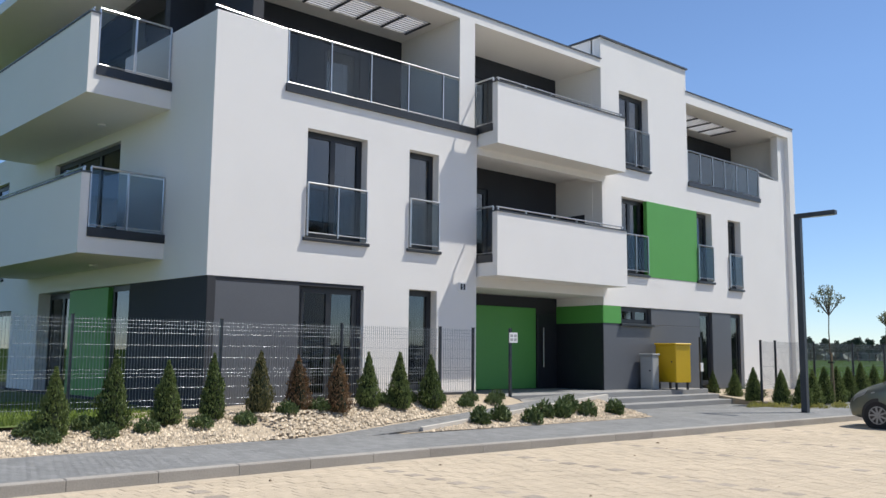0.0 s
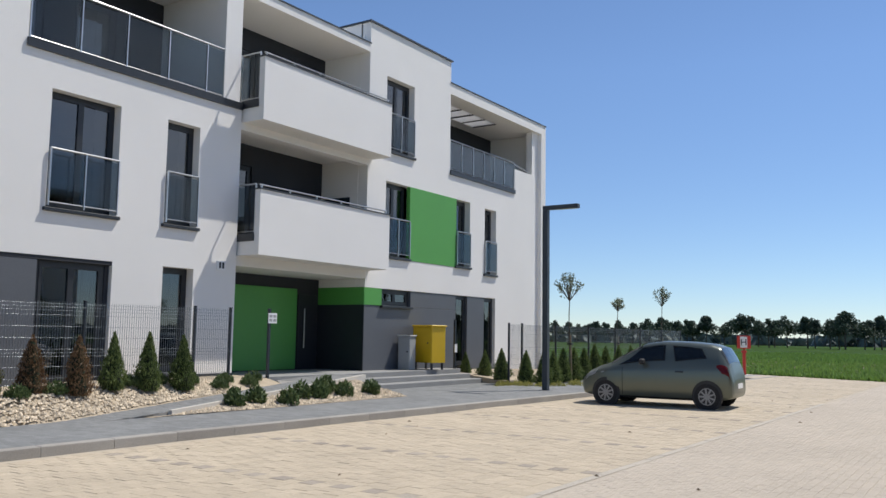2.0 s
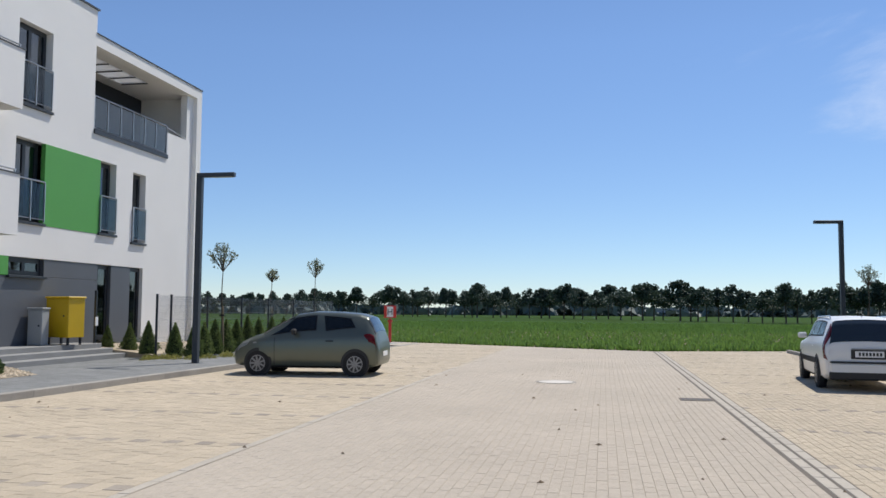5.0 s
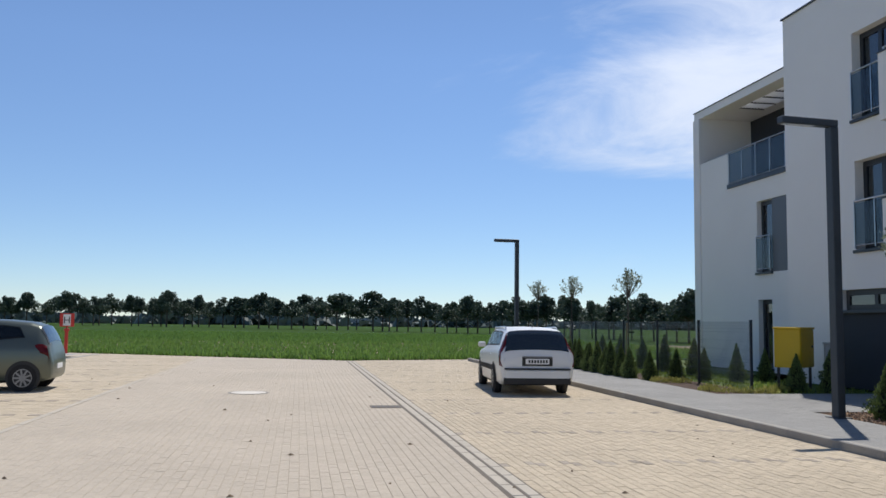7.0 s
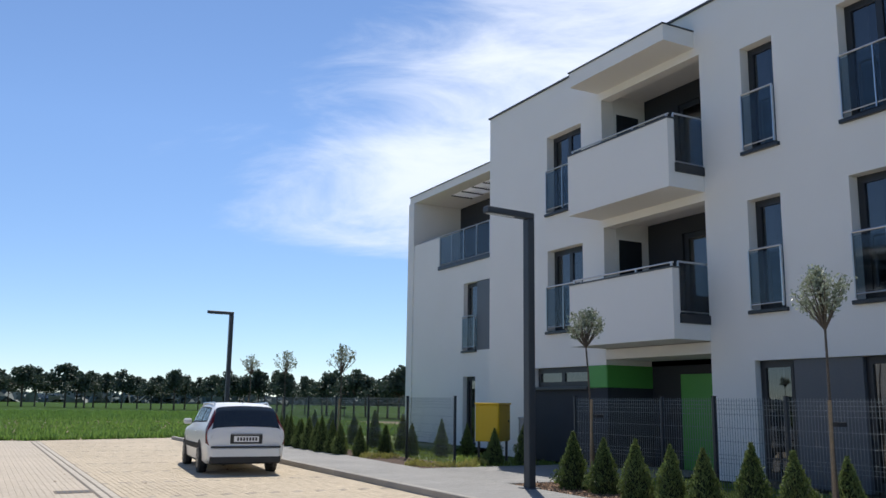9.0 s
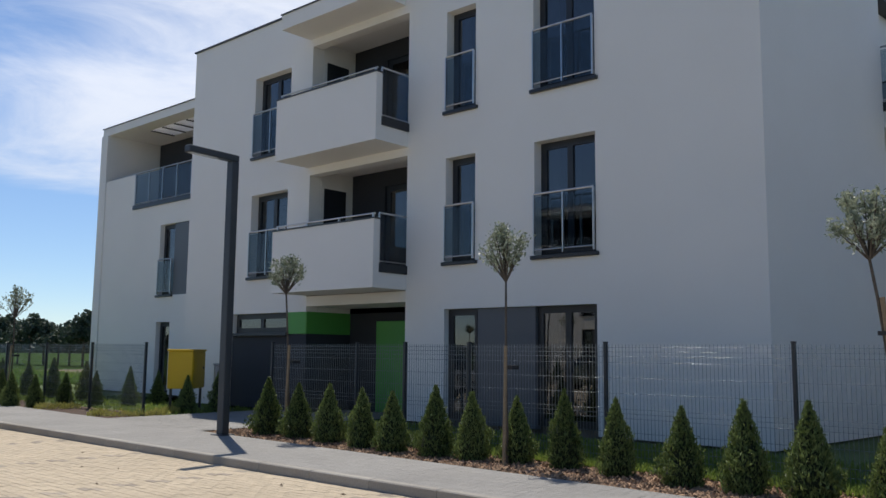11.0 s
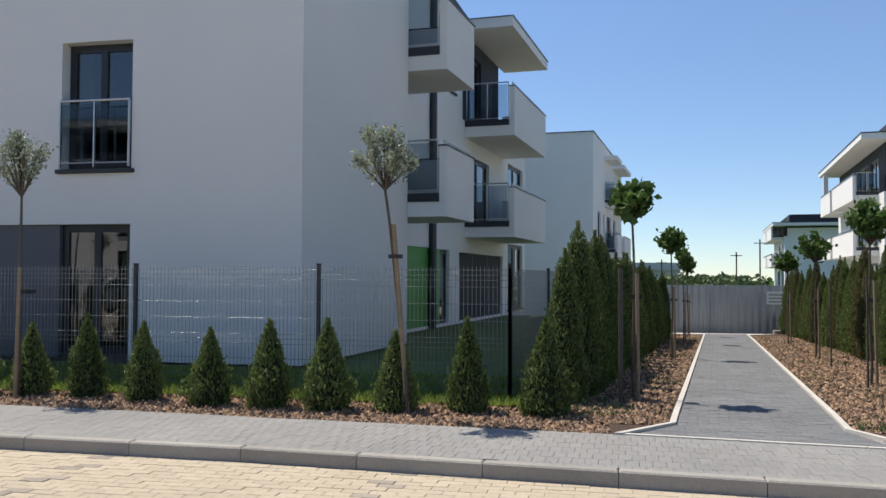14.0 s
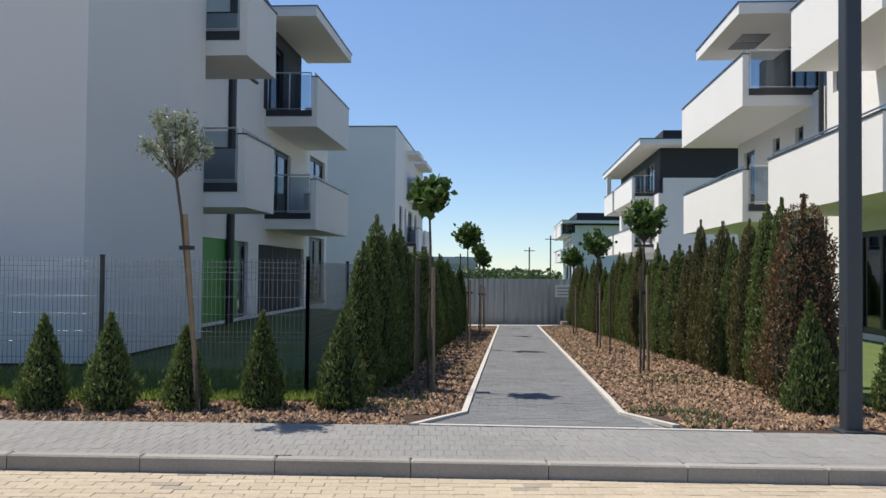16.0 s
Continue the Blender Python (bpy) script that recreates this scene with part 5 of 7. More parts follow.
fence("dark wire mesh garden fence before the first block", [(-14.0, y) for y in (-5.67, -3.17, -0.67, 1.83, 4.33, 6.85, 9.38, 11.9, 12.86)], 0.46)
gate_post = thing("gate_post", "dark steel gate post with a white notice", "post")
part("post", box(-14.03, -13.97, 13.99, 14.05, 0.3, 2.05, bevel=0.004), M_FENCE, gate_post)
sign = part("notice", box(-13.965, -13.95, 13.95, 14.21, 1.72, 1.95), M_WHITE, gate_post, "white notice with illegible grey bars")
for k in range(4):
    part("notice_bar", box(-13.949, -13.947, 13.975 + (k % 2) * 0.12, 14.065 + (k % 2) * 0.12, 1.76 + (k // 2) * 0.09, 1.82 + (k // 2) * 0.09), M_GREYBOX, sign)
fence("dark wire mesh fence beyond the entrance steps", [(-12.3, y) for y in (22.1, 22.9, 25.2, 27.8, 30.2, 32.8, 35.3, 37.8)], 0.28, 1.55)
fence("dark wire mesh garden fence before the second block", [(10.0, y) for y in (1.25, 3.6, 6.07, 8.45, 9.8, 10.95, 13.3)], 0.085)
fence("dark wire mesh garden fence along the footpath", [(10.0 + 2.45 * k, 1.25 - 0.236 * k) for k in range(9)], 0.06)
fence("dark wire mesh fence beyond the second entrance", [(9.8, y) for y in (17.6, 20.1, 22.6, 25.1, 27.6, 30.1, 32.6)], 0.085)
fence("dark wire mesh garden fence before the neighbouring block", [(10.0, y) for y in (-5.7, -8.2, -10.7)], 0.085)
end_fence = thing("site_fence", "tall corrugated grey metal fence closing the footpath", "fence")
bm = bmesh.new()
prev = None
FE = (36.4, -1.2)
for i in range(121):
    u = i * 0.07
    d = 0.035 if (i // 2) % 2 else 0.0
    a = [bm.verts.new((FE[0] + d + 0.1 * u, FE[1] - u, z)) for z in (-0.75, 1.22)]
    b = [bm.verts.new((FE[0] + d + 0.1 * u + 0.02, FE[1] - u, z)) for z in (-0.75, 1.22)]
    if prev:
        bm.faces.new((prev[0][0], a[0], a[1], prev[0][1]))
        bm.faces.new((prev[1][0], b[0], b[1], prev[1][1]))
        bm.faces.new((prev[0][1], a[1], b[1], prev[1][1]))
    prev = (a, b)
part("sheet", bm, M_SHEET, end_fence)
for k in range(4):
    part("post", box(FE[0] - 0.08 + 0.21 * k, FE[0] - 0.02 + 0.21 * k, FE[1] - 2.1 * k - 0.35, FE[1] - 2.1 * k - 0.29, -0.9, 1.28), M_SHEET, end_fence)
part("foot", box(35.9, 36.2, -6.2, -5.9, -0.8, -0.55), M_KERB, end_fence)
structure("pavement_slab", box(34.45, 35.9, -6.0, -1.6, -0.9, -0.70), M_EDGE, "pale concrete slab at the end of the footpath", "pavement")
notice = thing("notice_board", "small pale notice on the metal fence", "sign")
part("plate", box(36.78, 36.80, -6.5, -5.75, 0.45, 0.98), M_WHITE, notice)
for k in range(3):
    part("notice_bar", box(36.775, 36.779, -6.4, -5.85, 0.53 + k * 0.14, 0.59 + k * 0.14), M_GREYBOX, notice)


# ---- cabinets and the hydrant sign ----
def cabinet(name, x, y, z, w, d, h, mat, legs, label, turn=0):
    c = thing(name, label, "cabinet", pose(x, y, z, 0, 0, turn))
    part("body", box(-w / 2, w / 2, -d / 2, d / 2, legs, legs + h, bevel=0.012), mat, c)
    part("lid", box(-w / 2 - 0.025, w / 2 + 0.025, -d / 2 - 0.025, d / 2 + 0.025, legs + h, legs + h + 0.05, bevel=0.012), mat, c)
    part("door", box(-w / 2 + 0.03, w / 2 - 0.03, -d / 2 - 0.012, -d / 2, legs + 0.04, legs + h - 0.04, bevel=0.004), mat, c)
    part("lock", tube((w * 0.32, -d / 2 - 0.03, legs + h * 0.55), (w * 0.32, -d / 2 - 0.012, legs + h * 0.55), 0.025), M_FRAME, c)
    if legs:
        for sx in (-1, 1):
            for sy in (-1, 1):
                part("leg", box(sx * (w / 2 - 0.07) - 0.025, sx * (w / 2 - 0.07) + 0.025, sy * (d / 2 - 0.07) - 0.025, sy * (d / 2 - 0.07) + 0.025, 0, legs), M_FRAME, c)
    return c


cabinet("gas_cabinet", -14.45, 21.1, 0.504, 0.85, 0.55, 1.05, M_YELLOW, 0.2, "yellow metal gas cabinet on dark legs", -14)
cabinet("meter_cabinet", -14.72, 20.35, 0.504, 0.42, 0.3, 0.95, M_GREYBOX, 0.0, "plain grey meter cabinet by the wall", 0)
cabinet("gas_cabinet", 11.14, 18.1, 0.085, 0.93, 0.58, 0.86, M_YELLOW, 0.52, "yellow metal gas cabinet on dark legs", 40)
cabinet("meter_cabinet", 11.75, 17.6, 0.085, 0.42, 0.3, 1.05, M_GREYBOX, 0.0, "plain grey meter cabinet by the entrance", 60)
post = thing("intercom_post", "short dark intercom post by the entrance", "post")
part("post", box(-14.3, -14.24, 22.2, 22.26, 0.5, 2.0), M_FENCE, post)
part("panel", box(-14.24, -14.22, 22.17, 22.29, 1.0, 1.25), M_WHITE, post)
hyd = thing("hydrant_sign", "red and white hydrant sign on a red post", "sign", pose(-9.75, 38.6, 0.0))
part("post", tube((0, 0, 0), (0, 0, 0.95), 0.07, seg=10), M_RED, hyd)
part("post_cap", tube((0, 0, 0.95), (0, 0, 1.06), 0.11, seg=10), M_RED, hyd)
hp = part("plate", box(-0.29, 0.29, -0.02, 0.0, 1.14, 1.70, bevel=0.006), M_RED, hyd)
part("plate_post", box(-0.03, 0.03, 0.002, 0.03, 0.9, 1.6), M_RED, hyd)
part("plate_field", box(-0.15, 0.15, -0.028, -0.021, 1.18, 1.66), M_WHITE, hp)
txt = bpy.data.curves.new("letter", "FONT")
txt.body, txt.size, txt.align_x, txt.extrude = "H", 0.40, "CENTER", 0.004
lt = new("letter", txt)
lt.parent = hp
lt.matrix_basis = pose(0, -0.034, 1.28, 90, 0, 0)
txt.materials.append(M_PLASTIC)
cover = thing("manhole_cover", "round pale iron manhole cover in the road", "manhole cover")
part("cover", tube((-1.03, 18.45, -0.02), (-1.03, 18.45, 0.008), 0.36, seg=28), M_IRON, cover)
bm = bmesh.new()
for i in range(28):
    a0, a1 = i * math.tau / 28, (i + 1) * math.tau / 28
    q = [bm.verts.new((-1.03 + r * math.cos(a), 18.45 + r * math.sin(a), 0.006)) for r, a in ((0.37, a0), (0.43, a0), (0.43, a1), (0.37, a1))]
    bm.faces.new(q)
part("ring", bm, M_KERB, cover)
drain = thing("drain_grate", "dark iron drain grate beside the gutter", "drain")
part("frame", box(1.25, 1.80, 15.2, 15.62, -0.02, 0.006), M_JOINT_DARK, drain)
for k in range(6):
    part("slot", box(1.29 + k * 0.085, 1.33 + k * 0.085, 15.25, 15.57, 0.0062, 0.0075), M_PLASTIC, drain)


# ---- cars ----
def car(name, label, m, st, wheel_x, wheel_r, paint, sides, rear_glass, screen, extras):
    """st: stations from the tail forwards: x, sill, belt, roof, half width, roof half width."""
    st = np.array(st)
    xs = st[:, 0]
    L = xs[-1]

    def ring(x, y_sign=1):
        zs, zb, zr, w, wr = [float(np.interp(x, xs, st[:, i])) for i in range(1, 6)]
        return [(w * 0.90, zs), (w * 0.965, zs + 0.06), (w * 0.995, zs + (zb - zs) * 0.5), (w, zb - 0.10), (w * 0.972, zb), (wr + 0.02, zr - 0.085), (wr - 0.05, zr - 0.025), (wr * 0.55, zr - 0.002), (0.0, zr + 0.008)]

    def at(x, k, side=1, out=0.0):
        r = ring(x)
        i = min(int(k), len(r) - 2)
        f = k - i
        y, z = r[i][0] * (1 - f) + r[i + 1][0] * f, r[i][1] * (1 - f) + r[i + 1][1] * f
        ty, tz = r[i + 1][0] - r[i][0], r[i + 1][1] - r[i][1]
        n = math.hypot(ty, tz) or 1
        return Vector((x - L / 2, side * (y + out * tz / n), z - out * ty / n))
    c = thing(name, label, "car", m)
    bm = bmesh.new()
    fine = np.unique(np.concatenate([np.linspace(a, b, 5) for a, b in zip(xs[:-1], xs[1:])]))
    rings = []
    for x in fine:
        r = ring(x)
        rings.append([bm.verts.new((x - L / 2, y, z)) for y, z in r] + [bm.verts.new((x - L / 2, -y, z)) for y, z in reversed(r[:-1])])
    for a, b in zip(rings[:-1], rings[1:]):
        for i in range(len(a) - 1):
            bm.faces.new((a[i], a[i + 1], b[i + 1], b[i]))
        bm.faces.new((a[-1], a[0], b[0], b[-1]))
    bm.faces.new(rings[0])
    bm.faces.new(rings[-1])
    bmesh.ops.remove_doubles(bm, verts=bm.verts[:], dist=1e-4)
    body = part("body", bm, paint, c, "", True)

    def patch(corners, side, out, n=8):
        """A skin over the body between four (x, k) corners."""
        bm = bmesh.new()
        g = {}
        for i in range(n + 1):
            for j in range(n + 1):
                s, t = i / n, j / n
                x = (corners[0][0] * (1 - s) + corners[1][0] * s) * (1 - t) + (corners[3][0] * (1 - s) + corners[2][0] * s) * t
                k = (corners[0][1] * (1 - s) + corners[1][1] * s) * (1 - t) + (corners[3][1] * (1 - s) + corners[2][1] * s) * t
                g[i, j] = bm.verts.new(at(x, k, side, out))
        for i in range(n):
            for j in range(n):
                bm.faces.new((g[i, j], g[i + 1, j], g[i + 1, j + 1], g[i, j + 1]))
        bmesh.ops.solidify(bm, geom=bm.faces[:], thickness=0.003)
        return bm
    for side in (1, -1):
        for q in sides:
            part("window_surround", patch([(q[0][0] - 0.03, q[0][1] - 0.06), (q[1][0] + 0.03, q[1][1] - 0.06), (q[2][0] + 0.02, q[2][1] + 0.06), (q[3][0] - 0.02, q[3][1] + 0.06)], side, 0.002), M_PLASTIC, body)
            part("side_window", patch(q, side, 0.007), M_CARPANE, body)
        for nm, q, mat, out in extras:
            part(nm, patch(q, side, out), mat, body)
        mx = screen[0] + 0.05
        p = at(mx - 0.25, 4.1, side, 0.0)
        mir = box(-0.05, 0.06, -0.1, 0.1, 0.0, 0.13, bevel=0.03)
        mir.transform(Matrix.Translation((p.x + 0.12, p.y + side * 0.12, p.z + 0.02)))
        part("wing_mirror", mir, M_PLASTIC if paint is M_CARGREY else paint, body)
        seam = patch([(screen[0] + 0.42, 0.8), (screen[0] + 0.432, 0.8), (screen[0] + 0.432, 3.95), (screen[0] + 0.42, 3.95)], side, 0.004, 10)
        part("door_seam", seam, M_PLASTIC, body)
        p = at(wheel_x[0] + 0.62, 3.0, side, 0.01)
        part("door_handle", box(p.x - 0.09, p.x + 0.09, p.y - 0.012, p.y + 0.012, p.z - 0.015, p.z + 0.015, bevel=0.004), M_PLASTIC if paint is M_CARGREY else paint, body)
        for wx in wheel_x:
            yw = at(wx, 2.0, side).y
            s = side
            arch = tube((wx - L / 2, yw - s * 0.10, wheel_r + 0.02), (wx - L / 2, yw + s * 0.004, wheel_r + 0.02), wheel_r + 0.055, seg=28)
            part("wheel_arch", arch, M_PLASTIC, body)
            w = part("wheel", tube((wx - L / 2, yw - s * 0.17, wheel_r), (wx - L / 2, yw + s * 0.018, wheel_r), wheel_r, seg=32), M_TYRE, c)
            rim = part("rim", tube((wx - L / 2, yw + s * 0.0, wheel_r), (wx - L / 2, yw + s * 0.022, wheel_r), wheel_r * 0.66, seg=28), M_PLASTIC, w)
            for k in range(9):
                a = k * math.tau / 9
                sp = box(0.03, wheel_r * 0.64, -0.018, 0.018, -0.006, 0.006)
                sp.transform(Matrix.Translation((wx - L / 2, yw + s * 0.028, wheel_r)) @ Matrix.Rotation(radians(90), 4, "X") @ Matrix.Rotation(a, 4, "Z"))
                part("spoke", sp, M_RIM, w)
            part("hub", tube((wx - L / 2, yw + s * 0.02, wheel_r), (wx - L / 2, yw + s * 0.04, wheel_r), 0.05, seg=12), M_RIM, w)
            ringm = bmesh.new()
            for i in range(28):
                a0, a1 = i * math.tau / 28, (i + 1) * math.tau / 28
                ringm.faces.new([ringm.verts.new((wx - L / 2 + r * math.cos(a), yw + s * 0.026, wheel_r + r * math.sin(a))) for r, a in ((wheel_r * 0.60, a0), (wheel_r * 0.67, a0), (wheel_r * 0.67, a1), (wheel_r * 0.60, a1))])
            part("rim_ring", ringm, M_RIM, w)

    def strip(x0, x1, k0, out, n=6):
        """A glass over the full width, from k0 on one side to k0 on the other."""
        bm = bmesh.new()
        rows_ = []
        for i in range(n + 1):
            x = x0 + (x1 - x0) * i / n
            ks = np.linspace(k0, 8, 8)
            rows_.append([bm.verts.new(at(x, k, 1, out)) for k in ks] + [bm.verts.new(at(x, k, -1, out)) for k in ks[-2::-1]])
        for a, b in zip(rows_[:-1], rows_[1:]):
            for i in range(len(a) - 1):
                bm.faces.new((a[i], a[i + 1], b[i + 1], b[i]))
        return bm
    part("rear_window", strip(*rear_glass, 5.42 if paint is M_CARWHITE else 5.15, 0.013, 18), M_CARPANE, body)
    part("windscreen", strip(*screen, 5.2, 0.006), M_CARPANE, body)
    return c, body, at, L


def car_paint_glass():
    m = material("tinted_car_glass", (0.012, 0.015, 0.016), 0.04, var=0.05, scale=2, fine=10, spec=0.9)
    return m


M_CARPANE = car_paint_glass()
HATCH = [(0.0, 0.34, 0.58, 0.64, 0.66, 0.60), (0.03, 0.29, 0.72, 0.80, 0.76, 0.65), (0.08, 0.24, 0.90, 0.99, 0.80, 0.64), (0.17, 0.22, 0.93, 1.19, 0.812, 0.61), (0.29, 0.21, 0.935, 1.38, 0.818, 0.59), (0.52, 0.20, 0.93, 1.45, 0.822, 0.588),
         (1.0, 0.18, 0.92, 1.49, 0.83, 0.60), (1.65, 0.18, 0.90, 1.50, 0.83, 0.60), (2.05, 0.18, 0.89, 1.44, 0.83, 0.59), (2.5, 0.18, 0.88, 1.22, 0.83, 0.60), (2.88, 0.18, 0.86, 0.99, 0.82, 0.66),
         (3.15, 0.20, 0.80, 0.91, 0.79, 0.64), (3.40, 0.22, 0.72, 0.80, 0.72, 0.58), (3.56, 0.25, 0.60, 0.68, 0.62, 0.50), (3.64, 0.32, 0.48, 0.54, 0.48, 0.40)]
hatch_extras = [("tail_lamp", [(0.06, 2.7), (0.24, 2.9), (0.36, 4.1), (0.12, 4.3)], M_TAIL, 0.006),
                ("headlamp", [(3.22, 3.3), (3.50, 3.0), (3.44, 4.2), (3.12, 4.3)], M_LENS, 0.006),
                ("side_lamp", [(2.98, 3.2), (3.06, 3.2), (3.06, 3.45), (2.98, 3.45)], M_LENS, 0.006),
                ("sill_strip", [(0.75, 0.1), (2.7, 0.1), (2.7, 0.9), (0.75, 0.9)], M_PLASTIC, 0.004)]
hx, hb, hat, hL = car("hatchback_car", "grey-green three-door hatchback parked nose to the kerb", pose(-6.78, 19.40, 0.0, 0, 0, 183.5) @ Matrix.Diagonal((0.955, 0.965, 0.97, 1)), HATCH, (0.56, 2.93), 0.285, M_CARGREY,
    [[(1.55, 4.35), (2.62, 4.35), (2.10, 4.93), (1.55, 4.93)], [(0.60, 4.50), (1.26, 4.32), (1.34, 4.92), (0.72, 4.86)]], (0.10, 0.28), (2.10, 2.84), hatch_extras)
part("number_plate", box(-hL / 2 - 0.012, -hL / 2 + 0.01, -0.26, 0.26, 0.46, 0.57), M_WHITE, hb, "white number plate with dark bars")
ESTATE = [(0.0, 0.40, 0.78, 0.84, 0.80, 0.76), (0.03, 0.33, 0.90, 0.99, 0.865, 0.775), (0.09, 0.28, 0.95, 1.12, 0.88, 0.74), (0.22, 0.25, 0.97, 1.36, 0.885, 0.69), (0.34, 0.23, 0.98, 1.45, 0.888, 0.66), (0.70, 0.22, 0.98, 1.50, 0.89, 0.65),
          (1.3, 0.20, 0.97, 1.52, 0.89, 0.65), (2.3, 0.20, 0.95, 1.52, 0.89, 0.65), (2.8, 0.20, 0.94, 1.46, 0.89, 0.65), (3.3, 0.20, 0.93, 1.22, 0.89, 0.66), (3.7, 0.20, 0.92, 1.02, 0.88, 0.70),
          (4.2, 0.20, 0.86, 0.95, 0.85, 0.68), (4.6, 0.24, 0.76, 0.83, 0.76, 0.60), (4.78, 0.30, 0.60, 0.66, 0.62, 0.50), (4.84, 0.36, 0.48, 0.54, 0.46, 0.40)]
estate_extras = [("tail_lamp", [(0.004, 2.3), (0.11, 2.2), (0.37, 5.0), (0.12, 5.62)], M_TAIL, 0.010),
                 ("rub_strip", [(0.75, 1.75), (4.1, 1.75), (4.1, 2.15), (0.75, 2.15)], M_PLASTIC, 0.012),
                 ("sill_strip", [(0.1, 0.0), (4.3, 0.0), (4.3, 0.9), (0.1, 0.9)], M_PLASTIC, 0.004),
                 ("headlamp", [(4.3, 3.0), (4.66, 2.8), (4.58, 4.2), (4.2, 4.2)], M_LENS, 0.006)]
ex_, eb, eat, eL = car("estate_car", "white estate car with roof rails parked beside the kerb", pose(5.14, 19.82, 0.0, 0, 0, 84.8) @ Matrix.Diagonal((0.92, 0.90, 0.945, 1)), ESTATE, (1.08, 3.83), 0.32, M_CARWHITE,
    [[(2.35, 4.3), (3.28, 4.3), (2.78, 4.92), (2.35, 4.92)], [(1.45, 4.3), (2.27, 4.3), (2.27, 4.92), (1.45, 4.92)], [(0.62, 4.35), (1.37, 4.3), (1.37, 4.92), (0.80, 4.9)]], (0.035, 0.325), (2.84, 3.66), estate_extras)
part("plate_recess", box(-eL / 2 - 0.012, -eL / 2 + 0.03, -0.36, 0.36, 0.66, 0.86, bevel=0.006), M_PLASTIC, eb, "dark recess round the number plate")
pl = part("number_plate", box(-eL / 2 - 0.018, -eL / 2 + 0.01, -0.28, 0.28, 0.70, 0.82), M_WHITE, eb, "white number plate with dark bars")
for k in range(7):
    part("plate_bar", box(-eL / 2 - 0.021, -eL / 2 - 0.018, -0.24 + k * 0.068, -0.195 + k * 0.068, 0.725, 0.795), M_FRAME, pl)
part("bumper", box(-eL / 2 - 0.05, -eL / 2 + 0.18, -0.80, 0.80, 0.34, 0.60, bevel=0.05), M_CARWHITE, eb)
part("bumper_strip", box(-eL / 2 - 0.058, -eL / 2 + 0.1, -0.78, 0.78, 0.575, 0.61, bevel=0.01), M_PLASTIC, eb)
# black plastic skirt drawn taller to paint in the shadow under the tail
part("bumper_skirt_shade", box(-eL / 2 - 0.052, -eL / 2 + 0.3, -0.79, 0.79, 0.24, 0.42, bevel=0.03), M_PLASTIC, eb)
part("tailgate_handle", box(-eL / 2 - 0.02, -eL / 2 + 0.02, -0.35, 0.35, 0.85, 0.875), M_RIM, eb)
for s in (1, -1):
    p0, p1 = eat(0.75, 5.7, s, 0.0), eat(2.7, 5.7, s, 0.0)
    rail = tube((p0.x + 0.12, p0.y, p0.z + 0.065), (p1.x - 0.12, p1.y, p1.z + 0.065), 0.017)
    for p, dx in ((p0, 0.12), (p1, -0.12)):
        tube((p.x, p.y, p.z - 0.01), (p.x + dx, p.y, p.z + 0.065), 0.017, rail)
    part("roof_rail", rail, M_STEEL, eb)
part("aerial", tube((-eL / 2 + 0.75, 0, 1.47), (-eL / 2 + 0.6, 0, 1.62), 0.006), M_PLASTIC, eb)


# ---- plants ----
def leaf_cloud(points, size, mat, name, rng, aspect=0.55, up=0.0, droop=None):
    """Many small folded leaves, one island each, at the given points with their outward ways."""
    vs, fs = [], []
    for p, w in points:
        w = Vector(w).normalized()
        a = Vector((rng.normal(), rng.normal(), rng.normal() + up))
        a = (a + w * 0.9).normalized()
        b = a.cross(Vector((rng.normal(), rng.normal(), rng.normal()))).normalized()
        s = size * rng.uniform(0.65, 1.35)
        p = Vector(p)
        k = len(vs)
        n = a.cross(b) * s * 0.12
        vs += [p - a * s * 0.5, p + b * s * aspect * 0.5 + n, p + a * s * 0.5, p - b * s * aspect * 0.5 + n]
        fs += [(k, k + 1, k + 2), (k, k + 2, k + 3)]
    me = bpy.data.meshes.new(name)
    me.from_pydata([tuple(v) for v in vs], [], fs)
    me.materials.append(mat)
    return me


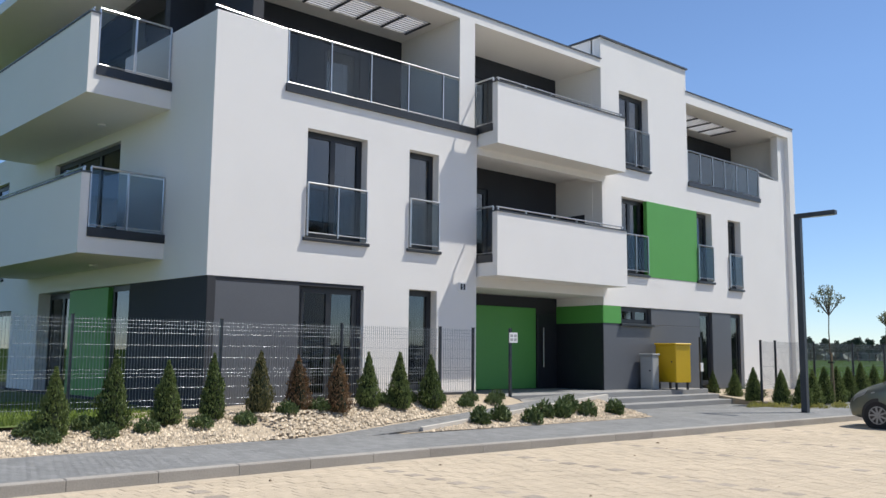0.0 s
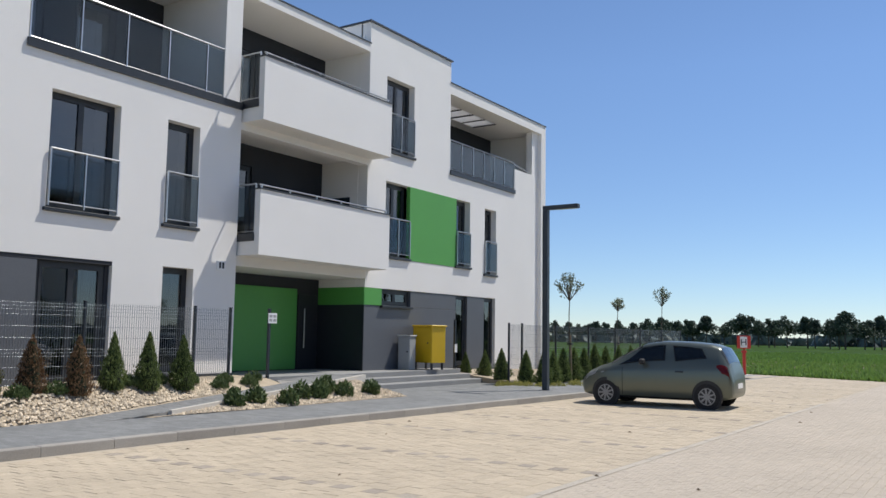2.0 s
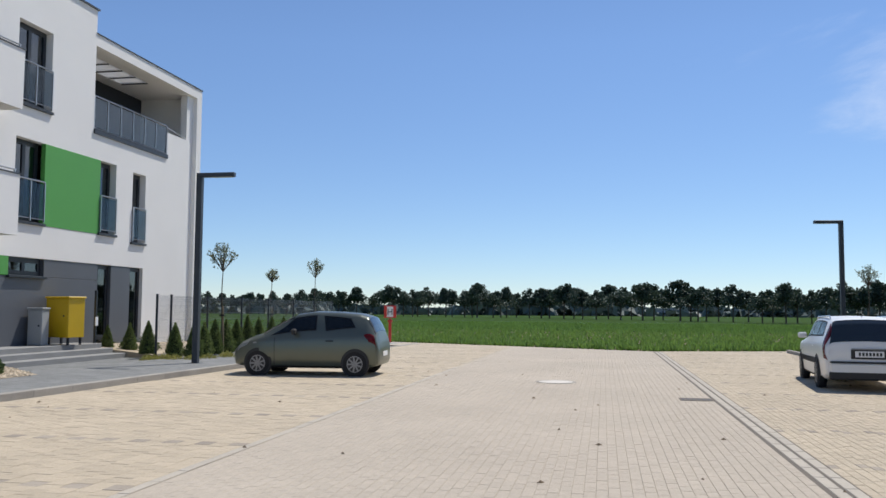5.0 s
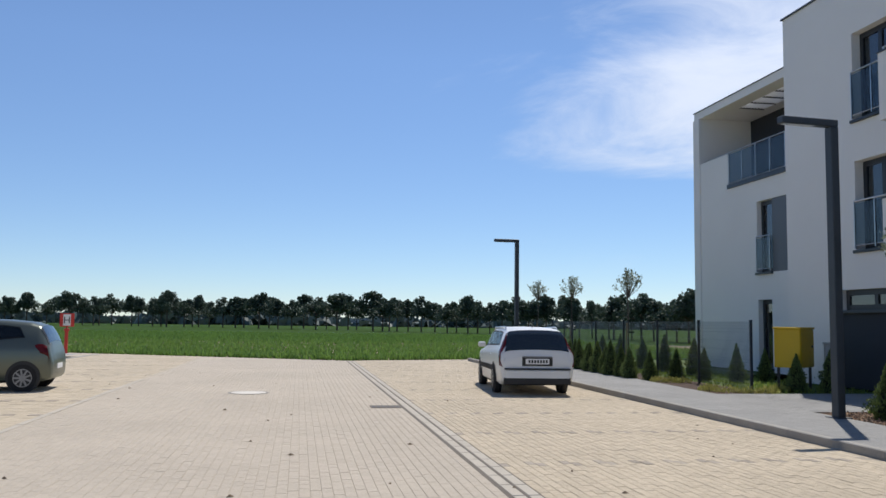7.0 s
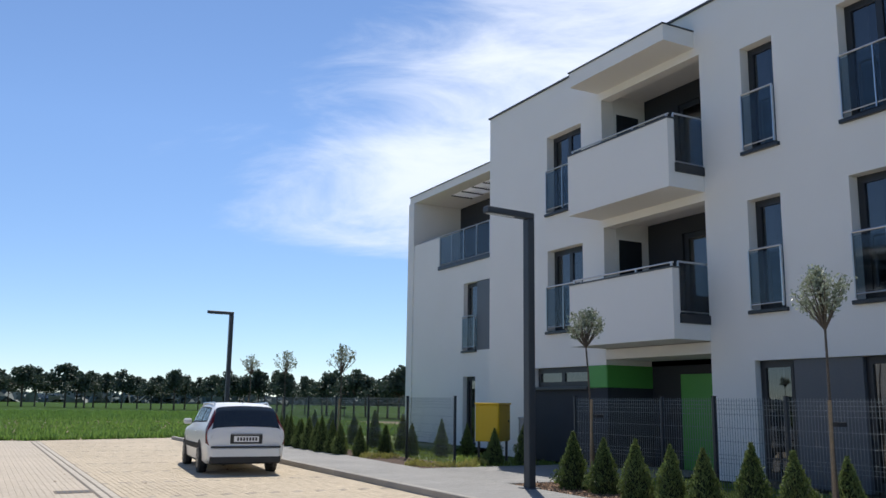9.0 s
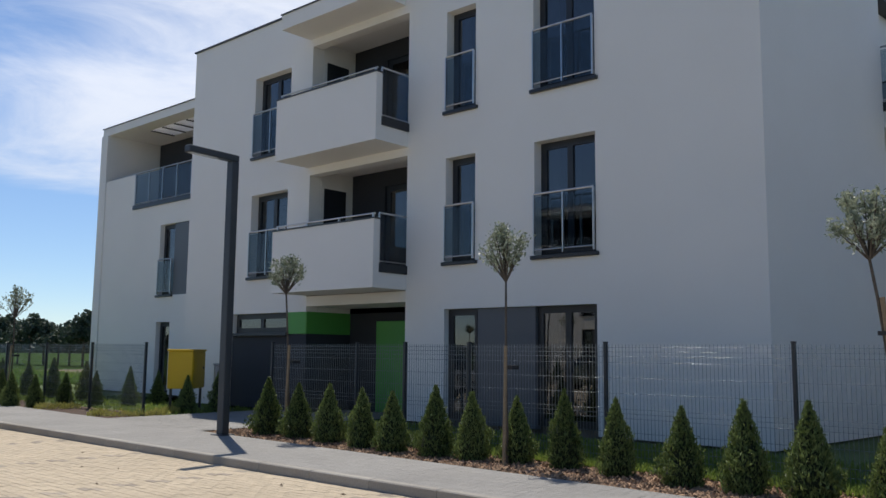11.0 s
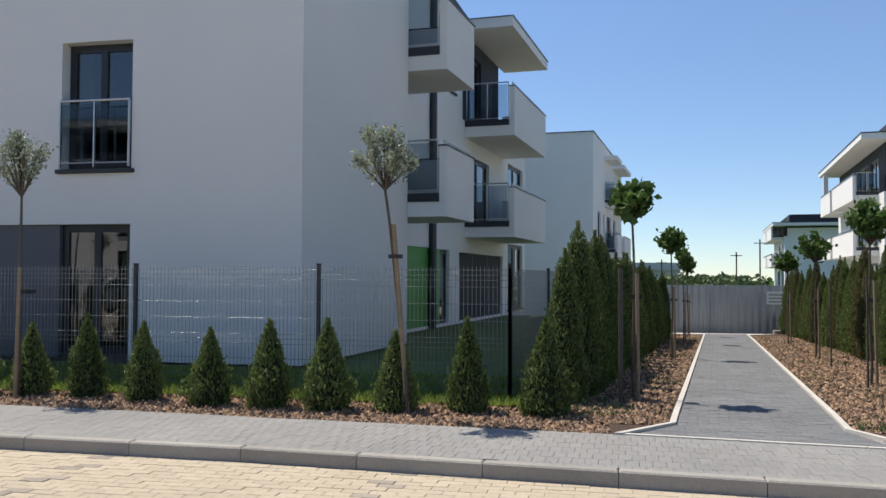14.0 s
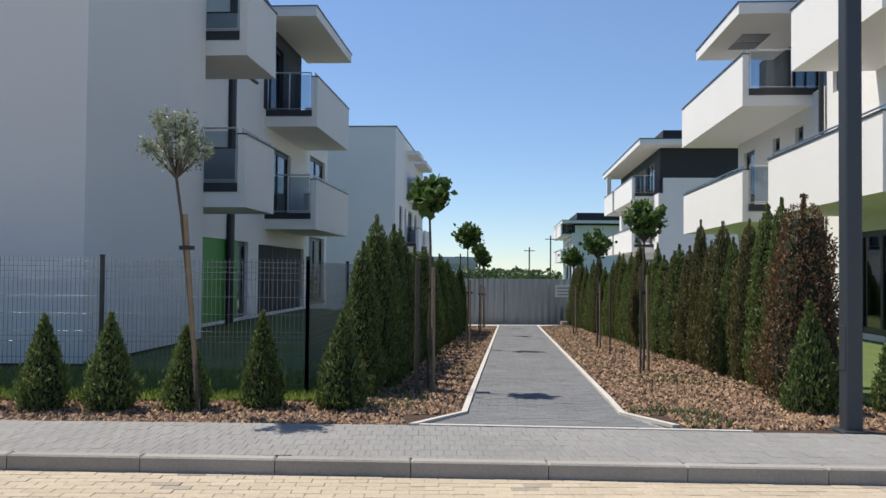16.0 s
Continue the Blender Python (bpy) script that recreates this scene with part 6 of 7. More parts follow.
def conifer_meshes(h, r, n, seed, mat, slim=1.0, size=0.07):
    """An upright conifer: an inner cone coloured dark as the crown's shade, and many upright sprays with an uneven
    outline.
    """
    rng = np.random.default_rng(seed)
    pts = []
    lobes = [(rng.uniform(0, 6.28), rng.uniform(0.1, 0.8), rng.uniform(0.14, 0.34)) for _ in range(12)]

    def prof(t):
        return (1 - t) ** (0.66 * slim) * min(1.0, 0.78 + t * 1.8) + 0.02
    for _ in range(n):
        t = rng.beta(1.05, 1.5)
        a = rng.uniform(0, math.tau)
        rr = r * prof(t) * (0.86 + 0.13 * rng.normal())
        for la, lt, lw in lobes:
            d = math.cos(a - la)
            if d > 0.6 and abs(t - lt) < 0.10:
                rr *= 1 + lw * (d - 0.4)
        rr += rng.uniform(0, 0.012)
        pts.append(((rr * math.cos(a), rr * math.sin(a), 0.02 + t * h), (math.cos(a) * 0.7, math.sin(a) * 0.7, 1.2)))
    for _ in range(int(n * 0.03)):
        pts.append(((rng.normal() * 0.012, rng.normal() * 0.012, h * rng.uniform(0.88, 1.05)), (0, 0, 1)))
    crown = leaf_cloud(pts, size, mat, "crown", rng, 0.34, 1.0)
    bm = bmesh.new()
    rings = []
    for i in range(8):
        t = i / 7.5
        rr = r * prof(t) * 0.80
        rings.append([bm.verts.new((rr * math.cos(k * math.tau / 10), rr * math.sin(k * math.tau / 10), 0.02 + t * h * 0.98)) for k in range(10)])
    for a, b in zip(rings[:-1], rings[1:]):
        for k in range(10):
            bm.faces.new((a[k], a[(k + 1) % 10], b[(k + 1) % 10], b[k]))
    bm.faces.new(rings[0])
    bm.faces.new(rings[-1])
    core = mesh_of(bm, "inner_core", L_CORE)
    trunk = mesh_of(tube((0, 0, -0.05), (0, 0, h * 0.5), 0.018, seg=6), "trunk", M_TRUNK)
    return crown, core, trunk


def conifer(kind, label, x, y, z, turn, sx, sz, group):
    c = thing("conifer", label, "conifer", pose(x, y, z, 0, 0, turn) @ Matrix.Diagonal((sx, sx, sz, 1)), group)
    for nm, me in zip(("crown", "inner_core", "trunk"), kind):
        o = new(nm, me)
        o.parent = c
    return c


SMALL = [conifer_meshes(0.95, 0.275, 2500, 20 + i, L_THUJA, 1.2, size=0.06) for i in range(3)]
SMALL_BROWN = [conifer_meshes(0.95, 0.26, 2000, 30 + i, L_BROWN if i else L_MIXED, size=0.055) for i in range(2)]
TALL = [conifer_meshes(2.1, 0.34, 7600, 40 + i, L_THUJA, 0.66, 0.064) for i in range(3)]
TALL_MIXED = [conifer_meshes(2.2, 0.34, 7600, 50 + i, L_MIXED, 0.66, 0.064) for i in range(2)]
TALL_BROWN = conifer_meshes(2.4, 0.42, 7500, 60, L_BROWN, 0.5, 0.056)
rnd = random.Random(7)
# row before the first block
row_a = [(-12.95, 3.82, 0), (-13.0, 4.68, 0), (-13.05, 5.52, 0), (-13.1, 6.30, 0), (-13.2, 7.2, 1), (-13.05, 7.85, 2), (-12.85, 8.55, 2), (-13.05, 9.35, 0), (-13.1, 10.12, 0), (-13.2, 10.98, 0)]
for x, y, k in row_a:
    kind = SMALL[rnd.randrange(3)] if k == 0 else SMALL_BROWN[k - 1]
    text = ("small dark green conifer in pale gravel", "small half-dried brownish conifer in pale gravel", "small dried reddish-brown conifer in pale gravel")[k]
    conifer(kind, text, x, y, bed_z(x, y) - 0.02, rnd.uniform(0, 360), rnd.uniform(0.76, 0.94), rnd.uniform(0.98, 1.14), "conifers before the first block")
for x, y, s in [(-14.35, 23.0, 0.75), (-13.7, 23.1, 0.85), (-12.6, 22.2, 0.95), (-12.05, 22.7, 1.0), (-11.35, 22.5, 1.0), (-11.5, 23.4, 1.0), (-11.6, 24.3, 1.05), (-11.7, 25.3, 1.05), (-11.8, 26.3, 1.1), (-11.9, 27.4, 1.1), (-12.0, 28.6, 1.1), (-12.0, 29.8, 1.1), (-12.0, 31.0, 1.1), (-12.0, 32.4, 1.1)]:
    conifer(SMALL[rnd.randrange(3)], "small dark green conifer beside the fence", x, y, 0.12 if x > -12.4 else 0.22, rnd.uniform(0, 360), s, s * rnd.uniform(0.95, 1.1), "conifers beyond the steps")
row_b = [(8.92, 11.95), (8.95, 11.18), (8.86, 10.32), (8.72, 9.42), (8.68, 8.75), (8.74, 7.98), (8.82, 7.4), (8.98, 6.78), (8.98, 6.05), (8.88, 5.27), (8.74, 4.38), (8.72, 3.68), (8.70, 3.02), (8.78, 2.30), (8.92, 1.56)]
for x, y in row_b:
    conifer(SMALL[rnd.randrange(3)], "small dark green conifer in a bark bed", x, y, 0.09, rnd.uniform(0, 360), rnd.uniform(0.84, 1.0), rnd.uniform(0.84, 1.0), "conifers before the second block")
far_row = [(8.98, 21.1), (9.75, 21.3), (10.32, 20.9), (11.0, 20.45), (11.98, 20.8), (10.85, 17.55), (11.5, 17.25)]
far_row += [(8.62 + 0.02 * k, 21.9 + k * 0.62) for k in range(19)]
for x, y in far_row:
    conifer(SMALL[rnd.randrange(3)], "small dark green conifer beside the fence", x + rnd.uniform(-0.08, 0.08), y, 0.09, rnd.uniform(0, 360), rnd.uniform(0.72, 0.88), rnd.uniform(0.8, 1.0), "conifers beyond the second entrance")
for k in range(5):
    conifer(SMALL[rnd.randrange(3)], "small dark green conifer on the lawn", 11.1 + rnd.uniform(-0.1, 0.1), 23.0 + k * 1.9, 0.08, rnd.uniform(0, 360), 0.95, rnd.uniform(1.0, 1.2), "conifers on the garden lawn")
# hedges along the footpath
conifer(SMALL[1], "bushy green conifer at the hedge corner", 8.85, 0.74, 0.09, 40, 1.0, 1.0, "conifers before the second block")
for k in range(26):
    x = 10.0 + k * 0.78
    y = 0.56 - (x - 10.2) * 0.098
    conifer(TALL[rnd.randrange(3)], "tall green columnar conifer of a hedge", x, y + rnd.uniform(-0.05, 0.05), yard_z(x, 0) - 0.02, rnd.uniform(0, 360), rnd.uniform(0.68, 0.88), rnd.uniform(0.80, 1.0), "conifer hedge beside the garden")
for k in range(38):
    x = 10.0 + k * 0.7
    y = -4.52 - (x - 9.9) * 0.072
    mixed = rnd.random() < 0.4
    kind = TALL_MIXED[rnd.randrange(2)] if mixed else TALL[rnd.randrange(3)]
    if k == 0:
        kind = TALL_BROWN
    text = "tall dried brown columnar conifer" if k == 0 else ("tall bronzed columnar conifer of a hedge" if mixed else "tall green columnar conifer of a hedge")
    conifer(kind, text, x, y + rnd.uniform(-0.06, 0.06), yard_z(x, 0) - 0.02, rnd.uniform(0, 360), rnd.uniform(0.64, 0.88) if k else 1.15, rnd.uniform(0.90, 1.14) if k else 0.95, "conifer hedge beside the neighbours")
conifer(SMALL[2], "bushy green conifer before the hedge", 8.75, -4.02, 0.09, 10, 1.0, 1.15, "conifers before the neighbours")
conifer(SMALL[0], "bushy green conifer before the fence", 8.7, -4.9, 0.09, 80, 1.0, 1.0, "conifers before the neighbours")


def ball_tree(x, y, z, crown_xy, crown_z, r, seed, leaf, label, leaf_size, n, group, stake=True, squash=1.0):
    """A standard tree: slender trunk, fan of limbs and a round loose crown, tied to a wooden stake."""
    rng = np.random.default_rng(seed)
    t = thing("standard_tree", label, "tree", pose(x, y, z), group)
    cx, cy = crown_xy[0] - x, crown_xy[1] - y
    top = Vector((cx, cy, crown_z - z))
    fork = Vector((cx * 0.92, cy * 0.92, crown_z - z - r * 1.0))
    bm = bmesh.new()
    prev, steps = Vector((0, 0, -0.05)), 6
    for i in range(1, steps + 1):
        f = i / steps
        q = Vector((fork.x * f ** 1.4 + 0.012 * math.sin(f * 9 + seed), fork.y * f ** 1.4 + 0.012 * math.cos(f * 7 + seed), fork.z * f))
        tube(prev, q, 0.023 - 0.009 * (i - 1) / steps, bm, 7, 0.023 - 0.009 * i / steps)
        prev = q
    part("trunk", bm, M_TRUNK, t)
    pts, limbs = [], bmesh.new()
    tips = []
    for i in range(26):
        a, e = rng.uniform(0, math.tau), rng.uniform(-0.25, 1.5)
        d = Vector((math.cos(a) * math.cos(e), math.sin(a) * math.cos(e), math.sin(e)))
        tip = top + Vector((d.x, d.y, d.z * squash)) * r * rng.uniform(0.72, 1.08)
        tube(prev, tip, 0.011, limbs, 5, 0.003)
        tips.append((tip, d))
    part("limb", limbs, M_TRUNK, t)
    for _ in range(n):
        tip, d = tips[rng.integers(len(tips))]
        f = 1 - abs(rng.normal()) * (0.26 if leaf is L_WILLOW else 0.32)
        p = prev.lerp(tip, min(max(f, 0.35), 1.08)) + Vector((rng.normal(), rng.normal(), rng.normal())) * r * (0.10 if leaf is L_WILLOW else 0.13)
        pts.append((p, d + Vector((0, 0, 0.4))))
    o = new("crown", leaf_cloud(pts, leaf_size, leaf, "crown", rng, 0.45 if leaf is L_WILLOW else 0.85))
    o.parent = t
    if stake:
        st = thing("tree_stake", "round wooden stake tied to a young tree", "stake", pose(x, y, z), "tree stakes")
        part("stake", tube((-math.copysign(0.12, x), -0.05, -0.1), (-math.copysign(0.07, x), -0.04, 1.5), 0.023), M_STAKE, st)
        part("tie", box(-0.02, 0.13, -0.10, 0.03, 1.2, 1.25), M_PLASTIC, st)
    return t


WL = "young pollard willow with a silvery round crown"
ball_tree(9.05, 11.55, 0.09, (8.90, 11.54), 2.78, 0.34, 1, L_WILLOW, WL, 0.062, 950, "young trees in the yard")
ball_tree(8.76, 6.78, 0.09, (8.90, 6.90), 2.80, 0.38, 2, L_WILLOW, WL, 0.060, 1250, "young trees in the yard")
ball_tree(8.62, 2.13, 0.09, (8.52, 2.38), 2.74, 0.35, 3, L_WILLOW, WL, 0.054, 1700, "young trees in the yard", False)
st = thing("tree_stake", "leaning wooden stake tied to a young tree", "stake", pose(8.62, 2.10, 0.09), "tree stakes")
part("stake", tube((0.01, 0.02, -0.1), (-0.09, 0.16, 1.95), 0.025), M_STAKE, st)
part("tie", box(-0.11, -0.02, 0.08, 0.21, 1.60, 1.64), M_PLASTIC, st)
for i, (x, y, zc, r) in enumerate([(-11.5, 24.5, 3.1, 0.46), (-13.1, 32.4, 2.85, 0.28), (-12.5, 35.9, 3.3, 0.42), (10.9, 38.5, 3.05, 0.45), (10.5, 32.3, 2.95, 0.45), (9.6, 24.2, 2.75, 0.45)]):
    ball_tree(x, y, 0.08, (x, y + 0.05), zc, r, 10 + i, L_WILLOW, WL, 0.085, 430, "young trees in the yard")
CL = "young standard catalpa with a dense green ball crown"
for i, (x, y, zc, r) in enumerate([(10.6, -0.16, 2.42, 0.28), (18.6, -1.05, 2.28, 0.30), (25.5, -1.75, 2.1, 0.30), (31.5, -2.3, 1.95, 0.3), (13.4, -3.52, 2.35, 0.36), (20.0, -4.15, 2.2, 0.36), (26.5, -4.75, 2.0, 0.34)]):
    ball_tree(x, y, yard_z(x, 0), (x + 0.03, y), zc, r, 30 + i, L_CATALPA, CL, 0.105, 560, "standard trees along the footpath", True, 0.85)
for x, y in ((10.2, 0.0), (10.45, -0.02), (12.9, -3.35), (17.5, -3.9)):
    st = thing("tree_stake", "plain upright wooden stake", "stake", pose(x, y, yard_z(x, y)), "tree stakes")
    part("stake", tube((0, 0, -0.1), (0, 0, 1.55), 0.016), M_TRUNK, st)


def tuft(name, label, category, x, y, z, r, h, n, mat, size, seed, group, flat=False):
    rng = np.random.default_rng(seed)
    pts = []
    for _ in range(n):
        a, d = rng.uniform(0, math.tau), math.sqrt(rng.uniform(0, 1))
        zz = h * rng.uniform(0.1, 1) * (1 - 0.55 * d * d)
        pts.append(((r * d * math.cos(a), r * d * math.sin(a), zz), (math.cos(a) * d, math.sin(a) * d, 1.0)))
    t = thing(name, label, category, pose(x, y, z), group)
    o = new("foliage", leaf_cloud(pts, size, mat, "foliage", rng, 0.3, 0.8))
    o.parent = t
    part("stem", tube((0, 0, -0.03), (0, 0, h * 0.5), 0.012, seg=5), M_TRUNK, t)
    return t


for i, (x, y) in enumerate([(-11.84, 11.05), (-11.92, 11.65), (-11.66, 12.25), (-11.98, 12.95), (-11.88, 13.35), (-12.15, 13.75), (-12.3, 14.1), (-11.9, 14.2), (-11.88, 15.1)]):
    tuft("dwarf_pine", "low bushy dwarf pine in pale gravel", "shrub", x, y, tri_z(x, y) - 0.02, 0.20, 0.36, 300, L_SHRUB, 0.13, 70 + i, "dwarf pines beside the ramp")
for i, (x, y) in enumerate([(-13.0, 3.5), (-12.6, 3.65), (-12.65, 4.45), (-12.75, 5.1), (-13.1, 4.3), (-12.75, 5.95), (-12.75, 6.7), (-12.8, 7.5), (-12.9, 8.2), (-13.4, 5.6), (-13.45, 10.6), (-13.5, 11.4), (-13.3, 12.0), (-13.6, 12.4), (-13.5, 13.0), (-13.8, 13.4), (-13.2, 9.8)]):
    tuft("low_shrub", "low green ground-cover shrub in pale gravel", "shrub", x, y, bed_z(x, y), 0.19, 0.22, 380, L_SHRUB, 0.08, 90 + i, "low shrubs before the first block")
for i, (x, y) in enumerate([(-12.1, 21.4), (-12.4, 22.0), (-11.6, 21.8), (-11.9, 21.9), (-11.1, 21.9), (-11.3, 22.6), (-10.9, 22.5), (-10.7, 23.2), (-11.0, 23.9), (8.87, 20.4), (9.15, 20.25), (9.4, 20.2), (10.4, 17.5), (10.75, 18.0), (8.8, 17.6), (9.1, 17.3), (9.4, 17.0), (9.75, 16.95), (8.95, 17.9), (10.0, 17.2)]):
    tuft("golden_shrub", "low golden-yellow ground-cover shrub", "shrub", x, y, 0.09, 0.24, 0.17, 210, L_YELLOW, 0.065, 120 + i, "golden shrubs in the beds")


# ---- loose ground cover ----
def scatter(name, label, count, place, size, mat, seed, category, flat=0.35, tilt=0.25):
    """Small irregular chips or pebbles lying on the ground, as one object."""
    rng = np.random.default_rng(seed)
    vs, fs = [], []
    for _ in range(count):
        x, y, z = place(rng)
        s = size * rng.uniform(0.5, 1.5)
        a = rng.uniform(0, math.tau)
        ca, sa = math.cos(a) * s, math.sin(a) * s
        t = rng.normal(0, tilt) * s
        k = len(vs)
        w = rng.uniform(0.4, 0.8)
        vs += [(x - ca, y - sa, z), (x + sa * w, y - ca * w, z + t * 0.4), (x + ca, y + sa, z + t * 0.3), (x - sa * w, y + ca * w, z), (x, y, z + s * flat + abs(t) * 0.5)]
        fs += [(k, k + 1, k + 4), (k + 1, k + 2, k + 4), (k + 2, k + 3, k + 4), (k + 3, k, k + 4)]
    me = bpy.data.meshes.new(name)
    me.from_pydata(vs, [], fs)
    me.materials.append(mat)
    return tagged(new(name, me), label, category, kind="stuff")


def on_bark(rng):
    while True:
        x, y = rng.uniform(7.86, 9.4), rng.uniform(0.1, 13.1)
        if x > walk_edge(y) + 0.08:
            return x, y, 0.096


def on_slope(rng):
    x = 8.55 + 24 * rng.uniform(0, 1) ** 1.8
    c = -0.49 - (x - 9) * 0.102
    if rng.uniform() < 0.3:
        y = c + rng.uniform(0.02, 1.1)
    else:
        y = c - 1.68 - rng.uniform(0, 2.6 + 0.03 * (x - 9))
    if rng.uniform() < 0.12:
        x, y = rng.uniform(7.8, 8.6), rng.uniform(-5.6, -2.5)
    return x, y, yard_z(x, y) + 0.002


def on_gravel(rng):
    x, y = rng.uniform(-13.9, -12.0), rng.uniform(1.5, 12.0)
    lim = -12.05 - max(0, y - 7.0) * 0.215
    if x > lim:
        x = lim - rng.uniform(0, 0.5)
    return x, y, bed_z(x, y) + 0.004


def on_triangle(rng):
    y = 9.3 + 6.6 * math.sqrt(rng.uniform(0, 1))
    back = -11.62 - (y - 9.0) * 0.213 + 0.1
    x = -11.53 + (back + 11.53) * rng.uniform(0, 1)
    return x, y, tri_z(x, y) + 0.003


scatter("bark_chips", "loose reddish bark mulch chips", 19000, on_bark, 0.030, M_BARK_CHIP, 5, "bark mulch", 0.35, 0.8)
scatter("bark_chips", "loose bark mulch chips beside the footpath", 30000, on_slope, 0.031, M_BARK_CHIP, 6, "bark mulch", 0.35, 0.8)
scatter("pebbles", "loose pale gravel pebbles before the first block", 9000, on_gravel, 0.036, M_STONE, 8, "gravel", 0.6)
scatter("pebbles", "loose pale gravel pebbles beside the ramp", 3600, on_triangle, 0.034, M_STONE, 9, "gravel", 0.6)


def on_yard(rng):
    return rng.uniform(-9.2, 6.2), 5 + 22 * rng.uniform(0, 1) ** 1.3, 0.004


scatter("litter_bits", "small dry clods and leaves scattered on the paving", 60, on_yard, 0.03, M_SOIL, 21, "debris", 0.5)


def blades(name, label, count, place, h, w, mat, seed, category):
    """Upright blades in tufts as one object."""
    rng = np.random.default_rng(seed)
    vs, fs = [], []
    for _ in range(count):
        x, y, z = place(rng)
        hh = h * rng.uniform(0.5, 1.2)
        for _b in range(3):
            a = rng.uniform(0, math.tau)
            lx, ly = math.cos(a), math.sin(a)
            lean = hh * rng.uniform(0.2, 0.7)
            k = len(vs)
            vs += [(x - ly * w, y + lx * w, z), (x + ly * w, y - lx * w, z), (x + lx * lean, y + ly * lean, z + hh)]
            fs.append((k, k + 1, k + 2))
    me = bpy.data.meshes.new(name)
    me.from_pydata(vs, [], fs)
    me.materials.append(mat)
    return tagged(new(name, me), label, category, kind="stuff")


def crop_at(rng):
    d = 72 * rng.uniform(0, 1) ** 1.7
    x = rng.uniform(-45, 25)
    y0 = far_y(min(max(x, -8.9), 7.2)) if x > -9 else 39.4
    y = y0 + 1.0 + round(d / 0.55) * 0.55 + rng.normal() * 0.08
    return x, y, -0.07


def lawn_at(rng):
    if rng.uniform() < 0.75:
        return 9.28 + 2.8 * rng.uniform() ** 2.2, rng.uniform(0.9, 13), 0.083
    return rng.uniform(9.9, 12.5), rng.uniform(17, 32), 0.083


def side_lawn_at(rng):
    return rng.uniform(-19, -13.7), rng.uniform(1.0, 6.2), 0.355


blades("crop_plants", "rows of young green crop plants in the field", 42000, crop_at, 0.24, 0.05, L_CROP, 11, "crop")
blades("lawn_grass", "short green garden grass", 14000, lawn_at, 0.09, 0.012, L_GRASS, 12, "grass")


def weeds_at(rng):
    x, y, z = on_slope(rng)
    while math.sin(x * 2.1 + y * 1.3) + math.sin(x * 0.9 - y * 2.7) < 0.9:
        x, y, z = on_slope(rng)
    return x, y, z


blades("weeds", "sparse low weeds in the bark mulch", 1500, weeds_at, 0.055, 0.012, L_SHRUB, 14, "weeds")
blades("lawn_grass", "short green grass beside the first block", 5000, side_lawn_at, 0.09, 0.012, L_GRASS, 13, "grass")


# ---- distance ----
def pine_meshes(seed):
    rng = np.random.default_rng(seed)
    h = 5.0
    bm = tube((0, 0, -0.2), (0.1 * rng.normal(), 0, h * 0.75), 0.13, seg=6, r1=0.05)
    pts = []
    lobes = [(Vector((rng.normal() * 0.85 * (1.25 - f), rng.normal() * 0.85 * (1.25 - f), h * (0.50 + 0.42 * f))), 1.0 - 0.40 * f) for f in rng.uniform(0, 1, 17)]
    for c, r in lobes:
        tube((0, 0, c.z - 0.6), c, 0.04, bm, 4, 0.02)
        for _ in range(95):
            d = Vector((rng.normal(), rng.normal(), rng.normal() * 0.8))
            d = d.normalized() * min(d.length, 1.7)
            pts.append((c + d * r * 0.5, d + Vector((0, 0, 0.5))))
    return mesh_of(bm, "trunk", M_PINEBARK), leaf_cloud(pts, 0.32, L_PINE, "crown", rng, 0.8)


PINES = [pine_meshes(200 + i) for i in range(6)]
# the road and its pines come nearer towards the east
k, turn_deg = 0, -37.0
while turn_deg < 29.0:
    reach = float(np.interp(turn_deg, (-37, -18, -8, 3, 12.7, 24.7, 29), (290, 240, 205, 168, 135, 90, 82))) * rnd.uniform(0.96, 1.06)
    tall = float(np.interp(turn_deg, (-37, -18, -8, 3, 12.7, 24.7), (8.2, 8.2, 8.3, 7.9, 6.4, 5.3))) * rnd.uniform(0.72, 0.99)
    a = radians(turn_deg + rnd.uniform(-0.2, 0.2))
    wide = tall / 5.0 * rnd.uniform(0.85, 1.08)
    p = thing("pine_tree", "dark pine in a row along the far road", "tree", pose(reach * math.sin(a), reach * math.cos(a), -0.15, 0, 0, rnd.uniform(0, 360)) @ Matrix.Diagonal((wide, wide, tall / 5.0, 1)), "pines along the far road")
    for nm, me in zip(("trunk", "crown"), PINES[k % 6]):
        o = new(nm, me)
        o.parent = p
    k, turn_deg = k + 1, turn_deg + rnd.uniform(0.48, 0.98)


def wood_band(name, label, pts, h, depth, seed, mat, count, size):
    """A far wood: a long band of leaf clumps with an uneven top, as one object."""
    rng = np.random.default_rng(seed)
    out = []
    for _ in range(count):
        t = rng.uniform(0, len(pts) - 1.001)
        i = int(t)
        f = t - i
        x = pts[i][0] * (1 - f) + pts[i + 1][0] * f + rng.normal() * depth
        y = pts[i][1] * (1 - f) + pts[i + 1][1] * f + rng.normal() * depth
        top = h * (0.75 + 0.25 * math.sin(x * 0.07 + seed) + 0.2 * math.sin(x * 0.23))
        out.append(((x, y, top * rng.uniform(0, 1) - 0.2), (rng.normal(), rng.normal(), 0.6)))
    return tagged(new(name, leaf_cloud(out, size, mat, name, rng, 0.9)), label, "woods", kind="stuff")


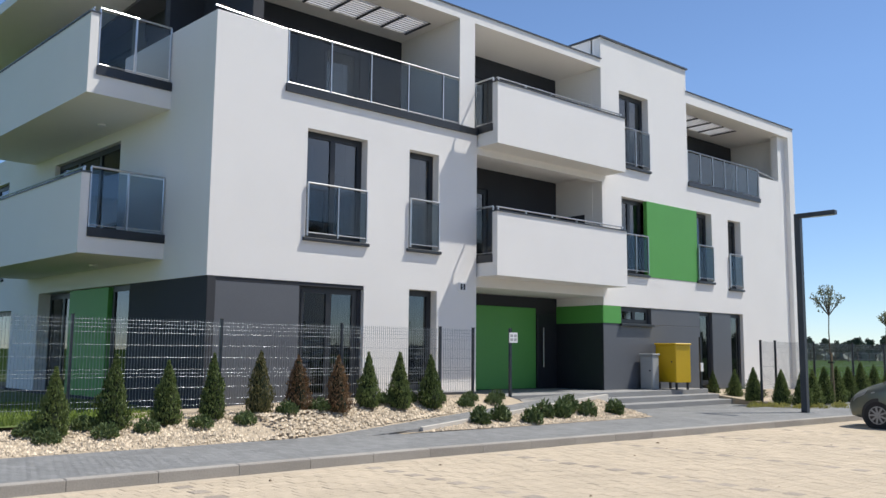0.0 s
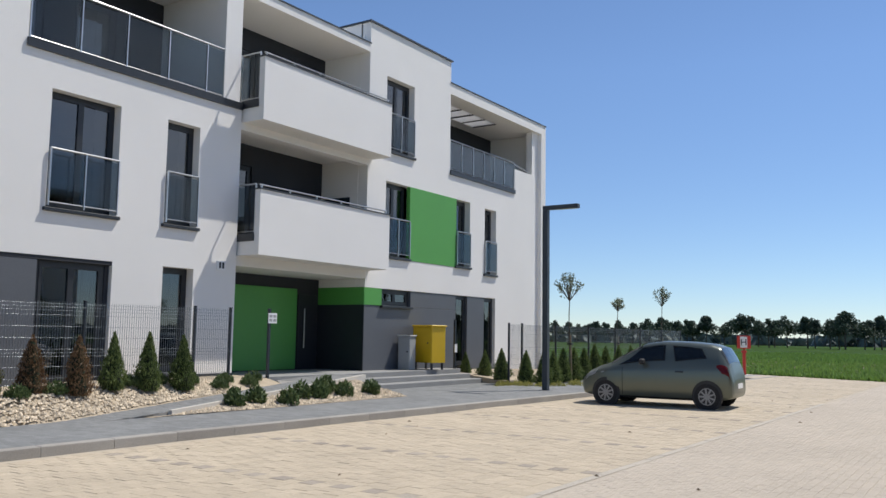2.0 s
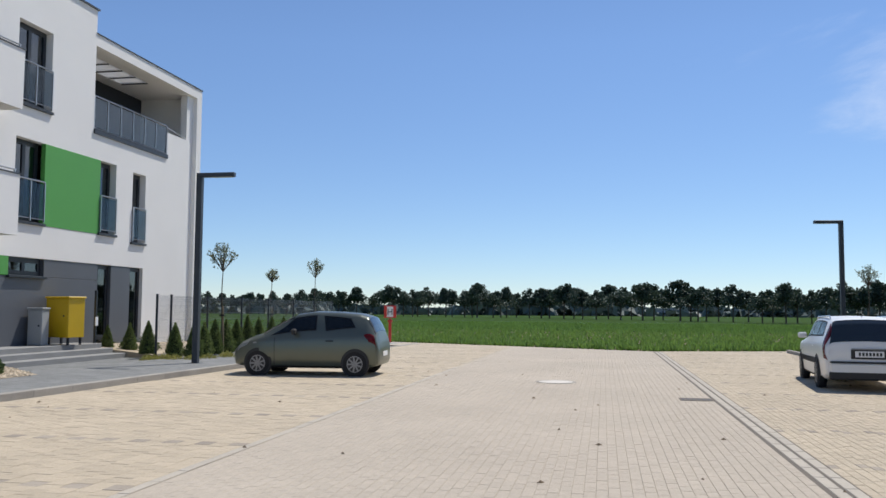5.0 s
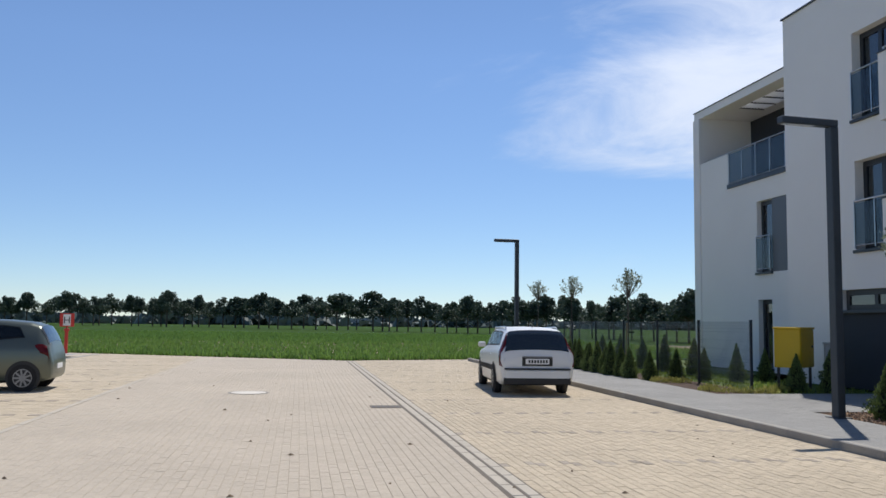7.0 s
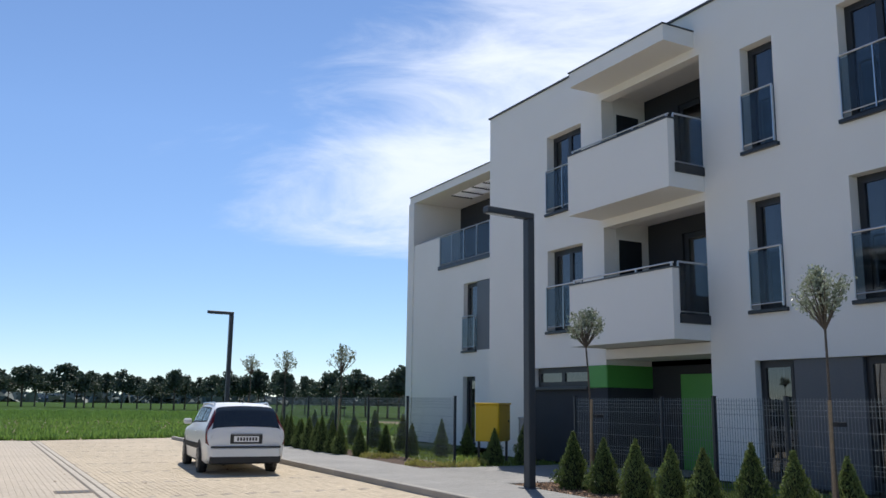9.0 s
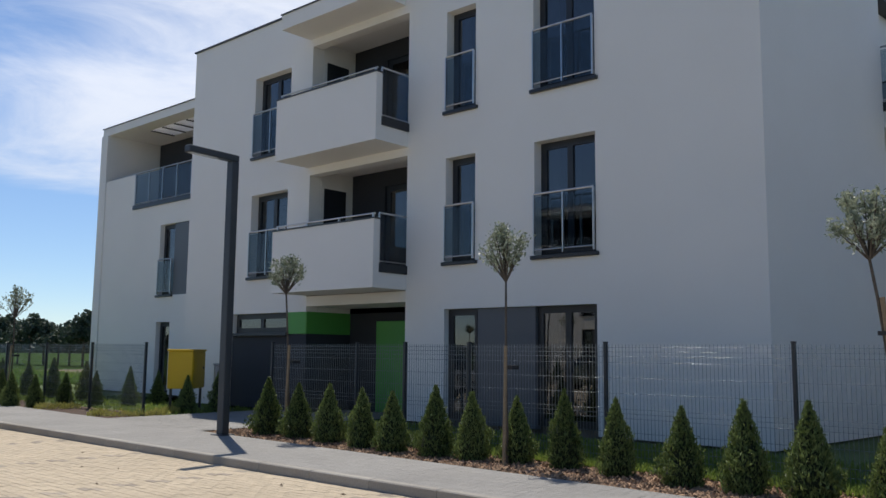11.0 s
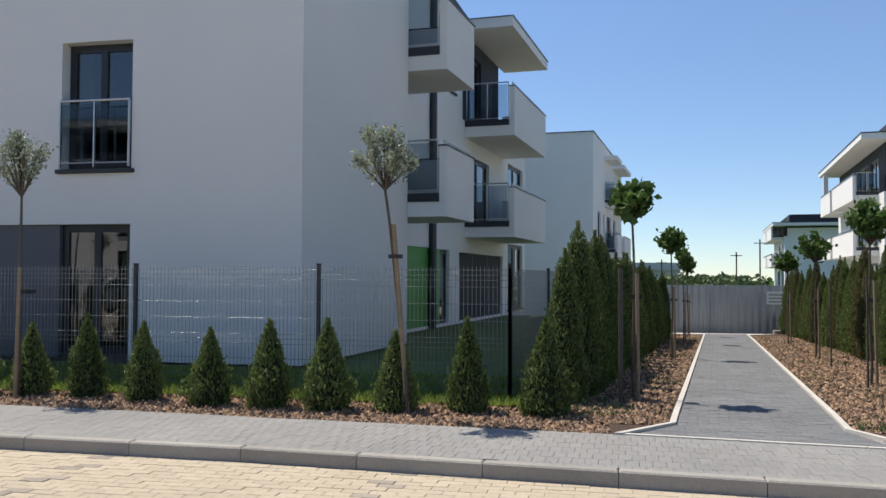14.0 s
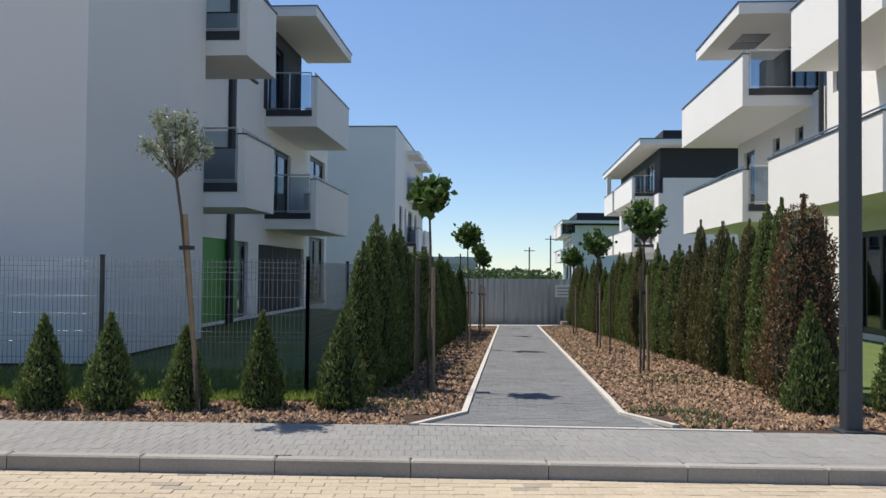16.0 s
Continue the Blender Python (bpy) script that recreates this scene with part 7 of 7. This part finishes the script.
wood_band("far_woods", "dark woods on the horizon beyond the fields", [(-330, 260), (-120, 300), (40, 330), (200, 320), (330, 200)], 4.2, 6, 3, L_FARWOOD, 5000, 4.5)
bm = bmesh.new()
prev = None
for i in range(60):
    x = -420 + i * 15
    top = 2.6 + 0.8 * math.sin(i * 0.7) + 0.5 * math.sin(i * 1.9)
    a = [bm.verts.new((x, 345, -0.5)), bm.verts.new((x, 352, top)), bm.verts.new((x, 380, -0.5))]
    if prev:
        for j in range(2):
            bm.faces.new((prev[j], a[j], a[j + 1], prev[j + 1]))
    prev = a
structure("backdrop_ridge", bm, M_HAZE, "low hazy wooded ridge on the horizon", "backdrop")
wood_band("far_woods", "trees behind the metal fence", [(66, -3.5), (80, -7.5), (110, -13)], 1.9, 1.6, 4, L_HEDGE, 4200, 0.4)
wood_band("far_woods", "green shrubs beyond the footpath", [(150, -4), (170, -22)], 3.2, 3, 5, L_HEDGE, 2500, 0.9)
shed = thing("far_house", "pale distant house beyond the footpath", "house")
part("wall", box(120, 130, -7.5, 2.0, -1.5, 2.6), M_PALE, shed)
part("roof", prism([(119.5, -8), (130.5, -8), (130.5, 2.5), (119.5, 2.5)], 2.6, 3.6), M_PALE, shed)
for k, (x, y, h) in enumerate(((118, -5.2, 5.2), (119, -2.2, 4.2), (112, -14.0, 6.0), (108, -16.2, 7.4))):
    pst = thing("utility_pole", "thin dark utility pole far behind the houses", "pole", pose(x, y, -1.2), "utility poles")
    part("pole", tube((0, 0, 0), (0, 0, h), 0.09, seg=6), M_PINEBARK, pst)
    part("crossarm", box(-0.05, 0.05, -0.7, 0.7, h - 0.5, h - 0.4), M_PINEBARK, pst)
hall = thing("far_hall", "long pale industrial hall on the horizon", "building")
part("wall", box(-60, 120, 325, 335, -1, 2.3), M_PALE, hall)
part("roof", box(-61, 121, 324.5, 336, 2.3, 2.6), M_SHEET, hall)

# ---- single stones beside the kerb that the camera passes nearest ----
stone_meshes = {}
for x0, x1, y0, y1 in near_stone:
    w, d = round(x1 - x0, 3), round(y1 - y0, 3)
    if (w, d) not in stone_meshes:
        bm = box(0.002, w - 0.002, 0.002, d - 0.002, -0.06, 0.0)
        bmesh.ops.bevel(bm, geom=[e for e in bm.edges if all(v.co.z > -0.01 for v in e.verts)], offset=0.003, segments=1, affect="EDGES")
        stone_meshes[w, d] = mesh_of(bm, "stone", M_CREAM_PIECE)
    o = new("paving_stone", stone_meshes[w, d])
    o.parent = stall_right
    o.location = (x0, y0, rnd.uniform(-0.002, 0.002))
